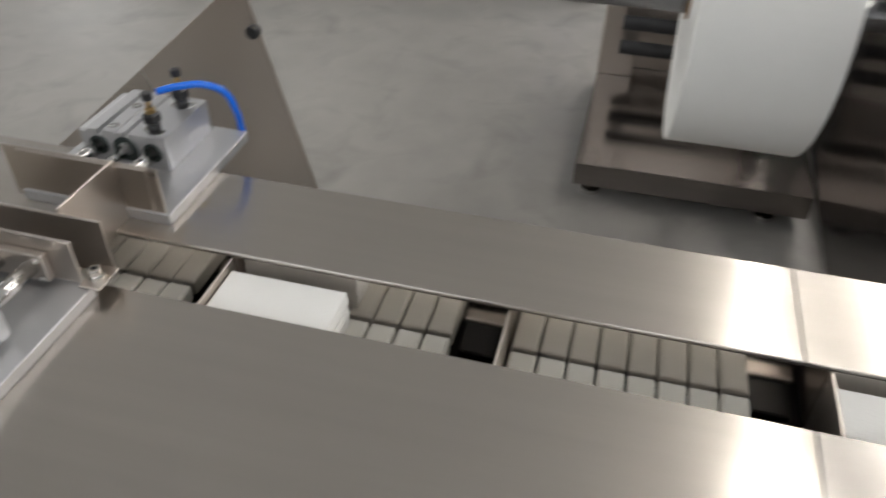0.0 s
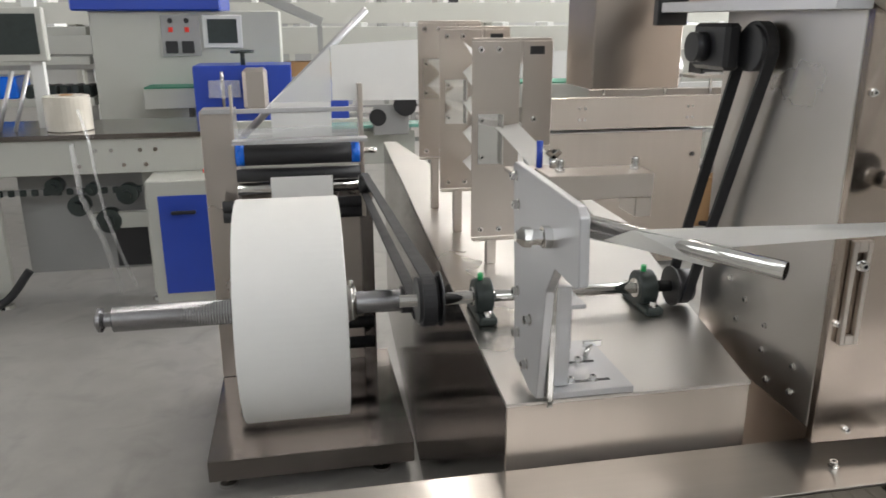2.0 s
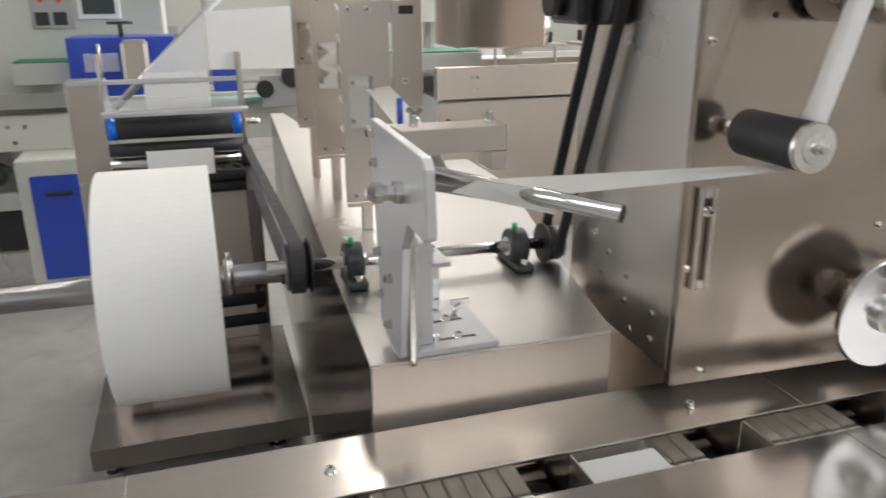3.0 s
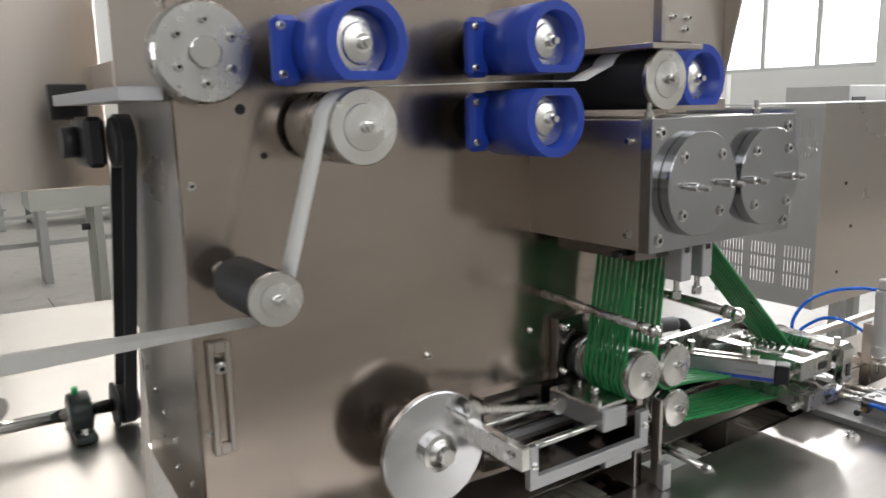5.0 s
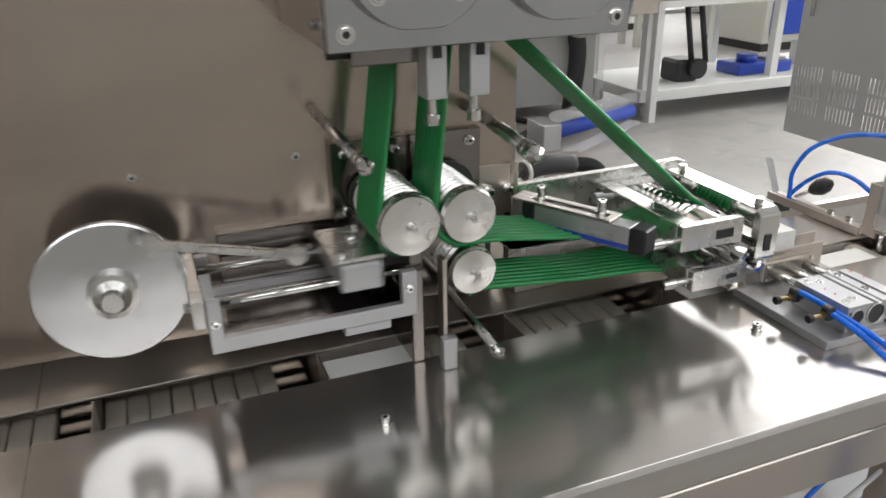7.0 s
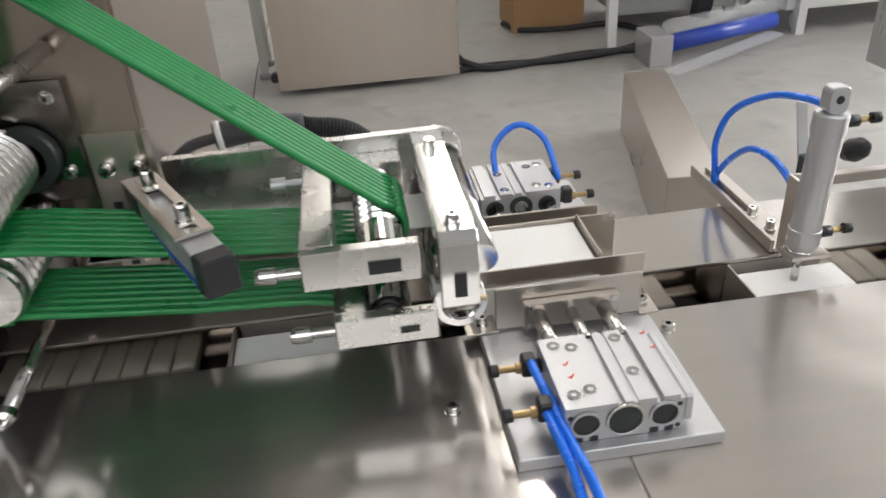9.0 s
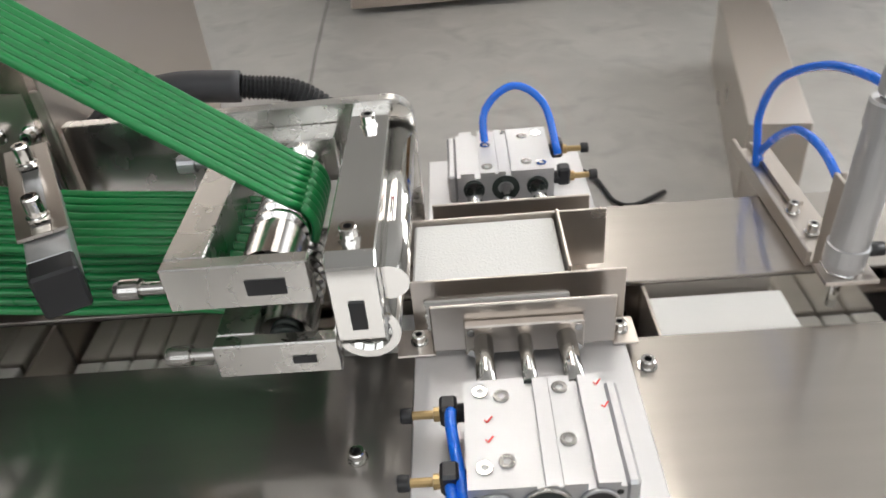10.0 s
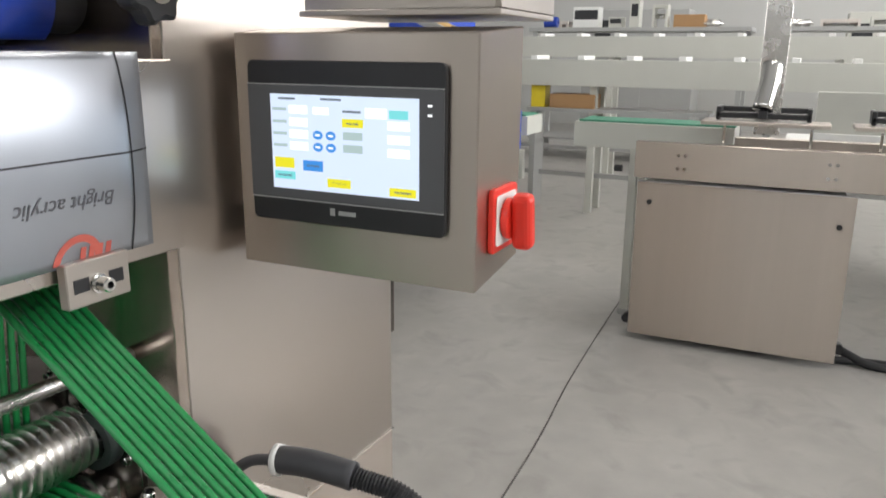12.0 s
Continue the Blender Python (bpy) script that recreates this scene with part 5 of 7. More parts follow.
part("gusset", box(-0.3495, -0.325, 0.085, 0.095, 0.8995, 1.045, 0.001), M_ALU, tb)
for y in (0.095, 0.155):
    # thin black strips paint the shaded slots of the foot plate
    part("slot_shade", box(-0.335, -0.26, y - 0.003, y + 0.003, 0.8985, 0.8995, 0), M_BLACK, tb)
    for x in (-0.318, -0.285):
        bolt(tb, (x, y, 0.899), r=0.005, h=0.008)
part("wing_screw", joined(rod((-0.268, 0.17, 0.9), (-0.255, 0.18, 0.918), 0.004, 10), box(-0.27, -0.24, 0.175, 0.178, 0.912, 0.922, 0.002)), M_CHROME, tb)
for y, z in ((0.172, 1.18), (0.158, 1.143), (0.150, 1.02), (0.142, 0.96), (0.09, 1.0), (0.1, 0.93)):
    bolt(tb, (-0.381, y, z), (-1, 0, 0), 0.006, 0.009)
part("bar_nut", turned((-0.381, 0.02, 1.135), (-0.425, 0.02, 1.137), [(0, 0.014), (0.25, 0.014), (0.27, 0.010), (0.55, 0.010), (0.57, 0.013), (0.8, 0.013), (1, 0.006)], 6), M_CHROME, tb)
part("turning_bar", rod((-0.369, 0.005, 1.163), (-0.212, -0.192, 1.150), 0.0095, 28), M_CHROME, tb, "polished turning bar")
part("second_bar", rod((-0.369, 0.03, 1.145), (-0.25, -0.09, 1.140), 0.008, 24), M_CHROME, tb)

# ---- folding formers with the zigzag web ----
for y, x0, x1, z0, z1 in ((0.69, -0.327, -0.228, 0.945, 1.345), (0.95, -0.345, -0.245, 0.995, 1.365), (1.2, -0.356, -0.255, 1.03, 1.378)):
    fo = thing("folding_former", (x0, y, z0), "hanging stainless former plate with bolts", "former plate", "folding formers")
    part("left_plate", box(x0, x1, y, y + 0.003, z0, z1, 0.0006), M_BRUSH, fo)
    part("right_plate", box(x1 + 0.006, x1 + 0.068, y, y + 0.003, z0 + 0.19, z1, 0.0006), M_BRUSH, fo)
    part("bridge_plate", box(x0 + 0.002, x1 + 0.066, y + 0.0035, y + 0.0065, z1 - 0.045, z1 + 0.006, 0.0006), M_BRUSH, fo)
    part("corner_clip", joined(box(x0 + 0.012, x1 - 0.040, y - 0.0035, y - 0.0005, z0 + 0.155, z0 + 0.258, 0.0005), box(x1 - 0.041, x1 - 0.038, y - 0.022, y - 0.0037, z0 + 0.155, z0 + 0.258, 0.0005)), M_CHROME, fo, "bright bent clip")
    part("foot_angle", joined(box(x0, x1, y - 0.022, y - 0.0005, z0 - 0.004, z0 - 0.001, 0.0005), box(x0 + 0.03, x0 + 0.05, y - 0.02, y, 0.8895, z0 - 0.0045, 0.0005)), M_BRUSH, fo)
    # former's slot is a black sheet painted for its shade
    part("slot_shade", box(x1 + 0.02, x1 + 0.05, y - 0.0006, y + 0.001, z1 - 0.026, z1 - 0.010, 0), M_BLACK, fo)
    for dx, dz in ((0.018, z1 - z0 - 0.016), (0.055, z1 - z0 - 0.016), (0.02, 0.245), (0.02, 0.17), (0.02, 0.015), (0.06, 0.015), (0.13, 0.245)):
        bolt(fo, (x0 + dx, y - (0.0035 if dz in (0.245, 0.17) and dx < 0.1 else 0), z0 + dz), (0, -1, 0), 0.005, 0.005)
zz = thing("zigzag_web", (-0.33, 0.9, 1.1), "white paper web folded in zigzag through the formers", "paper web")
bm = bmesh.new()
rowsz = []
for y, s, amp, cx, cz in ((1.32, 0.9, 0.015, -0.275, 1.21), (1.2, 0.9, 0.015, -0.272, 1.21), (0.954, 0.85, 0.022, -0.268, 1.20), (0.74, 0.72, 0.024, -0.288, 1.19), (0.70, 0.30, 0.014, -0.250, 1.190)):
    rowsz.append([bm.verts.new((cx + (amp if k % 2 else -amp), y, cz + 0.165 * s * (k / 4 - 1))) for k in range(9)])
for p, q in zip(rowsz, rowsz[1:]):
    for k in range(8):
        bm.faces.new((p[k], p[k + 1], q[k + 1], q[k]))
bmesh.ops.solidify(bm, geom=list(bm.faces), thickness=0.0012)
part("folded_web", bm, M_PAPER, zz)
fl = bmesh.new()
fl.faces.new([fl.verts.new(p) for p in ((-0.278, 0.690, 1.176), (-0.230, 0.690, 1.182), (-0.252, 0.400, 1.161), (-0.298, 0.400, 1.157))])
fl.faces.new([fl.verts.new(p) for p in ((-0.298, 0.400, 1.157), (-0.252, 0.400, 1.161), (-0.312, 0.03, 1.140), (-0.345, 0.03, 1.138))])
bmesh.ops.solidify(fl, geom=list(fl.faces), thickness=0.001)
part("flat_run", fl, M_PAPER, zz, "smooth white web")
# clamp rail behind the turning bracket
sr = thing("fence_rail", (-0.3, 0.1, 1.16), "stainless clamp rail on the bracket with wing nuts", "guide rail")
part("rail_bar", box(-0.3685, -0.228, 0.070, 0.125, 1.166, 1.198, 0.001), M_BRUSH, sr)
part("rail_end", box(-0.250, -0.228, 0.072, 0.123, 1.140, 1.1655, 0.001), M_BRUSH, sr)
part("side_strip", box(-0.3685, -0.285, 0.1255, 0.285, 1.166, 1.172, 0.001), M_BRUSH, sr)
part("blue_pin", rod((-0.318, 0.268, 1.172), (-0.318, 0.268, 1.212), 0.005, 12), M_BLUE, sr, "blue plastic pin")
part("wing_nut", joined(rod((-0.298, 0.262, 1.172), (-0.298, 0.262, 1.186), 0.006, 12), moved(box(-0.004, 0.018, -0.0015, 0.0015, 0, 0.008, 0.001), Matrix.Translation((-0.298, 0.262, 1.182)) @ pose(0, 0, 0, 0, -40, 0)), moved(box(-0.018, 0.004, -0.0015, 0.0015, 0, 0.008, 0.001), Matrix.Translation((-0.298, 0.262, 1.182)) @ pose(0, 0, 0, 0, 40, 0))), M_CHROME, sr)
for x in (-0.345, -0.243):
    bolt(sr, (x, 0.098, 1.198), r=0.005, h=0.016)

# ---- unwinder ----
un = thing("unwind_stand", (-0.7, 1.5, 0.05), "dark stainless unwind stand on a low base", "unwind stand")
part("base_tray", box(-1.0, -0.372, 1.276, 2.0, 0.045, 0.116, 0.002), M_DARKSTEEL, un, "dark polished base tray")
for x, y in ((-0.95, 1.33), (-0.47, 1.33), (-0.95, 1.95), (-0.47, 1.95)):
    part("foot", turned((x, y, 0), (x, y, 0.045), [(0, 0.03), (0.25, 0.028), (0.35, 0.01), (1, 0.01)], 16), M_CHROME, un)
part("left_post", box(-1.0, -0.888, 1.855, 1.99, 0.1165, 1.094, 0.002), M_BRUSH, un)
part("back_sheet", box(-0.8875, -0.42, 1.93, 1.94, 0.1165, 0.80, 0.001), M_BRUSH, un)
part("right_post", box(-0.47, -0.455, 1.80, 1.87, 0.72, 1.18, 0.001), M_BRUSH, un)
part("left_ear", box(-0.893, -0.886, 1.80, 1.8545, 0.76, 1.18, 0.001), M_BRUSH, un)
part("right_column", box(-0.47, -0.425, 1.875, 1.929, 0.1165, 0.74, 0.001), M_DARKSTEEL, un)
part("cross_bar", box(-0.99, -0.45, 1.84, 1.8535, 1.085, 1.10, 0.001), M_ALU, un)
part("glass_bar", box(-0.888, -0.45, 1.70, 1.7535, 1.0, 1.012, 0.001), M_ALU, un)
for z, r, mat in ((0.955, 0.036, M_RUBBER), (0.885, 0.022, M_RUBBER), (0.84, 0.022, M_CHROME), (0.78, 0.02, M_RUBBER), (0.745, 0.02, M_RUBBER), (0.32, 0.022, M_RUBBER), (0.24, 0.022, M_RUBBER)):
    yy = 1.78 if z > 0.5 else 1.80
    x0 = -0.885 if z > 0.8 else -0.94
    x1 = -0.472 if z > 0.5 else -0.44
    part("roller", rod((x0, yy, z), (x1, yy, z), r, 24), mat, un)
    if z > 0.95:
        for xs in (x0 + 0.002, x1 - 0.03):
            part("end_sleeve", rod((xs, yy, z), (xs + 0.028, yy, z), r + 0.001, 24), M_TUBE, un, "blue end sleeve")
part("side_bolt", rod((-0.455, 1.83, 0.95), (-0.41, 1.83, 0.95), 0.01, 14), M_CHROME, un)
part("clear_shield", box(-0.885, -0.474, 1.80, 1.802, 0.99, 1.04, 0), M_FILM, un, "clear plastic shield")
sp = thing("unwind_shaft", (-0.7, 0.843, 0.757), "knurled steel unwind shaft with clamping collars", "unwind shaft")
kn = [(0, 0.015), (0.01, 0.027), (0.02, 0.027), (0.03, 0.016), (0.05, 0.016), (0.055, 0.027)]
for i in range(56):
    kn += [(0.057 + 0.0088 * i, 0.0286), (0.061 + 0.0088 * i, 0.0276)]
kn += [(0.552, 0.026)]
kn += [(0.56, 0.026), (1, 0.026)]
part("shaft", turned((-1.134, 0.843, 0.757), (-0.45, 0.843, 0.757), kn, 28), M_KNURL, sp)
part("collar", ring((-0.585, 0.843, 0.757), (-0.565, 0.843, 0.757), 0.042, 0.0265, 28), M_CHROME, sp)
part("collar_screw", rod((-0.575, 0.84, 0.79), (-0.575, 0.84, 0.815), 0.005, 10), M_CHROME, sp)
part("bearing", joined(rod((-0.46, 0.843, 0.757), (-0.42, 0.843, 0.757), 0.032, 28), box(-0.435, -0.384, 0.815, 0.87, 0.715, 0.757, 0.003)), M_BLACK, sp, "black shaft bearing")
pr = thing("paper_roll", (-0.712, 0.843, 0.757), "large roll of white tissue on the unwind shaft", "paper roll")
part("roll_face", turned((-0.108, 0, 0), (0.116, 0, 0), [(0, 0.0385), (0.0, 0.249), (0.008, 0.251), (0.5, 0.2505), (0.992, 0.251), (1, 0.249), (1.0, 0.0385)], 96), M_PAPER, pr, local=True)
part("core", ring((-0.112, 0, 0), (0.120, 0, 0), 0.038, 0.0295, 32), M_CARD, pr, "brown card core", local=True)
ww = thing("rising_web", (-0.65, 1.6, 0.95), "white tissue web rising from the roll", "paper web")
part("web", box(-0.775, -0.57, 1.7345, 1.7355, 0.80, 0.885, 0), M_PAPER, ww)
part("web", slab([(-0.764, 1.0), (-0.56, 1.0), (-0.56, 1.119), (-0.764, 1.119)], "y", 1.8495, 1.8505), M_PAPER, ww)
part("film_run", slab([(-0.757, 1.1195), (-0.556, 1.1195), (-0.556, 1.30)], "y", 1.8495, 1.8505), clear("sheer_tissue", (0.86, 0.86, 0.85), 0.8, 0.6), ww, "sheer slanted edge of the web")
part("wide_web", slab([(-0.555, 1.122), (-0.255, 1.118), (-0.250, 1.322), (-0.553, 1.305)], "y", 1.85, 1.851), M_PAPER, ww, "wide white web")
part("slanted_bar", rod((-0.862, 1.868, 1.005), (-0.426, 1.868, 1.421), 0.012, 16), M_ALU, ww, "slanted turning bar")

# ---- clutter under the table ----
bag = thing("film_bag", (1.52, -0.06, 0.0), "crumpled clear plastic bag of film offcuts under the table", "plastic bag")
bb = bmesh.new()
bmesh.ops.create_icosphere(bb, subdivisions=4, radius=1.0)
for v in bb.verts:
    n = 1 + 0.10 * math.sin(7 * v.co.x + 3 * v.co.z) * math.cos(6 * v.co.y) + 0.05 * math.sin(15 * v.co.z + 9 * v.co.x) + 0.03 * math.sin(23 * v.co.y - 11 * v.co.z)
    v.co = Vector((1.52 + 0.21 * n * v.co.x, -0.06 + 0.17 * n * v.co.y, max(0.0, 0.22 + 0.23 * n * v.co.z)))
for f in bb.faces:
    f.smooth = True
part("bag", bb, clear("crumpled_clear_plastic", (0.86, 0.87, 0.88), 0.22, 0.7), bag)
part("tied_neck", turned((1.52, -0.06, 0.43), (1.53, -0.07, 0.52), [(0, 0.03), (0.35, 0.012), (0.5, 0.012), (1, 0.04)], 14), M_FILM, bag)
at = thing("air_tube", (1.05, -0.36, 0.45), "loose coil of blue air tube under the table", "air tube", "air tubes")
part("tube", tube([(1.09, -0.44, 0.5), (1.05, -0.40, 0.42), (1.10, -0.30, 0.44), (1.22, -0.26, 0.50), (1.30, -0.30, 0.56), (1.22, -0.36, 0.58), (1.10, -0.34, 0.52), (1.04, -0.26, 0.40), (1.10, -0.18, 0.235)], 0.004, 10, 8), M_TUBE, at)
at = thing("power_cable", (1.0, -0.33, 0.45), "thin white cable looping under the table", "cable")
part("cable", tube([(1.19, -0.40, 0.69), (1.10, -0.37, 0.58), (1.00, -0.34, 0.50), (0.98, -0.30, 0.40), (1.06, -0.26, 0.36), (1.14, -0.24, 0.235)], 0.0035, 8, 8), M_WHITE, at)


# ---- operator panel ----
hmi = thing("operator_panel", (0.94, 0.05, 1.17), "brushed stainless operator box with touch screen", "control panel")
part("box_shell", slab([(0.047, 1.386), (0.047, 1.168), (0.150, 1.180), (0.150, 1.394)], "x", 0.815, 1.063, 0.0012), M_PANEL, hmi, "brushed stainless box")
part("mounting_arm", box(0.812, 0.8145, 0.055, 0.145, 1.19, 1.37, 0), M_BRUSH, hmi)
part("mounting_arm", box(0.780, 0.8118, 0.070, 0.130, 1.22, 1.34, 0.001), M_BRUSH, hmi)
part("canopy", slab([(0.060, 1.400), (0.20, 1.400), (0.20, 1.405), (0.060, 1.405)], "x", 0.88, 1.075, 0.0008), M_BRUSH, hmi, "bent stainless canopy")
part("canopy_side", slab([(0.02, 1.60), (0.20, 1.60), (0.20, 1.4055), (0.062, 1.4055)], "x", 1.070, 1.075, 0.0005), M_BRUSH, hmi)
part("canopy_front", box(0.885, 1.0695, 0.062, 0.066, 1.4055, 1.60, 0.0005), M_BRUSH, hmi)
sc = part("screen_bezel", slab(round_rect(0.8335, 1.0365, 1.215, 1.362, 0.006), "y", 0.041, 0.0468, 0.001), M_BLACK, hmi, "black glossy bezel")
part("grey_band", box(0.8345, 1.0355, 0.0398, 0.0408, 1.2375, 1.340, 0), material("dark_grey_film", (0.09, 0.09, 0.095), 0.35, 0, 0.05, 10), sc)
for z in (1.2365, 1.341):
    part("trim_line", box(0.8345, 1.0355, 0.0394, 0.0408, z - 0.0005, z + 0.0005, 0), M_GREYPAINT, sc)
part("display", box(0.8605, 1.0125, 0.0386, 0.0396, 1.2465, 1.3325, 0), M_SCREEN, sc, "lit pale blue display")
M_SW, M_SY, M_SB, M_ST, M_SG, M_SK = [glowing("screen_" + n, c, s) for n, c, s in (("white", (0.95, 0.97, 1.0), 0.95), ("yellow", (0.85, 0.78, 0.02), 0.8), ("blue", (0.05, 0.28, 0.75), 0.8), ("teal", (0.20, 0.72, 0.74), 0.8), ("grey", (0.48, 0.62, 0.62), 0.7), ("ink", (0.20, 0.25, 0.32), 0.5))]


def tile(u, v, w, h, mat, name="screen_field"):
    """A field on the display: u across and v down, as shares of it."""
    x, z = 0.8605 + 0.152 * u, 1.3325 - 0.086 * v
    part(name, box(x - 0.076 * w, x + 0.076 * w, 0.0382, 0.0385, z - 0.043 * h, z + 0.043 * h, 0), mat, sc)


for v in (0.155, 0.285, 0.41, 0.535):
    tile(0.20, v, 0.13, 0.085, M_SW)
    tile(0.065, v, 0.10, 0.03, M_SG)
for v in (0.41, 0.535):
    for u in (0.335, 0.425):
        x, z = 0.8605 + 0.152 * u, 1.3325 - 0.086 * v
        part("arrow_button", slab([(x + 0.0052 * math.cos(a * 0.3927), z + 0.004 * math.sin(a * 0.3927)) for a in range(16)], "y", 0.0382, 0.0385), M_SB, sc)
        part("arrow", box(x - 0.0025, x + 0.0025, 0.0379, 0.0381, z - 0.0009, z + 0.0009, 0), M_SW, sc)
for u, v, w, h, mt in ((0.36, 0.16, 0.11, 0.07, M_SW), (0.73, 0.16, 0.14, 0.1, M_SW), (0.875, 0.165, 0.12, 0.085, M_ST), (0.575, 0.27, 0.14, 0.085, M_SY), (0.575, 0.40, 0.13, 0.08, M_SG), (0.575, 0.53, 0.13, 0.08, M_SG), (0.875, 0.275, 0.14, 0.085, M_SW), (0.875, 0.41, 0.14, 0.085, M_SW),
                       (0.875, 0.545, 0.14, 0.085, M_SW), (0.09, 0.72, 0.14, 0.11, M_SY), (0.295, 0.735, 0.14, 0.11, M_SB), (0.09, 0.855, 0.15, 0.085, M_ST), (0.475, 0.90, 0.16, 0.09, M_SY), (0.90, 0.935, 0.17, 0.085, M_SY)):
    tile(u, v, w, h, mt)
for u, v, w in ((0.12, 0.045, 0.12), (0.43, 0.04, 0.14), (0.57, 0.155, 0.12), (0.575, 0.275, 0.08), (0.475, 0.90, 0.1), (0.90, 0.935, 0.11), (0.09, 0.855, 0.1), (0.295, 0.735, 0.09)):
    tile(u, v, w, 0.022, M_SK, "unread_text_bar")
part("logo_mark", joined(box(0.921, 0.926, 0.0404, 0.0409, 1.2245, 1.2315, 0), box(0.930, 0.948, 0.0404, 0.0409, 1.2255, 1.2295, 0)), M_GREYPAINT, sc, "pale maker's mark")
for z in (1.327, 1.319):
    part("status_light", box(1.0205, 1.0245, 0.0392, 0.0397, z - 0.001, z + 0.001, 0), M_SW, sc)
sw = thing("main_switch", (1.063, 0.10, 1.225), "red rotary main switch on a red plate", "rotary switch")
part("switch_plate", slab(round_rect(0.072, 0.132, 1.197, 1.255, 0.005), "x", 1.0632, 1.0685, 0.001), M_RED, sw)
part("white_field", slab(round_rect(0.078, 0.126, 1.203, 1.249, 0.004), "x", 1.0688, 1.0695, 0.0), M_WHITE, sw)
part("switch_boss", rod((1.0697, 0.102, 1.226), (1.0765, 0.102, 1.226), 0.019, 28, bev=0.002), M_RED, sw)
part("switch_grip", moved(box(-0.0095, 0.0095, -0.009, 0.009, -0.030, 0.022, 0.006, 3), Matrix.Translation((1.0855, 0.102, 1.228)) @ pose(0, 0, 0, 8, 0, 0)), M_RED, sw)
knob = thing("star_knob", (0.83, -0.07, 1.405), "black plastic star knob over the gearbox", "knob")
kp = []
for a in range(48):
    r = 0.026 + 0.003 * math.cos(a * 2 * math.pi / 48 * 7)
    kp.append((-0.068 + r * math.cos(a * 2 * math.pi / 48), 1.416 + r * math.sin(a * 2 * math.pi / 48)))
part("grip", slab(kp, "x", 0.822, 0.842, 0.003), M_BLACK, knob)
part("insert", rod((0.842, -0.068, 1.416), (0.8445, -0.068, 1.416), 0.012, 20), M_CHROME, knob)
part("stem", rod((0.80, -0.068, 1.416), (0.822, -0.068, 1.416), 0.008, 16), M_CHROME, knob)
sb = thing("slotted_block", (0.81, -0.1, 1.17), "small slotted steel block with clamping bolts", "block")
part("plate", box(0.8062, 0.816, -0.158, -0.098, 1.176, 1.212, 0.001), M_BRUSH, sb)
for y in (-0.145, -0.112):
    # uncut plate: black pieces painted for the shade of two slots
    part("slot_shade", box(0.8155, 0.8165, y - 0.007, y + 0.007, 1.188, 1.199, 0), M_BLACK, sb)
bolt(sb, (0.816, -0.130, 1.192), (1, 0, 0), 0.006, 0.014)

# ---- guard panel and knob beside the first station ----
gp = thing("guard_panel", (-1.4, 0.4, 0.5), "thin stainless guard panel with black knob", "guard panel")
part("sheet", slab([(-1.453, 0.875), (-1.372, 0.55), (-1.25, 0.02), (-2.2, 0.02), (-2.2, 0.25), (-1.695, 0.671)], "y", 0.40, 0.404, 0.0005), M_BRUSH, gp)
part("knob", rod((-1.439, 0.40, 0.80), (-1.439, 0.385, 0.80), 0.010, 14, bev=0.002), M_BLACK, gp)
part("stiffener", box(-1.9, -1.5, 0.4045, 0.43, 0.03, 0.06, 0.001), M_BRUSH, gp)

# vented cabinet over the line
ve = thing("vented_cabinet", (2.5, 0.6, 0.69), "grey steel cabinet with rows of vent slots", "vented cabinet")
bms = [box(2.14, 2.143, 0.447, 0.82, 0.69, 0.755, 0), box(2.14, 2.143, 0.447, 0.82, 0.905, 1.19, 0), box(2.14, 2.143, 0.447, 0.82, 1.325, 1.355, 0)]
for z0 in (0.755, 0.805, 0.855, 1.19, 1.255):
    h = 0.05 if z0 < 1 else (0.065 if z0 < 1.2 else 0.07)
    bms.append(box(2.14, 2.143, 0.447, 0.82, z0 + h - 0.010, z0 + h, 0))
    n = 30
    for i in range(n + 1):
        y = 0.447 + (0.82 - 0.447) * i / n
        w = 0.0085 if i % 10 else 0.016
        bms.append(box(2.14, 2.143, max(0.447, y - w / 2), min(0.82, y + w / 2), z0, z0 + h - 0.010, 0))
part("vented_side", joined(*bms), M_GREYPAINT, ve, "grey side sheet with slots")
part("front_sheet", box(2.1435, 3.1, 0.447, 0.45, 0.69, 1.36, 0), M_BRUSH, ve, "brushed front sheet")
part("top_sheet", box(2.13, 3.11, 0.44, 0.83, 1.3605, 1.365, 0), M_GREYPAINT, ve)
part("latch", box(2.132, 2.1395, 0.775, 0.785, 1.03, 1.075, 0.001), M_CHROME, ve)
for x in (2.93, 3.04):
    for y in (0.50, 0.76):
        part("leg", box(x, x + 0.05, y, y + 0.05, 0.0, 0.69, 0), M_GREYPAINT, ve)
for x, z in ((2.3, 1.1), (2.35, 0.95), (2.28, 0.80)):
    part("rivet", rod((x, 0.447, z), (x, 0.444, z), 0.006, 10), M_BLACK, ve)
cs = thing("clamp_lever", (2.0, 0.49, 0.6), "toggle clamp with bright lever and black knob", "clamp")
part("carrier_bar", box(1.78, 2.98, 0.455, 0.475, 0.585, 0.605, 0.001), M_BRUSH, cs)
part("carrier_lug", box(2.935, 2.975, 0.4755, 0.4995, 0.585, 0.605, 0.001), M_BRUSH, cs)
part("clamp_body", box(1.795, 1.825, 0.45, 0.48, 0.6055, 0.645, 0.002), M_CAST, cs, "dark clamp body")
part("lever", moved(box(-0.011, 0.011, -0.0025, 0.0025, 0.0, 0.115, 0.001), Matrix.Translation((1.805, 0.478, 0.63)) @ pose(0, 0, 0, -38, 14, 0)), M_ALU, cs, "bright flat lever")
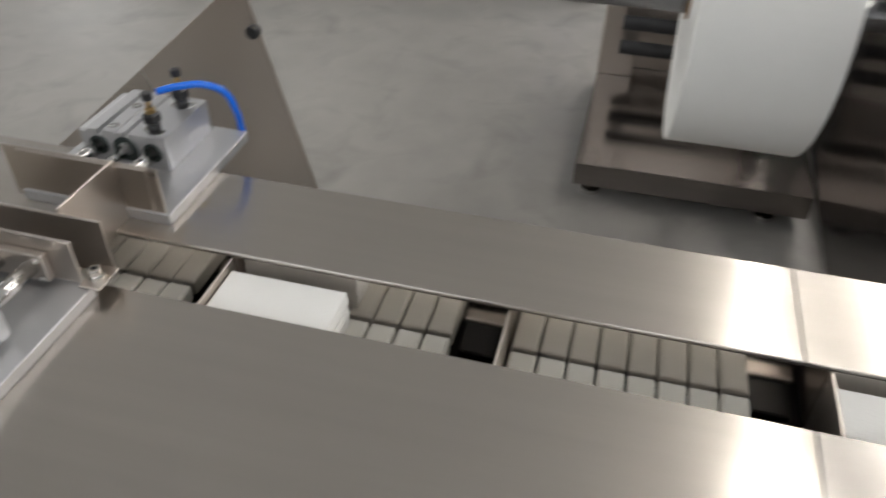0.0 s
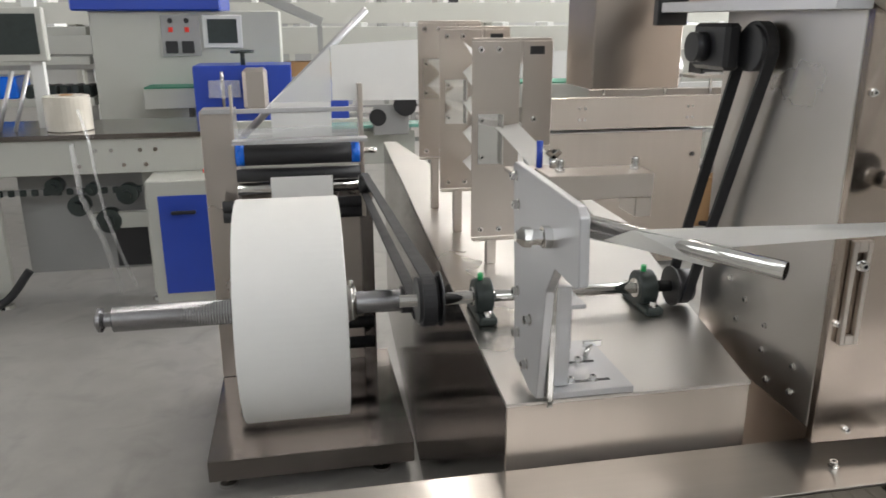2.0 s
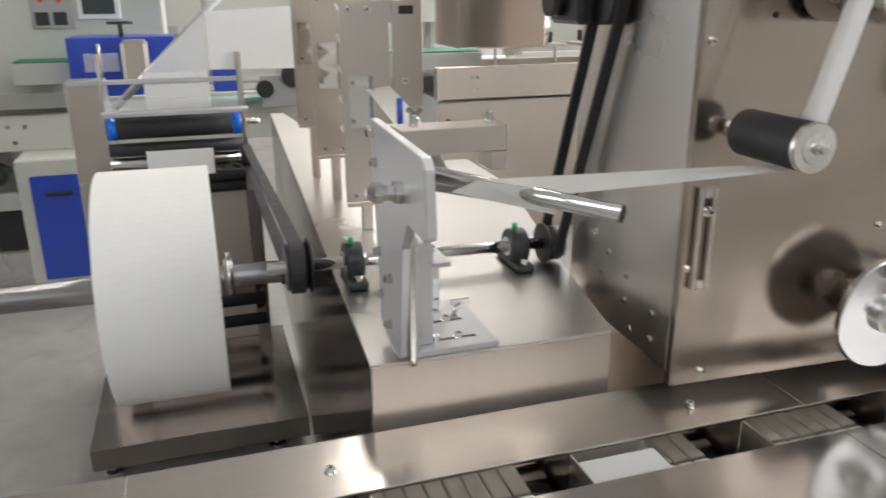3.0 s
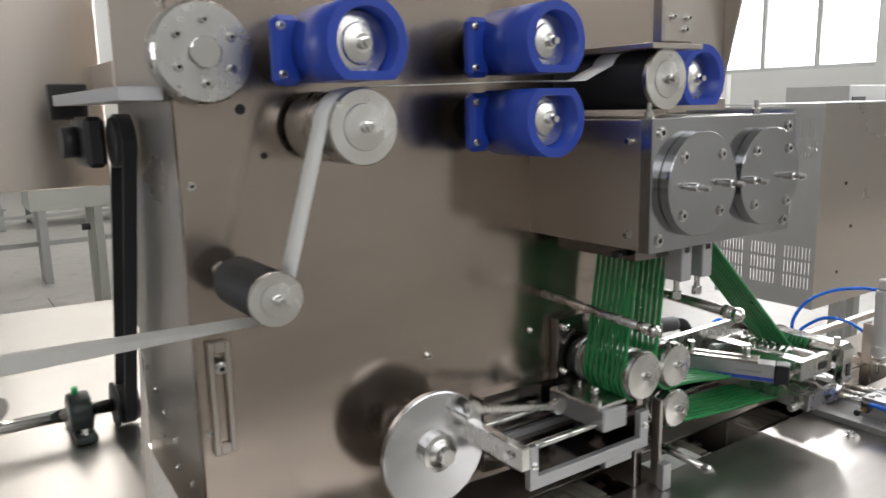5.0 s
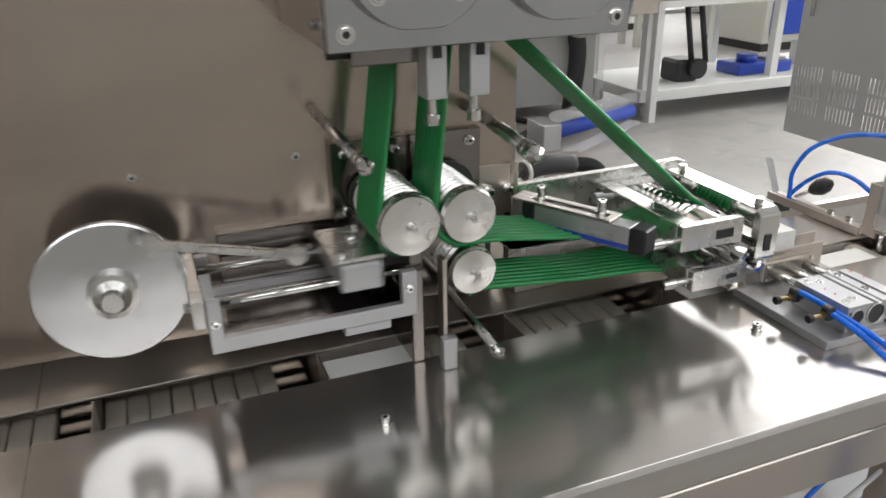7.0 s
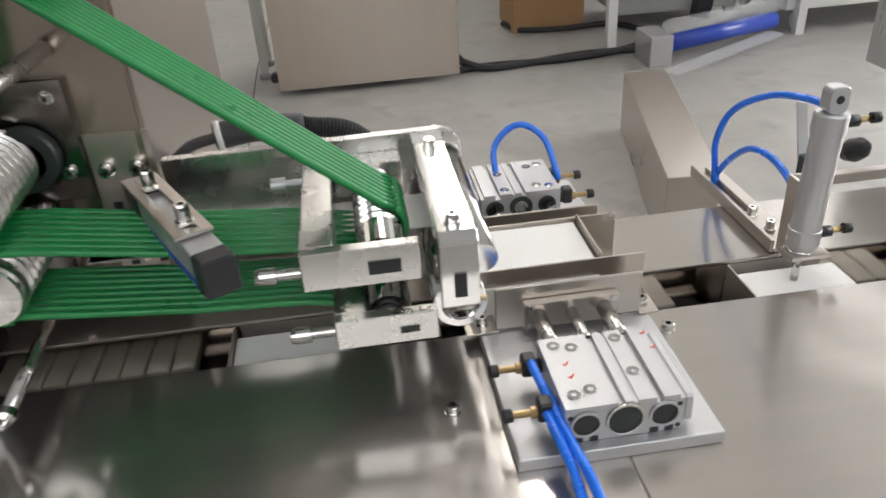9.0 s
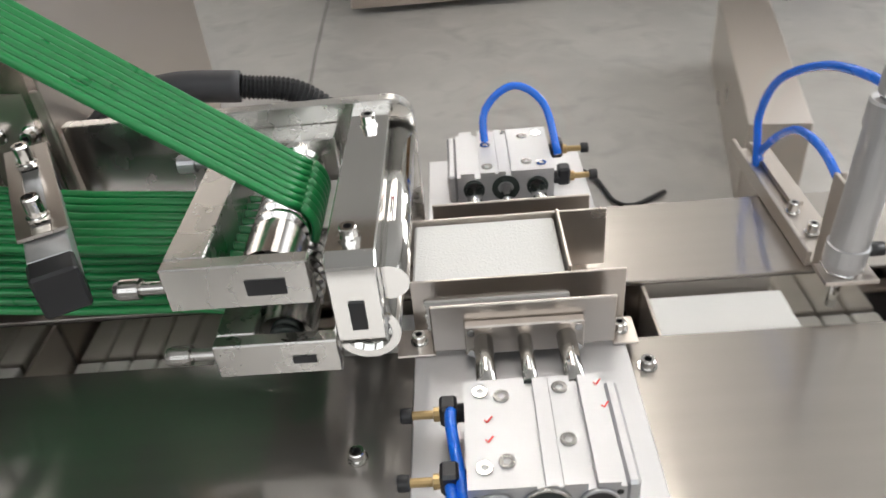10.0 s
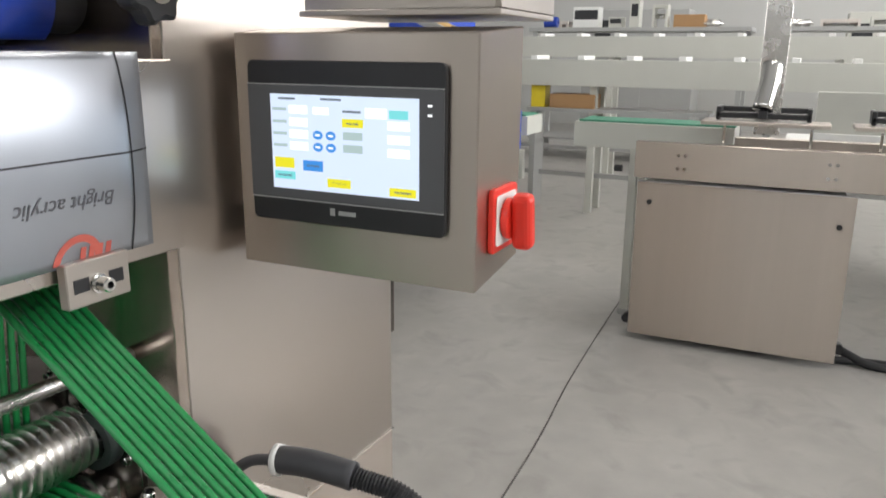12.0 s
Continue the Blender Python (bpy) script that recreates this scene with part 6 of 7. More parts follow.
part("knob_stem", rod((1.815, 0.452, 0.635), (1.824, 0.385, 0.685), 0.005, 12), M_CHROME, cs)
part("knob", turned((1.822, 0.398, 0.676), (1.830, 0.345, 0.712), [(0, 0.008), (0.15, 0.015), (0.45, 0.021), (0.75, 0.018), (0.95, 0.008), (1, 0.002)], 18), M_BLACK, cs, "black oval knob")
lf = thing("low_floor_box", (2.1, 1.6, 0.0), "low bent stainless cover standing on the floor", "floor cover")
part("shell", slab([(2.10, 2.22), (2.27, 2.19), (2.04, 1.20), (1.88, 1.22)], "z", 0.0, 0.25, 0.002), M_BRUSH, lf)
cl = thing("cable_loop", (1.45, 1.35, 0.0), "loop of black cable lying on the floor", "cable")
part("cable", tube([(1.70, 1.30, 0.010), (1.60, 1.24, 0.010), (1.549, 1.265, 0.010), (1.53, 1.34, 0.010), (1.515, 1.40, 0.010), (1.47, 1.47, 0.010), (1.421, 1.485, 0.010), (1.375, 1.45, 0.010), (1.366, 1.39, 0.010), (1.384, 1.307, 0.010), (1.438, 1.223, 0.010), (1.50, 1.19, 0.010), (1.56, 1.20, 0.018)], 0.0068, 8, 6), M_RUBBER, cl)
cd = thing("wood_offcut", (1.63, 1.215, 0.0), "short pale wood offcut lying on the floor", "wood offcut")
part("piece", moved(box(-0.075, 0.075, -0.02, 0.02, 0, 0.025, 0.002), Matrix.Translation((1.65, 1.19, 0)) @ pose(0, 0, 0, 0, 0, 4)), M_WOOD, cd)

# ---- machine at the far end: cabinet, conveyor and gripper ----
ec = thing("end_machine", (1.1, 3.1, 0.0), "stainless end machine on a wide panelled cabinet", "packing machine")
part("front_panel", box(0.62, 1.545, 3.10, 3.104, 0.035, 0.80, 0.001), M_PANEL, ec, "brushed stainless front panel")
part("cabinet_body", box(0.66, 1.50, 3.105, 3.6, 0.06, 0.80, 0), M_WHITE, ec)
part("panel_lip", box(0.62, 1.545, 3.085, 3.0995, 0.795, 0.801, 0.001), M_ALU, ec, "bright folded lip")
for x in (2.4, 3.5):
    part("leg", box(x, x + 0.05, 3.30, 3.35, 0.0, 0.93, 0), M_WHITE, ec)
part("upper_beam", box(0.605, 3.6, 3.06, 3.12, 0.818, 0.985, 0.002), M_PANEL, ec)
part("upper_beam", box(0.605, 3.6, 3.50, 3.56, 0.806, 0.985, 0.002), M_BRUSH, ec)
part("deck", box(0.61, 3.6, 3.121, 3.499, 0.93, 0.94, 0), M_DARKSTEEL, ec)
for x in (0.68, 1.49):
    part("knob", rod((x, 3.10, 0.70 if x < 1 else 0.66), (x, 3.088, 0.70 if x < 1 else 0.66), 0.012, 14), M_BLACK, ec)
for x in (0.60, 1.555):
    part("foot_knob", rod((x, 3.2, 0.09), (x + 0.001, 3.14, 0.09), 0.022, 14), M_BLACK, ec)
for x in (0.80, 0.83, 1.42, 1.45):
    for z in (0.87, 0.93):
        part("screw_head", rod((x, 3.06, z), (x, 3.056, z), 0.008, 10), M_CHROME, ec)
part("column", box(1.09, 1.20, 3.32, 3.36, 1.02, 2.2, 0.002), M_TURNED, ec, "bright upright column")
part("chute", tube([(1.145, 3.28, 1.34), (1.14, 3.24, 1.24), (1.125, 3.2, 1.14)], 0.045, 14, 6), M_CHROME, ec)
for x in (0.93, 1.56):
    part("gripper", joined(box(x, x + 0.40, 3.20, 3.225, 1.10, 1.125, 0.004), box(x, x + 0.40, 3.33, 3.355, 1.12, 1.145, 0.004), box(x + 0.18, x + 0.22, 3.18, 3.37, 1.10, 1.14, 0.004), box(x, x + 0.02, 3.20, 3.355, 1.09, 1.15, 0.004), box(x + 0.38, x + 0.40, 3.20, 3.355, 1.09, 1.15, 0.004)), M_BLACK, ec, "black gripper frame")
    part("gripper_plate", box(x - 0.06, x + 0.48, 3.16, 3.38, 1.068, 1.085, 0.002), M_BRUSH, ec)
    part("clear_tray", box(x + 0.02, x + 0.38, 3.22, 3.33, 1.0855, 1.105, 0.002), M_FILM, ec)
    for dx in (0.04, 0.40):
        part("stand", box(x + dx, x + dx + 0.012, 3.17, 3.182, 0.985, 1.067, 0), M_CHROME, ec)
part("cable", tube([(1.56, 3.25, 0.06), (1.70, 3.2, 0.02), (1.9, 3.22, 0.014), (2.3, 3.3, 0.014), (2.8, 3.25, 0.014)], 0.02, 8, 6), M_RUBBER, ec, "thick black cable")
bc = thing("belt_conveyor", (0.4, 3.5, 0.0), "small conveyor with green belt on cream legs", "belt conveyor")
part("frame", box(0.20, 1.0, 3.45, 3.75, 0.90, 1.03, 0.002), M_CREAM, bc)
part("belt", box(0.22, 1.0, 3.47, 3.73, 1.031, 1.040, 0), material("green_belt", (0.05, 0.22, 0.14), 0.6, 0, 0.1, 8), bc, "green belt")
for y in (3.46, 3.71):
    part("leg", box(0.50, 0.54, y, y + 0.04, 0.03, 0.90, 0), M_CREAM, bc)
    part("foot", rod((0.52, y + 0.02, 0.0), (0.52, y + 0.02, 0.03), 0.035, 12), M_GREYPAINT, bc)
part("adjuster", rod((0.47, 3.44, 0.80), (0.43, 3.44, 0.80), 0.018, 10), M_BLACK, bc)
b2c = thing("belt_conveyor", (-0.3, 4.2, 0.0), "small conveyor with green belt on cream legs", "belt conveyor")
part("frame", box(-1.6, -0.32, 4.2, 4.5, 0.86, 0.98, 0.002), M_CREAM, b2c)
part("belt", box(-1.6, -0.34, 4.22, 4.48, 0.981, 0.99, 0), bpy.data.materials["green_belt"], b2c, "green belt")
for x in (-1.4, -0.9):
    part("leg", box(x, x + 0.05, 4.25, 4.45, 0.0, 0.86, 0), M_CREAM, b2c)

# long cream conveyors with flights
for y, z, x0, x1 in ((6.0, 1.33, -4.5, 7.5), (8.0, 1.57, -5.5, 8.5)):
    o = thing("flighted_conveyor", (0, y, 0), "long cream conveyor with white flights on legs", "flighted conveyor", "long conveyors")
    part("near_side", box(x0, x1, y, y + 0.03, z - 0.22, z, 0.002), M_CREAM, o)
    part("far_side", box(x0, x1, y + 0.4, y + 0.43, z - 0.22, z, 0.002), M_CREAM, o)
    part("bed", box(x0, x1, y + 0.031, y + 0.399, z - 0.12, z - 0.03, 0), M_CREAM, o)
    n = int((x1 - x0) / 0.42)
    for i in range(n):
        x = x0 + 0.2 + 0.42 * i
        part("flight", box(x, x + 0.06, y + 0.035, y + 0.39, z - 0.03, z + 0.035, 0.004), M_WHITE, o)
    for i in range(7):
        x = x0 + 0.3 + (x1 - x0 - 0.6) * i / 6
        part("leg", box(x, x + 0.06, y + 0.05, y + 0.11, 0, z - 0.22, 0), M_CREAM, o)
        part("leg", box(x, x + 0.06, y + 0.33, y + 0.39, 0, z - 0.22, 0), M_CREAM, o)
    part("cross_rail", box(x0, x1, y + 0.2, y + 0.24, 0.3, 0.34, 0), M_GREYPAINT, o)


def workbench(x0, x1, y, z, seed):
    o = thing("workbench", (x0, y, 0), "steel workbench loaded with machine parts", "workbench", "workbenches")
    part("top", box(x0, x1, y, y + 0.8, z - 0.05, z, 0.002), M_GREYPAINT, o)
    part("lower_shelf", box(x0 + 0.02, x1 - 0.02, y + 0.02, y + 0.78, 0.25, 0.28, 0.002), M_GREYPAINT, o)
    for x in (x0 + 0.05, x1 - 0.11):
        for yy in (y + 0.03, y + 0.71):
            part("leg", box(x, x + 0.06, yy, yy + 0.06, 0, z - 0.05, 0), M_GREYPAINT, o)
    rnd = random.Random(seed)
    x = x0 + 0.1
    while x < x1 - 0.35:
        w, h, kind = rnd.uniform(0.1, 0.45), rnd.uniform(0.08, 0.42), rnd.randrange(6)
        yy = y + rnd.uniform(0.05, 0.3)
        if kind == 0:
            t = thing("parts_bin", (x, yy, z), "open plastic bin of small parts", "bin", "bench clutter")
            part("shell", joined(box(x, x + w, yy, yy + 0.3, z, z + 0.012, 0), box(x, x + 0.012, yy, yy + 0.3, z + 0.012, z + h * 0.6, 0), box(x + w - 0.012, x + w, yy, yy + 0.3, z + 0.012, z + h * 0.6, 0), box(x + 0.0121, x + w - 0.0121, yy, yy + 0.012, z + 0.012, z + h * 0.6, 0)), rnd.choice([M_BLUE, M_WHITE, M_YELLOW]), t)
        elif kind == 1:
            t = thing("carton", (x, yy, z), "small brown cardboard carton", "carton", "cartons")
            part("body", box(x, x + w, yy, yy + 0.25, z, z + h * 0.7, 0.003), M_CARD, t)
            part("tape", box(x + w * 0.45, x + w * 0.55, yy - 0.001, yy + 0.251, z + h * 0.7, z + h * 0.7 + 0.001, 0), M_WOOD, t)
        elif kind == 2:
            t = thing("motor", (x, yy, z), "dark electric motor waiting on a bench", "motor", "bench clutter")
            part("body", rod((x, yy + 0.1, z + 0.08), (x + w, yy + 0.1, z + 0.08), 0.075, 20, bev=0.008), rnd.choice([M_CAST, M_BLUE]), t)
            part("foot", box(x + 0.02, x + w - 0.02, yy + 0.04, yy + 0.16, z, z + 0.02), M_CAST, t)
            part("shaft", rod((x + w, yy + 0.1, z + 0.08), (x + w + 0.05, yy + 0.1, z + 0.08), 0.015, 12), M_CHROME, t)
        elif kind == 3:
            t = thing("frame_part", (x, yy, z), "welded steel machine frame part", "machine part", "bench clutter")
            part("frame", joined(box(x, x + 0.03, yy, yy + 0.2, z, z + h, 0.002), box(x + w - 0.03, x + w, yy, yy + 0.2, z, z + h, 0.002), box(x + 0.031, x + w - 0.031, yy, yy + 0.2, z + h - 0.04, z + h, 0.002)), rnd.choice([M_BRUSH, M_CREAM]), t)
            part("roller", rod((x + 0.03, yy + 0.1, z + h * 0.5), (x + w - 0.03, yy + 0.1, z + h * 0.5), 0.03, 16), M_CHROME, t)
        elif kind == 4:
            t = thing("control_box", (x, yy, z), "small painted control box", "control box", "bench clutter")
            part("body", box(x, x + w, yy, yy + 0.2, z, z + h, 0.004), rnd.choice([M_CREAM, M_GREYPAINT, M_WHITE]), t)
            part("panel", box(x + 0.02, x + w - 0.02, yy - 0.004, yy, z + h * 0.4, z + h * 0.85, 0), M_BLACK, t)
        else:
            t = thing("roller_part", (x, yy, z), "bare steel roller lying on a bench", "machine part", "bench clutter")
            part("body", rod((x, yy + 0.1, z + 0.05), (x + w, yy + 0.15, z + 0.05), 0.05, 18), M_TURNED, t)
            part("axle", rod((x - 0.04, yy + 0.1, z + 0.05), (x + w + 0.04, yy + 0.152, z + 0.05), 0.015, 10), M_CHROME, t)
        x += w + rnd.uniform(0.02, 0.15)
    return o


workbench(-2.2, 0.6, 9.6, 1.72, 3)
workbench(0.8, 4.2, 9.6, 1.72, 5)
workbench(-5.2, -2.5, 7.0, 1.0, 9)

# ---- packing machine behind the unwinder ----
pm = thing("packing_machine", (-1.8, 3.2, 0), "cream flow packing machine with steel deck", "packing machine")
part("long_beam", box(-3.6, -0.10, 2.98, 3.02, 0.69, 0.855, 0.003), M_CREAM, pm, "long cream side beam")
part("back_beam", box(-3.6, -0.10, 3.50, 3.54, 0.69, 0.855, 0.003), M_CREAM, pm)
part("deck", box(-3.6, -1.05, 2.96, 3.56, 0.8565, 0.880, 0.002), M_DARKSTEEL, pm, "dull steel deck")
part("lower_panel", box(-3.6, -2.10, 3.04, 3.08, 0.10, 0.60, 0.002), M_CREAM, pm)
part("back_panel", box(-2.09, -0.5, 3.30, 3.34, 0.12, 0.66, 0.002), M_GREYPAINT, pm)
for x in (-3.3, -2.2, -1.45):
    part("leg", box(x, x + 0.05, 3.1, 3.15, 0.04, 0.69, 0), M_CREAM, pm)
    part("foot", turned((x + 0.025, 3.12, 0), (x + 0.025, 3.12, 0.05), [(0, 0.045), (0.3, 0.04), (0.5, 0.012), (1, 0.012)], 14), M_CHROME, pm)
for x, z in ((-1.62, 0.80), (-1.55, 0.80), (-1.5, 0.73), (-1.42, 0.80), (-1.4, 0.73), (-1.7, 0.73), (-1.35, 0.80), (-2.4, 0.76), (-2.9, 0.76)):
    part("screw_head", rod((x, 2.98, z), (x, 2.974, z), 0.010, 10), M_CHROME, pm)
part("chain_rail", box(-3.6, -1.4, 3.10, 3.13, 0.575, 0.60, 0), M_GREYPAINT, pm)
for i in range(40):
    x = -3.5 + 0.053 * i
    part("chain_link", box(x, x + 0.03, 3.085, 3.099, 0.572, 0.604, 0.004), M_CAST, pm)
part("film_spindle", joined(rod((-2.42, 2.75, 0.16), (-2.20, 3.1, 0.30), 0.035, 18), rod((-2.30, 2.92, 0.22), (-2.25, 2.99, 0.25), 0.07, 20)), M_CHROME, pm, "chrome film spindle")
part("hose", tube([(-2.62, 2.95, 0.42), (-2.62, 2.93, 0.25), (-2.48, 2.9, 0.10), (-2.28, 2.9, 0.05), (-2.1, 2.92, 0.10), (-1.98, 2.95, 0.24)], 0.02, 10, 8), M_RUBBER, pm, "black hose loop")
for x, z, r in ((-1.75, 0.52, 0.05), (-1.62, 0.44, 0.06), (-1.52, 0.57, 0.05), (-1.85, 0.62, 0.04), (-1.68, 0.60, 0.03)):
    part("drive_wheel", joined(rod((x, 3.05, z), (x, 3.12, z), r, 20), rod((x, 3.02, z), (x, 3.05, z), r * 0.45, 14)), M_CAST, pm, "dark drive wheel")
part("drive_bracket", box(-1.70, -1.40, 3.06, 3.10, 0.40, 0.48, 0.003), M_CREAM, pm)
part("dark_housing", box(-1.62, -1.42, 3.14, 3.28, 0.18, 0.40, 0.004), M_BLACK, pm)
tc = thing("tall_control_cabinet", (-1.4, 4.5, 0), "tall cream control cabinet with blue covers", "control cabinet")
part("body", box(-1.93, -0.76, 4.47, 5.2, 0.05, 1.445, 0.006), M_CREAM, tc)
part("blue_lid", box(-2.02, -1.12, 4.42, 5.2, 1.446, 1.62, 0.01), M_BLUE, tc, "blue painted lid")
part("meter_panel", box(-1.50, -1.265, 4.455, 4.469, 1.165, 1.42, 0.002), M_GREYPAINT, tc)
for x in (-1.44, -1.34):
    part("meter", box(x - 0.04, x + 0.035, 4.447, 4.4545, 1.185, 1.26, 0.002), M_BLACK, tc)
    part("rocker_switch", box(x - 0.015, x + 0.012, 4.448, 4.4545, 1.315, 1.345, 0.002), M_RED, tc)
    part("dial", rod((x, 4.4545, 1.385), (x, 4.44, 1.385), 0.016, 14), M_BLACK, tc)
part("screen_frame", box(-1.245, -1.0, 4.455, 4.469, 1.215, 1.42, 0.004), M_WHITE, tc)
part("screen", box(-1.215, -1.03, 4.450, 4.4545, 1.245, 1.395, 0.001), M_CAST, tc, "dark blank screen")
sbx = thing("sealing_head", (-1.0, 4.0, 0.88), "blue sealing head with handwheel", "sealing head")
part("housing", box(-1.27, -0.70, 3.95, 4.30, 0.70, 1.13, 0.006), M_BLUE, sbx)
part("cover", box(-0.98, -0.84, 3.80, 3.949, 0.88, 1.12, 0.02), M_BRUSH, sbx)
part("handwheel", joined(ring((-0.98, 4.0, 1.20), (-0.98, 4.0, 1.215), 0.07, 0.052, 24), rod((-0.98, 4.0, 1.13), (-0.98, 4.0, 1.215), 0.014, 12), box(-1.04, -0.92, 3.994, 4.006, 1.203, 1.212, 0)), M_CAST, sbx)
part("post", rod((-1.10, 3.9, 0.88), (-1.10, 3.9, 1.1), 0.012, 12), M_CHROME, sbx)
part("shield", box(-1.18, -1.0, 3.88, 3.885, 0.95, 1.05, 0), M_FILM, sbx)
part("side_box", box(-0.50, -0.36, 4.0, 4.2, 0.72, 1.02, 0.004), M_BLUE, sbx)
mc = thing("mobile_cabinet", (-1.2, 2.95, 0), "cream cabinet with blue door on casters", "cabinet")
part("body", box(-1.375, -1.06, 2.75, 3.0, 0.10, 0.69, 0.006), M_CREAM, mc)
dr = part("door", box(-1.325, -1.065, 2.742, 2.749, 0.15, 0.62, 0.002), M_BLUE, mc, "blue door")
part("door_handle", box(-1.27, -1.16, 2.72, 2.741, 0.535, 0.55, 0.004), M_BLACK, dr)
for x in (-1.34, -1.10):
    part("caster", joined(rod((x, 2.80, 0.04), (x + 0.03, 2.80, 0.04), 0.04, 18), box(x - 0.005, x + 0.035, 2.78, 2.83, 0.075, 0.0995, 0)), M_WHITE, mc)
part("emergency_stop", joined(rod((-1.10, 2.80, 0.69), (-1.10, 2.80, 0.71), 0.014, 14), rod((-1.10, 2.80, 0.71), (-1.10, 2.80, 0.73), 0.022, 18, bev=0.004)), M_RED, mc, "red stop button")
fr = thing("film_roll", (-1.75, 3.1, 0.88), "roll of clear film standing on the deck", "film roll")
part("roll", turned((-1.76, 3.15, 0.8805), (-1.76, 3.15, 1.045), [(0, 0.10), (0.02, 0.105), (0.98, 0.105), (1, 0.10)], 32), material("film_stack", (0.62, 0.58, 0.50), 0.25, 0, 0.08, 14), fr)
part("core", ring((-1.76, 3.15, 1.0455), (-1.76, 3.15, 1.05), 0.03, 0.022, 18), M_CARD, fr)
part("hanging_film", strip([(-1.66, 1.0), (-1.63, 0.86), (-1.62, 0.7), (-1.60, 0.5), (-1.55, 0.3), (-1.50, 0.14)], 2.90, 2.95, 0.002), M_FILM, fr, "clear film tail")
part("hanging_film", strip([(-1.70, 0.85), (-1.69, 0.6), (-1.62, 0.4), (-1.58, 0.2), (-1.56, 0.12)], 2.86, 2.94, 0.002), M_FILM, fr, "clear film tail")
ps = thing("monitor_stand", (-2.0, 3.2, 0.88), "small screen on a post above the deck", "monitor stand")
part("post", box(-1.93, -1.87, 3.25, 3.29, 0.8805, 1.5, 0.002), M_WHITE, ps)
part("screen_case", box(-2.08, -1.83, 3.20, 3.245, 1.20, 1.45, 0.006), M_CREAM, ps)
part("screen", box(-2.05, -1.86, 3.194, 3.1995, 1.235, 1.42, 0.001), M_CAST, ps)
for i in range(5):
    x = -2.28 + 0.07 * i
    part("strut", rod((x, 3.12, 0.8805), (x + 0.08, 3.18, 1.16), 0.010, 10), M_ALU, ps, "slanted aluminium strut")
part("dark_frame", joined(box(-2.7, -2.2, 3.1, 3.3, 0.8805, 0.96, 0.01), box(-2.55, -2.35, 3.1, 3.2, 0.961, 1.05, 0.01)), M_BLACK, ps)
rk = thing("wall_rack", (-2.6, 4.6, 0), "open rack with bins behind the machine", "rack")
for z in (0.86, 1.12, 1.30):
    part("shelf", box(-3.8, -1.96, 4.5, 4.9, z, z + 0.05, 0.002), M_CREAM, rk)
for x in (-3.8, -2.9, -2.0):
    part("upright", box(x, x + 0.04, 4.86, 4.9, 0, 1.6, 0), M_GREYPAINT, rk)
part("blue_bin", box(-2.62, -2.42, 4.52, 4.8, 0.9105, 1.05, 0.01), M_TUBE, rk, "bright blue bin")
for i in range(6):
    part("dark_part", box(-2.38 + 0.07 * i, -2.33 + 0.07 * i, 4.52, 4.7, 0.9105, 0.99, 0.008), M_CAST, rk)

# ---- steel machine beyond the folding base ----
fc = thing("feed_conveyor", (1.7, 4.0, 0), "cream feed conveyor with glass-green belt", "feed conveyor")
part("side", box(1.35, 3.6, 3.9, 3.94, 0.93, 1.20, 0.003), M_CREAM, fc)
part("belt", box(1.35, 3.6, 3.945, 4.3, 1.16, 1.18, 0), M_WHITE, fc)
part("lower_rail", box(1.35, 3.6, 3.865, 3.8995, 0.93, 0.99, 0.002), M_WHITE, fc)
for x in (1.45, 2.4, 3.4):
    part("leg", box(x, x + 0.06, 3.95, 4.01, 0, 0.93, 0), M_CREAM, fc)
part("glass_strip", box(-0.75, 0.0, 2.86, 3.0, 0.885, 0.90, 0.001), material("green_glass", (0.16, 0.36, 0.30), 0.15, 0, 0.05, 8), pm, "green edge glass strip")
part("chain_wheel", joined(rod((-0.17, 2.80, 1.0), (-0.17, 2.83, 1.0), 0.055, 12), rod((-0.30, 2.82, 0.94), (-0.30, 2.86, 0.94), 0.04, 16)), M_BLACK, pm, "black toothed wheels")
part("wheel_bracket", box(-0.32, -0.15, 2.832, 2.86, 0.8555, 1.0, 0.002), M_GREYPAINT, pm)
part("strip_bracket", box(-0.72, -0.12, 2.97, 3.0, 0.8555, 0.8845, 0.002), M_GREYPAINT, pm)
for x0, x1, z0, z1 in ((-1.05, -0.50, 1.62, 1.38),):
    ic = thing("inclined_conveyor", (x0, 3.9, 0), "inclined steel conveyor with yellow rollers", "inclined conveyor", "inclined conveyors")
    u = Vector((x1 - x0, 0, z1 - z0))
    tilt = Matrix.Translation((x0, 4.05, z0)) @ pose(0, 0, 0, 0, math.degrees(math.atan2(z0 - z1, x1 - x0)), 0)
    for y in (-0.12, 0.10):
        part("side_rail", moved(box(0, u.length, y, y + 0.02, -0.035, 0.02, 0.001), tilt), M_GREYPAINT, ic)
    n = int(u.length / 0.036)
    for i in range(n):
        part("roller", moved(rod((0.02 + 0.036 * i, -0.099, 0.008), (0.02 + 0.036 * i, 0.099, 0.008), 0.014, 8), tilt), M_WOOD, ic)
    part("leg", box(x1 - 0.03, x1, 4.03, 4.07, 1.2, z1 - 0.03, 0), M_GREYPAINT, ic)
yb = thing("parts_bin", (-0.2, 6.1, 0), "yellow parts bin and carton on a low shelf", "bin", "bench clutter")
part("yellow_bin", box(-0.93, -0.80, 6.05, 6.2, 0.92, 1.30, 0.004), M_YELLOW, yb)
part("shelf", box(-0.95, 0.6, 6.0, 6.35, 0.89, 0.9195, 0), M_GREYPAINT, yb)
part("shelf_leg", box(-0.93, -0.88, 6.05, 6.3, 0, 0.89, 0), M_GREYPAINT, yb)
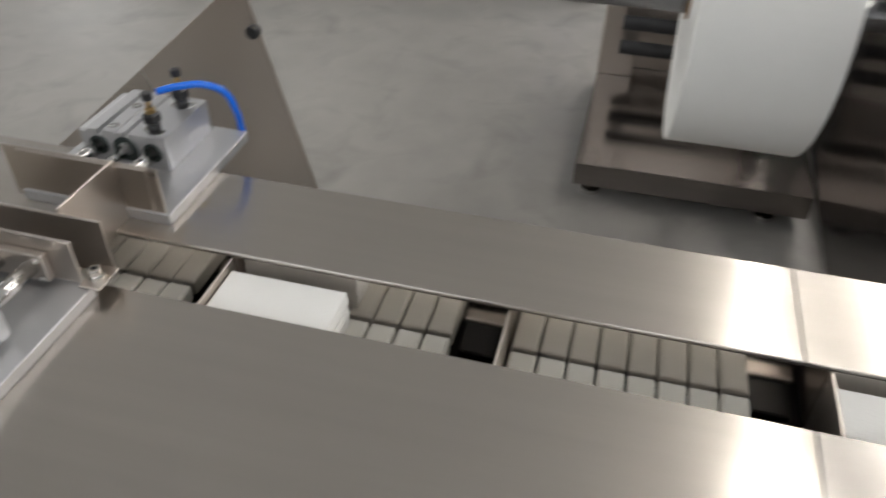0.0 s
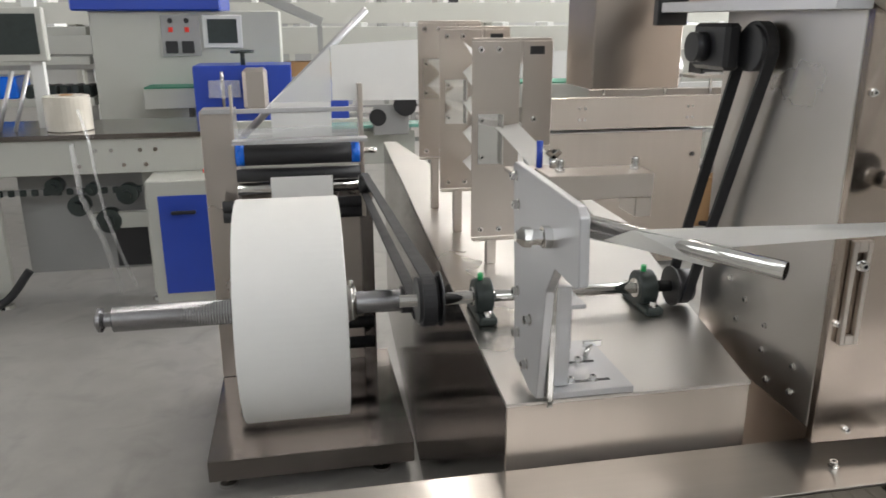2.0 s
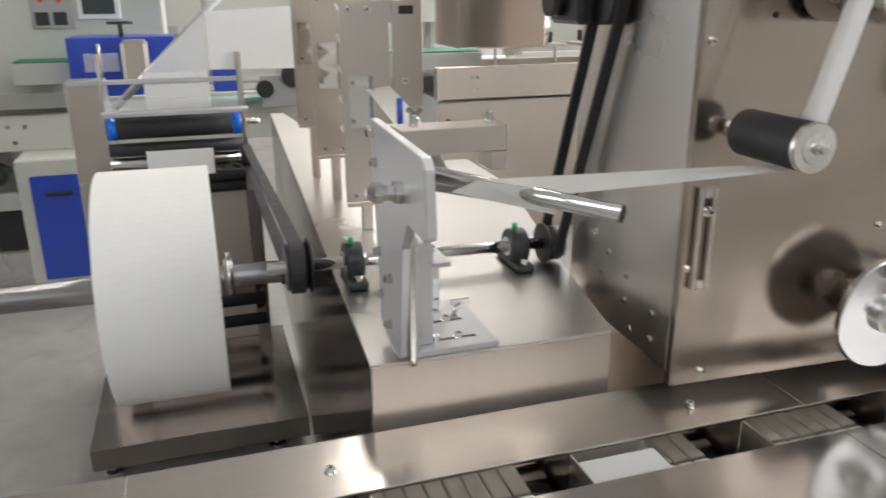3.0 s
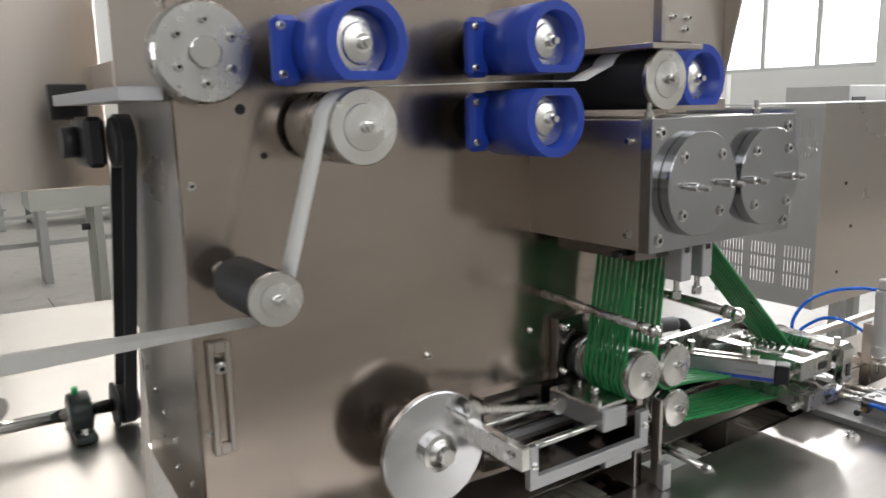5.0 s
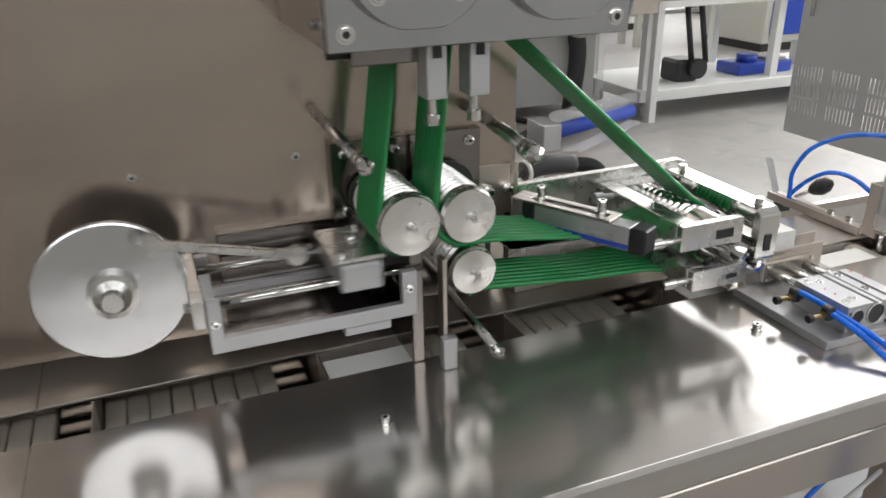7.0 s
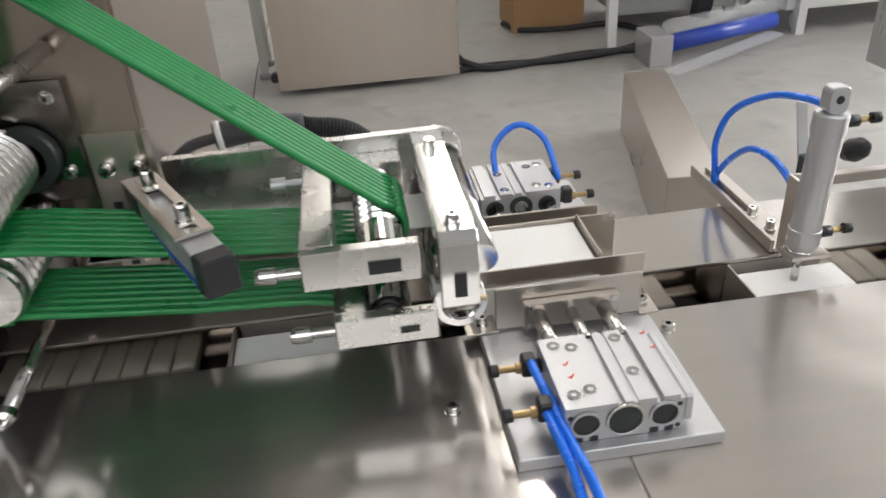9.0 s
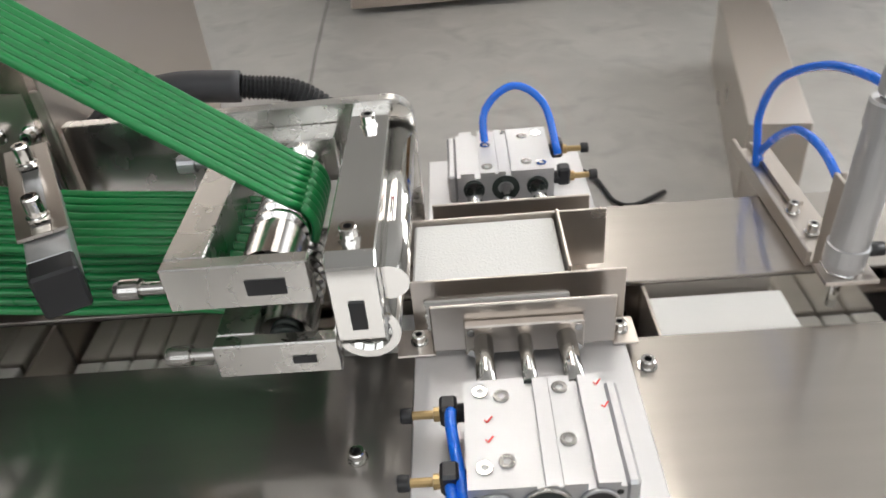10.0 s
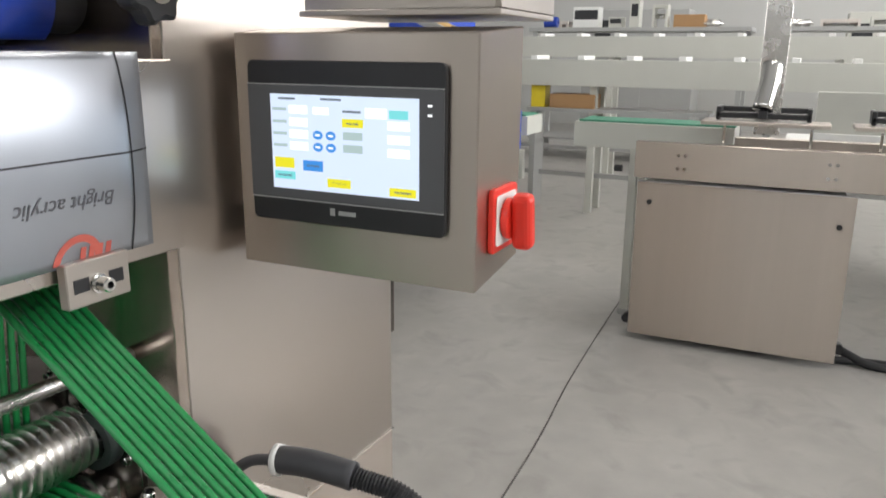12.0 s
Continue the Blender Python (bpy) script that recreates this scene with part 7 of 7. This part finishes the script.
part("shelf_leg", box(0.52, 0.58, 6.05, 6.3, 0, 0.89, 0), M_GREYPAINT, yb)
part("carton", box(-0.75, -0.35, 6.02, 6.25, 0.92, 1.04, 0.004), M_CARD, yb, "brown carton")

# ---- rolling rack and clutter to the right ----
rr = thing("rolling_rack", (4.2, 3.5, 0), "white steel rolling rack with machine parts", "rack")
for z in (0.13, 0.74):
    part("shelf", box(3.45, 5.9, 3.35, 4.15, z, z + 0.075, 0.004), M_WHITE, rr)
part("back_board", box(3.5, 5.9, 4.10, 4.13, 0.90, 1.25, 0.002), M_WHITE, rr)
for x in (3.5, 4.6, 5.8):
    for y in (3.4, 4.05):
        part("upright", box(x, x + 0.06, y, y + 0.06, 0.2055, 0.7395, 0), M_WHITE, rr)
        part("upright", box(x, x + 0.06, y, y + 0.06, 0.8155, 1.6, 0), M_WHITE, rr)
for x in (3.55, 5.8):
    for y in (3.42, 4.05):
        part("caster", joined(rod((x, y, 0.05), (x + 0.035, y, 0.05), 0.05, 18), box(x - 0.005, x + 0.04, y - 0.02, y + 0.02, 0.095, 0.1295, 0)), M_WHITE, rr)
mo = thing("belt_motor", (3.9, 3.6, 0.21), "black belt motor standing on the rack", "motor", "bench clutter")
part("body", joined(box(3.85, 4.05, 3.5, 3.7, 0.2055, 0.36, 0.02), rod((4.0, 3.45, 0.3), (4.0, 3.5, 0.3), 0.07, 18)), M_BLACK, mo)
for dx in (0.0, 0.12):
    part("belt", tube([(3.97 + dx, 3.5, 0.33), (3.90 + dx, 3.52, 0.72)], 0.02, 6, 1), M_RUBBER, mo)
for x, z, w, h, mt, nm in ((4.25, 0.816, 0.3, 0.06, M_CAST, "dark tool block"), (4.75, 0.816, 0.25, 0.05, M_YELLOW, "yellow tool"), (3.9, 0.816, 0.2, 0.12, M_RED, "red clamp part"), (5.2, 0.816, 0.3, 0.45, M_CAST, "dark machine part"), (4.4, 0.206, 0.5, 0.14, M_BLUE, "blue crate of parts"), (5.1, 0.206, 0.3, 0.3, M_ALU, "aluminium part")):
    t = thing("rack_item", (x, 3.6, z), nm + " lying on the rack", "machine part", "rack items")
    part("body", joined(box(x, x + w, 3.5, 3.75, z, z + h * 0.6, 0.01), rod((x + w * 0.3, 3.6, z + h * 0.6), (x + w * 0.3, 3.6, z + h), w * 0.15, 14)), mt, t)
    part("cap", box(x + w * 0.6, x + w * 0.9, 3.52, 3.7, z + h * 0.6, z + h * 0.75, 0.004), M_GREYPAINT, t)
wc = thing("wrapped_panel", (3.3, 3.6, 0), "brown cabinet side with hanging protective film", "cabinet")
part("body", box(2.60, 3.30, 3.7, 4.3, 0.10, 1.5, 0.004), M_WALL, wc)
part("film", box(3.31, 3.36, 3.66, 3.70, 0.05, 1.3, 0.01), M_FILM, wc, "dotted protective film")
part("black_hose", tube([(3.02, 3.62, 0.95), (3.05, 3.6, 0.7), (3.1, 3.6, 0.45), (3.05, 3.58, 0.08)], 0.06, 12, 6), M_RUBBER, wc, "thick black hose")
fbun = thing("film_bundle", (2.95, 3.2, 0), "bundle of blue and clear film rolls on the floor", "film bundle")
part("blue_roll", rod((2.65, 3.05, 0.10), (3.35, 3.30, 0.10), 0.045, 16), M_BLUE, fbun)
part("clear_roll", rod((2.65, 3.10, 0.17), (3.40, 3.36, 0.17), 0.04, 16), M_FILM, fbun)
part("loose_film", moved(box(-0.4, 0.4, -0.05, 0.05, 0, 0.006, 0), Matrix.Translation((2.95, 3.02, 0.03)) @ pose(0, 0, 0, 0, -4, 24)), M_FILM, fbun, "crumpled clear film")
part("end_block", box(2.52, 2.64, 2.98, 3.2, 0.0, 0.16, 0.004), M_ALU, fbun)
oc = thing("carton", (2.2, 4.0, 0), "open brown carton of packing material", "carton", "cartons")
part("body", box(2.0, 2.45, 3.9, 4.3, 0.0, 0.34, 0.004), M_CARD, oc)
part("flap", moved(box(0, 0.28, -0.2, 0.2, 0, 0.006, 0), Matrix.Translation((2.45, 4.1, 0.345)) @ pose(0, 0, 0, 0, -20, 0)), M_WOOD, oc)
part("packing", joined(*[moved(box(-0.05, 0.05, -0.04, 0.04, -0.01, 0.01, 0), Matrix.Translation((2.06 + 0.055 * i, 4.0 + 0.04 * (i % 4), 0.37)) @ pose(0, 0, 0, 40 * i, 25 * i, 60 * i)) for i in range(7)]), M_ALU, oc, "crumpled silver packing")
fcab = thing("floor_cable", (2.3, 3.2, 0), "black cables lying on the floor", "cable")
part("cable", tube([(1.52, 3.2, 0.02), (1.75, 3.24, 0.02), (2.1, 3.22, 0.02), (2.5, 3.3, 0.02), (2.75, 3.55, 0.02), (2.6, 3.85, 0.02), (2.3, 3.80, 0.03), (2.05, 3.9, 0.02), (1.98, 4.1, 0.02)], 0.018, 8, 6), M_RUBBER, fcab)
bt = thing("white_bench", (2.2, 4.8, 0), "white bench with blue clips along its edge", "workbench", "workbenches")
part("top", box(1.2, 3.4, 4.6, 5.3, 0.80, 0.86, 0.004), M_WHITE, bt)
for i in range(6):
    part("clip", box(1.4 + 0.32 * i, 1.55 + 0.32 * i, 4.58, 4.599, 0.775, 0.81, 0.002), M_BLUE, bt, "blue clip")
for x in (1.25, 3.25):
    part("leg", box(x, x + 0.07, 4.7, 5.2, 0, 0.80, 0), M_WHITE, bt)
for i, (x, y, w, h, mt) in enumerate(((6.2, 5.2, 0.9, 1.6, M_CREAM), (7.6, 3.2, 1.0, 1.5, M_GREYPAINT), (7.8, 7.5, 1.2, 1.7, M_CREAM), (5.6, 7.2, 0.8, 1.4, M_WHITE), (-4.6, 5.4, 1.2, 1.7, M_CREAM), (-6.5, 3.6, 1.1, 1.6, M_GREYPAINT), (-6.2, 8.5, 1.4, 1.9, M_CREAM), (1.6, 12.0, 1.4, 2.0, M_CREAM), (-2.2, 12.4, 1.8, 2.1, M_GREYPAINT), (4.8, 11.6, 1.3, 2.2, M_WHITE))):
    t = thing("parked_machine", (x, y, 0), "painted machine standing in the hall", "machine", "parked machines")
    part("body", box(x, x + w, y, y + 0.9, 0.08, h * 0.6, 0.01), mt, t)
    part("upper_housing", box(x + 0.1, x + w - 0.15, y + 0.1, y + 0.8, h * 0.6 + 0.001, h, 0.01), M_BLUE if i % 5 == 4 else mt, t)
    part("door", box(x + 0.08, x + w * 0.55, y - 0.008, y - 0.001, 0.16, h * 0.55, 0.003), M_BLUE if i % 3 == 0 else M_GREYPAINT, t)
    part("panel", box(x + 0.16, x + 0.42, y + 0.088, y + 0.099, h * 0.72, h * 0.92, 0.003), M_BLACK, t)
    part("plinth", box(x + 0.03, x + w - 0.03, y + 0.03, y + 0.87, 0, 0.08, 0), M_BLACK, t)
    part("roller", rod((x - 0.3, y + 0.3, h * 0.55), (x, y + 0.3, h * 0.55), 0.06, 16), M_TURNED, t)


# ---- movement ----
def motions():
    # track flights and the paper they carry
    for k, ob in FLIGHTS:
        x = X0 + PITCH * k
        walk(ob, [(t, Matrix.Translation((x + SPEED * t, (NEAR + FAR) / 2, 0.745))) for t in (0, 3, 6, 9, 12)])
    for k, ob in PACKS:
        x, y = X0 + PITCH * k, (NEAR + FAR) / 2 - 0.002
        drop = (1.09 - x) / SPEED
        if k % 2 and drop > 0:
            wait = Matrix.Translation((1.09, y, 0.829 if k == 3 else 0.80))
            rows = [(0, wait), (max(drop - 0.2, 0.05), wait)]
            rows += [(t, Matrix.Translation((x + SPEED * t, y, 0.745))) for t in [drop + 0.1 * i for i in range(6)] + [0.5 * i for i in range(25) if 0.5 * i > drop + 0.55] if t <= 12.0]
            if rows[-1][0] < 12.0:
                rows.append((12.0, wait))
            walk(ob, rows)
        else:
            walk(ob, [(t, Matrix.Translation((x + SPEED * t, y, 0.745))) for t in (0, 3, 6, 9, 12)])
    # crank, connecting rod and carriage
    n = 200
    disc_rows, rod_rows, block_rows = [], [], []
    for i in range(n + 1):
        t = 12.0 * i / n
        a = 40.0 + 1093.0 * (t - 6.0)
        disc_rows.append((t, Matrix.Translation(CR) @ pose(0, 0, 0, 0, a, 0)))
        px, pz = CR[0] + 0.062 * math.sin(radians(a)), CR[2] + 0.062 * math.cos(radians(a))
        bz = 0.948
        bx = px + math.sqrt(ROD_LEN ** 2 - (pz - bz) ** 2)
        rod_rows.append((t, Matrix.Translation((px, CR[1] - 0.016, pz)) @ pose(0, 0, 0, 0, math.degrees(math.atan2(pz - bz, bx - px)), 0)))
        block_rows.append((t, Matrix.Translation((bx + 0.060, -0.103, 0.928))))
    walk(crank, disc_rows)
    walk(conrod, rod_rows)
    walk(carriage, block_rows)
    # rollers turn with the web and the ropes
    for ob in ROLLERS:
        c = ob.matrix_basis.translation.copy()
        walk(ob, [(0.12 * i, Matrix.Translation(c) @ pose(0, 0, 0, 0, 66.0 * i, 0)) for i in range(101)])
    c = pr.matrix_basis.translation.copy()
    walk(pr, [(0.5 * i, Matrix.Translation(c) @ pose(0, 0, 0, 40.0 * i, 0, 0)) for i in range(25)])
    # sheets leave the nip one after another and settle in the hopper
    for i, ob in enumerate(SHEETS):
        t0 = 9.17 + 0.328 * i
        inside = Matrix.Translation((0.80, -0.092, 0.914))
        rows = [(0, inside), (t0 - 0.75, inside), (t0 - 0.3, Matrix.Translation((0.94, -0.092, 0.9125))), (t0 - 0.02, Matrix.Translation((1.065, -0.092, 0.912))),
                (t0 + 0.08, Matrix.Translation((1.125, -0.092, 0.892)) @ pose(0, 0, 0, 0, 12, 0)), (t0 + 0.2, Matrix.Translation((1.146, -0.092, 0.8405 + 0.0002 * i)))]
        rows = [r for r in rows if r[0] <= 12.0]
        if rows[-1][0] < 12.0:
            rows.append((12.0, rows[-1][1]))
        walk(ob, rows)


motions()
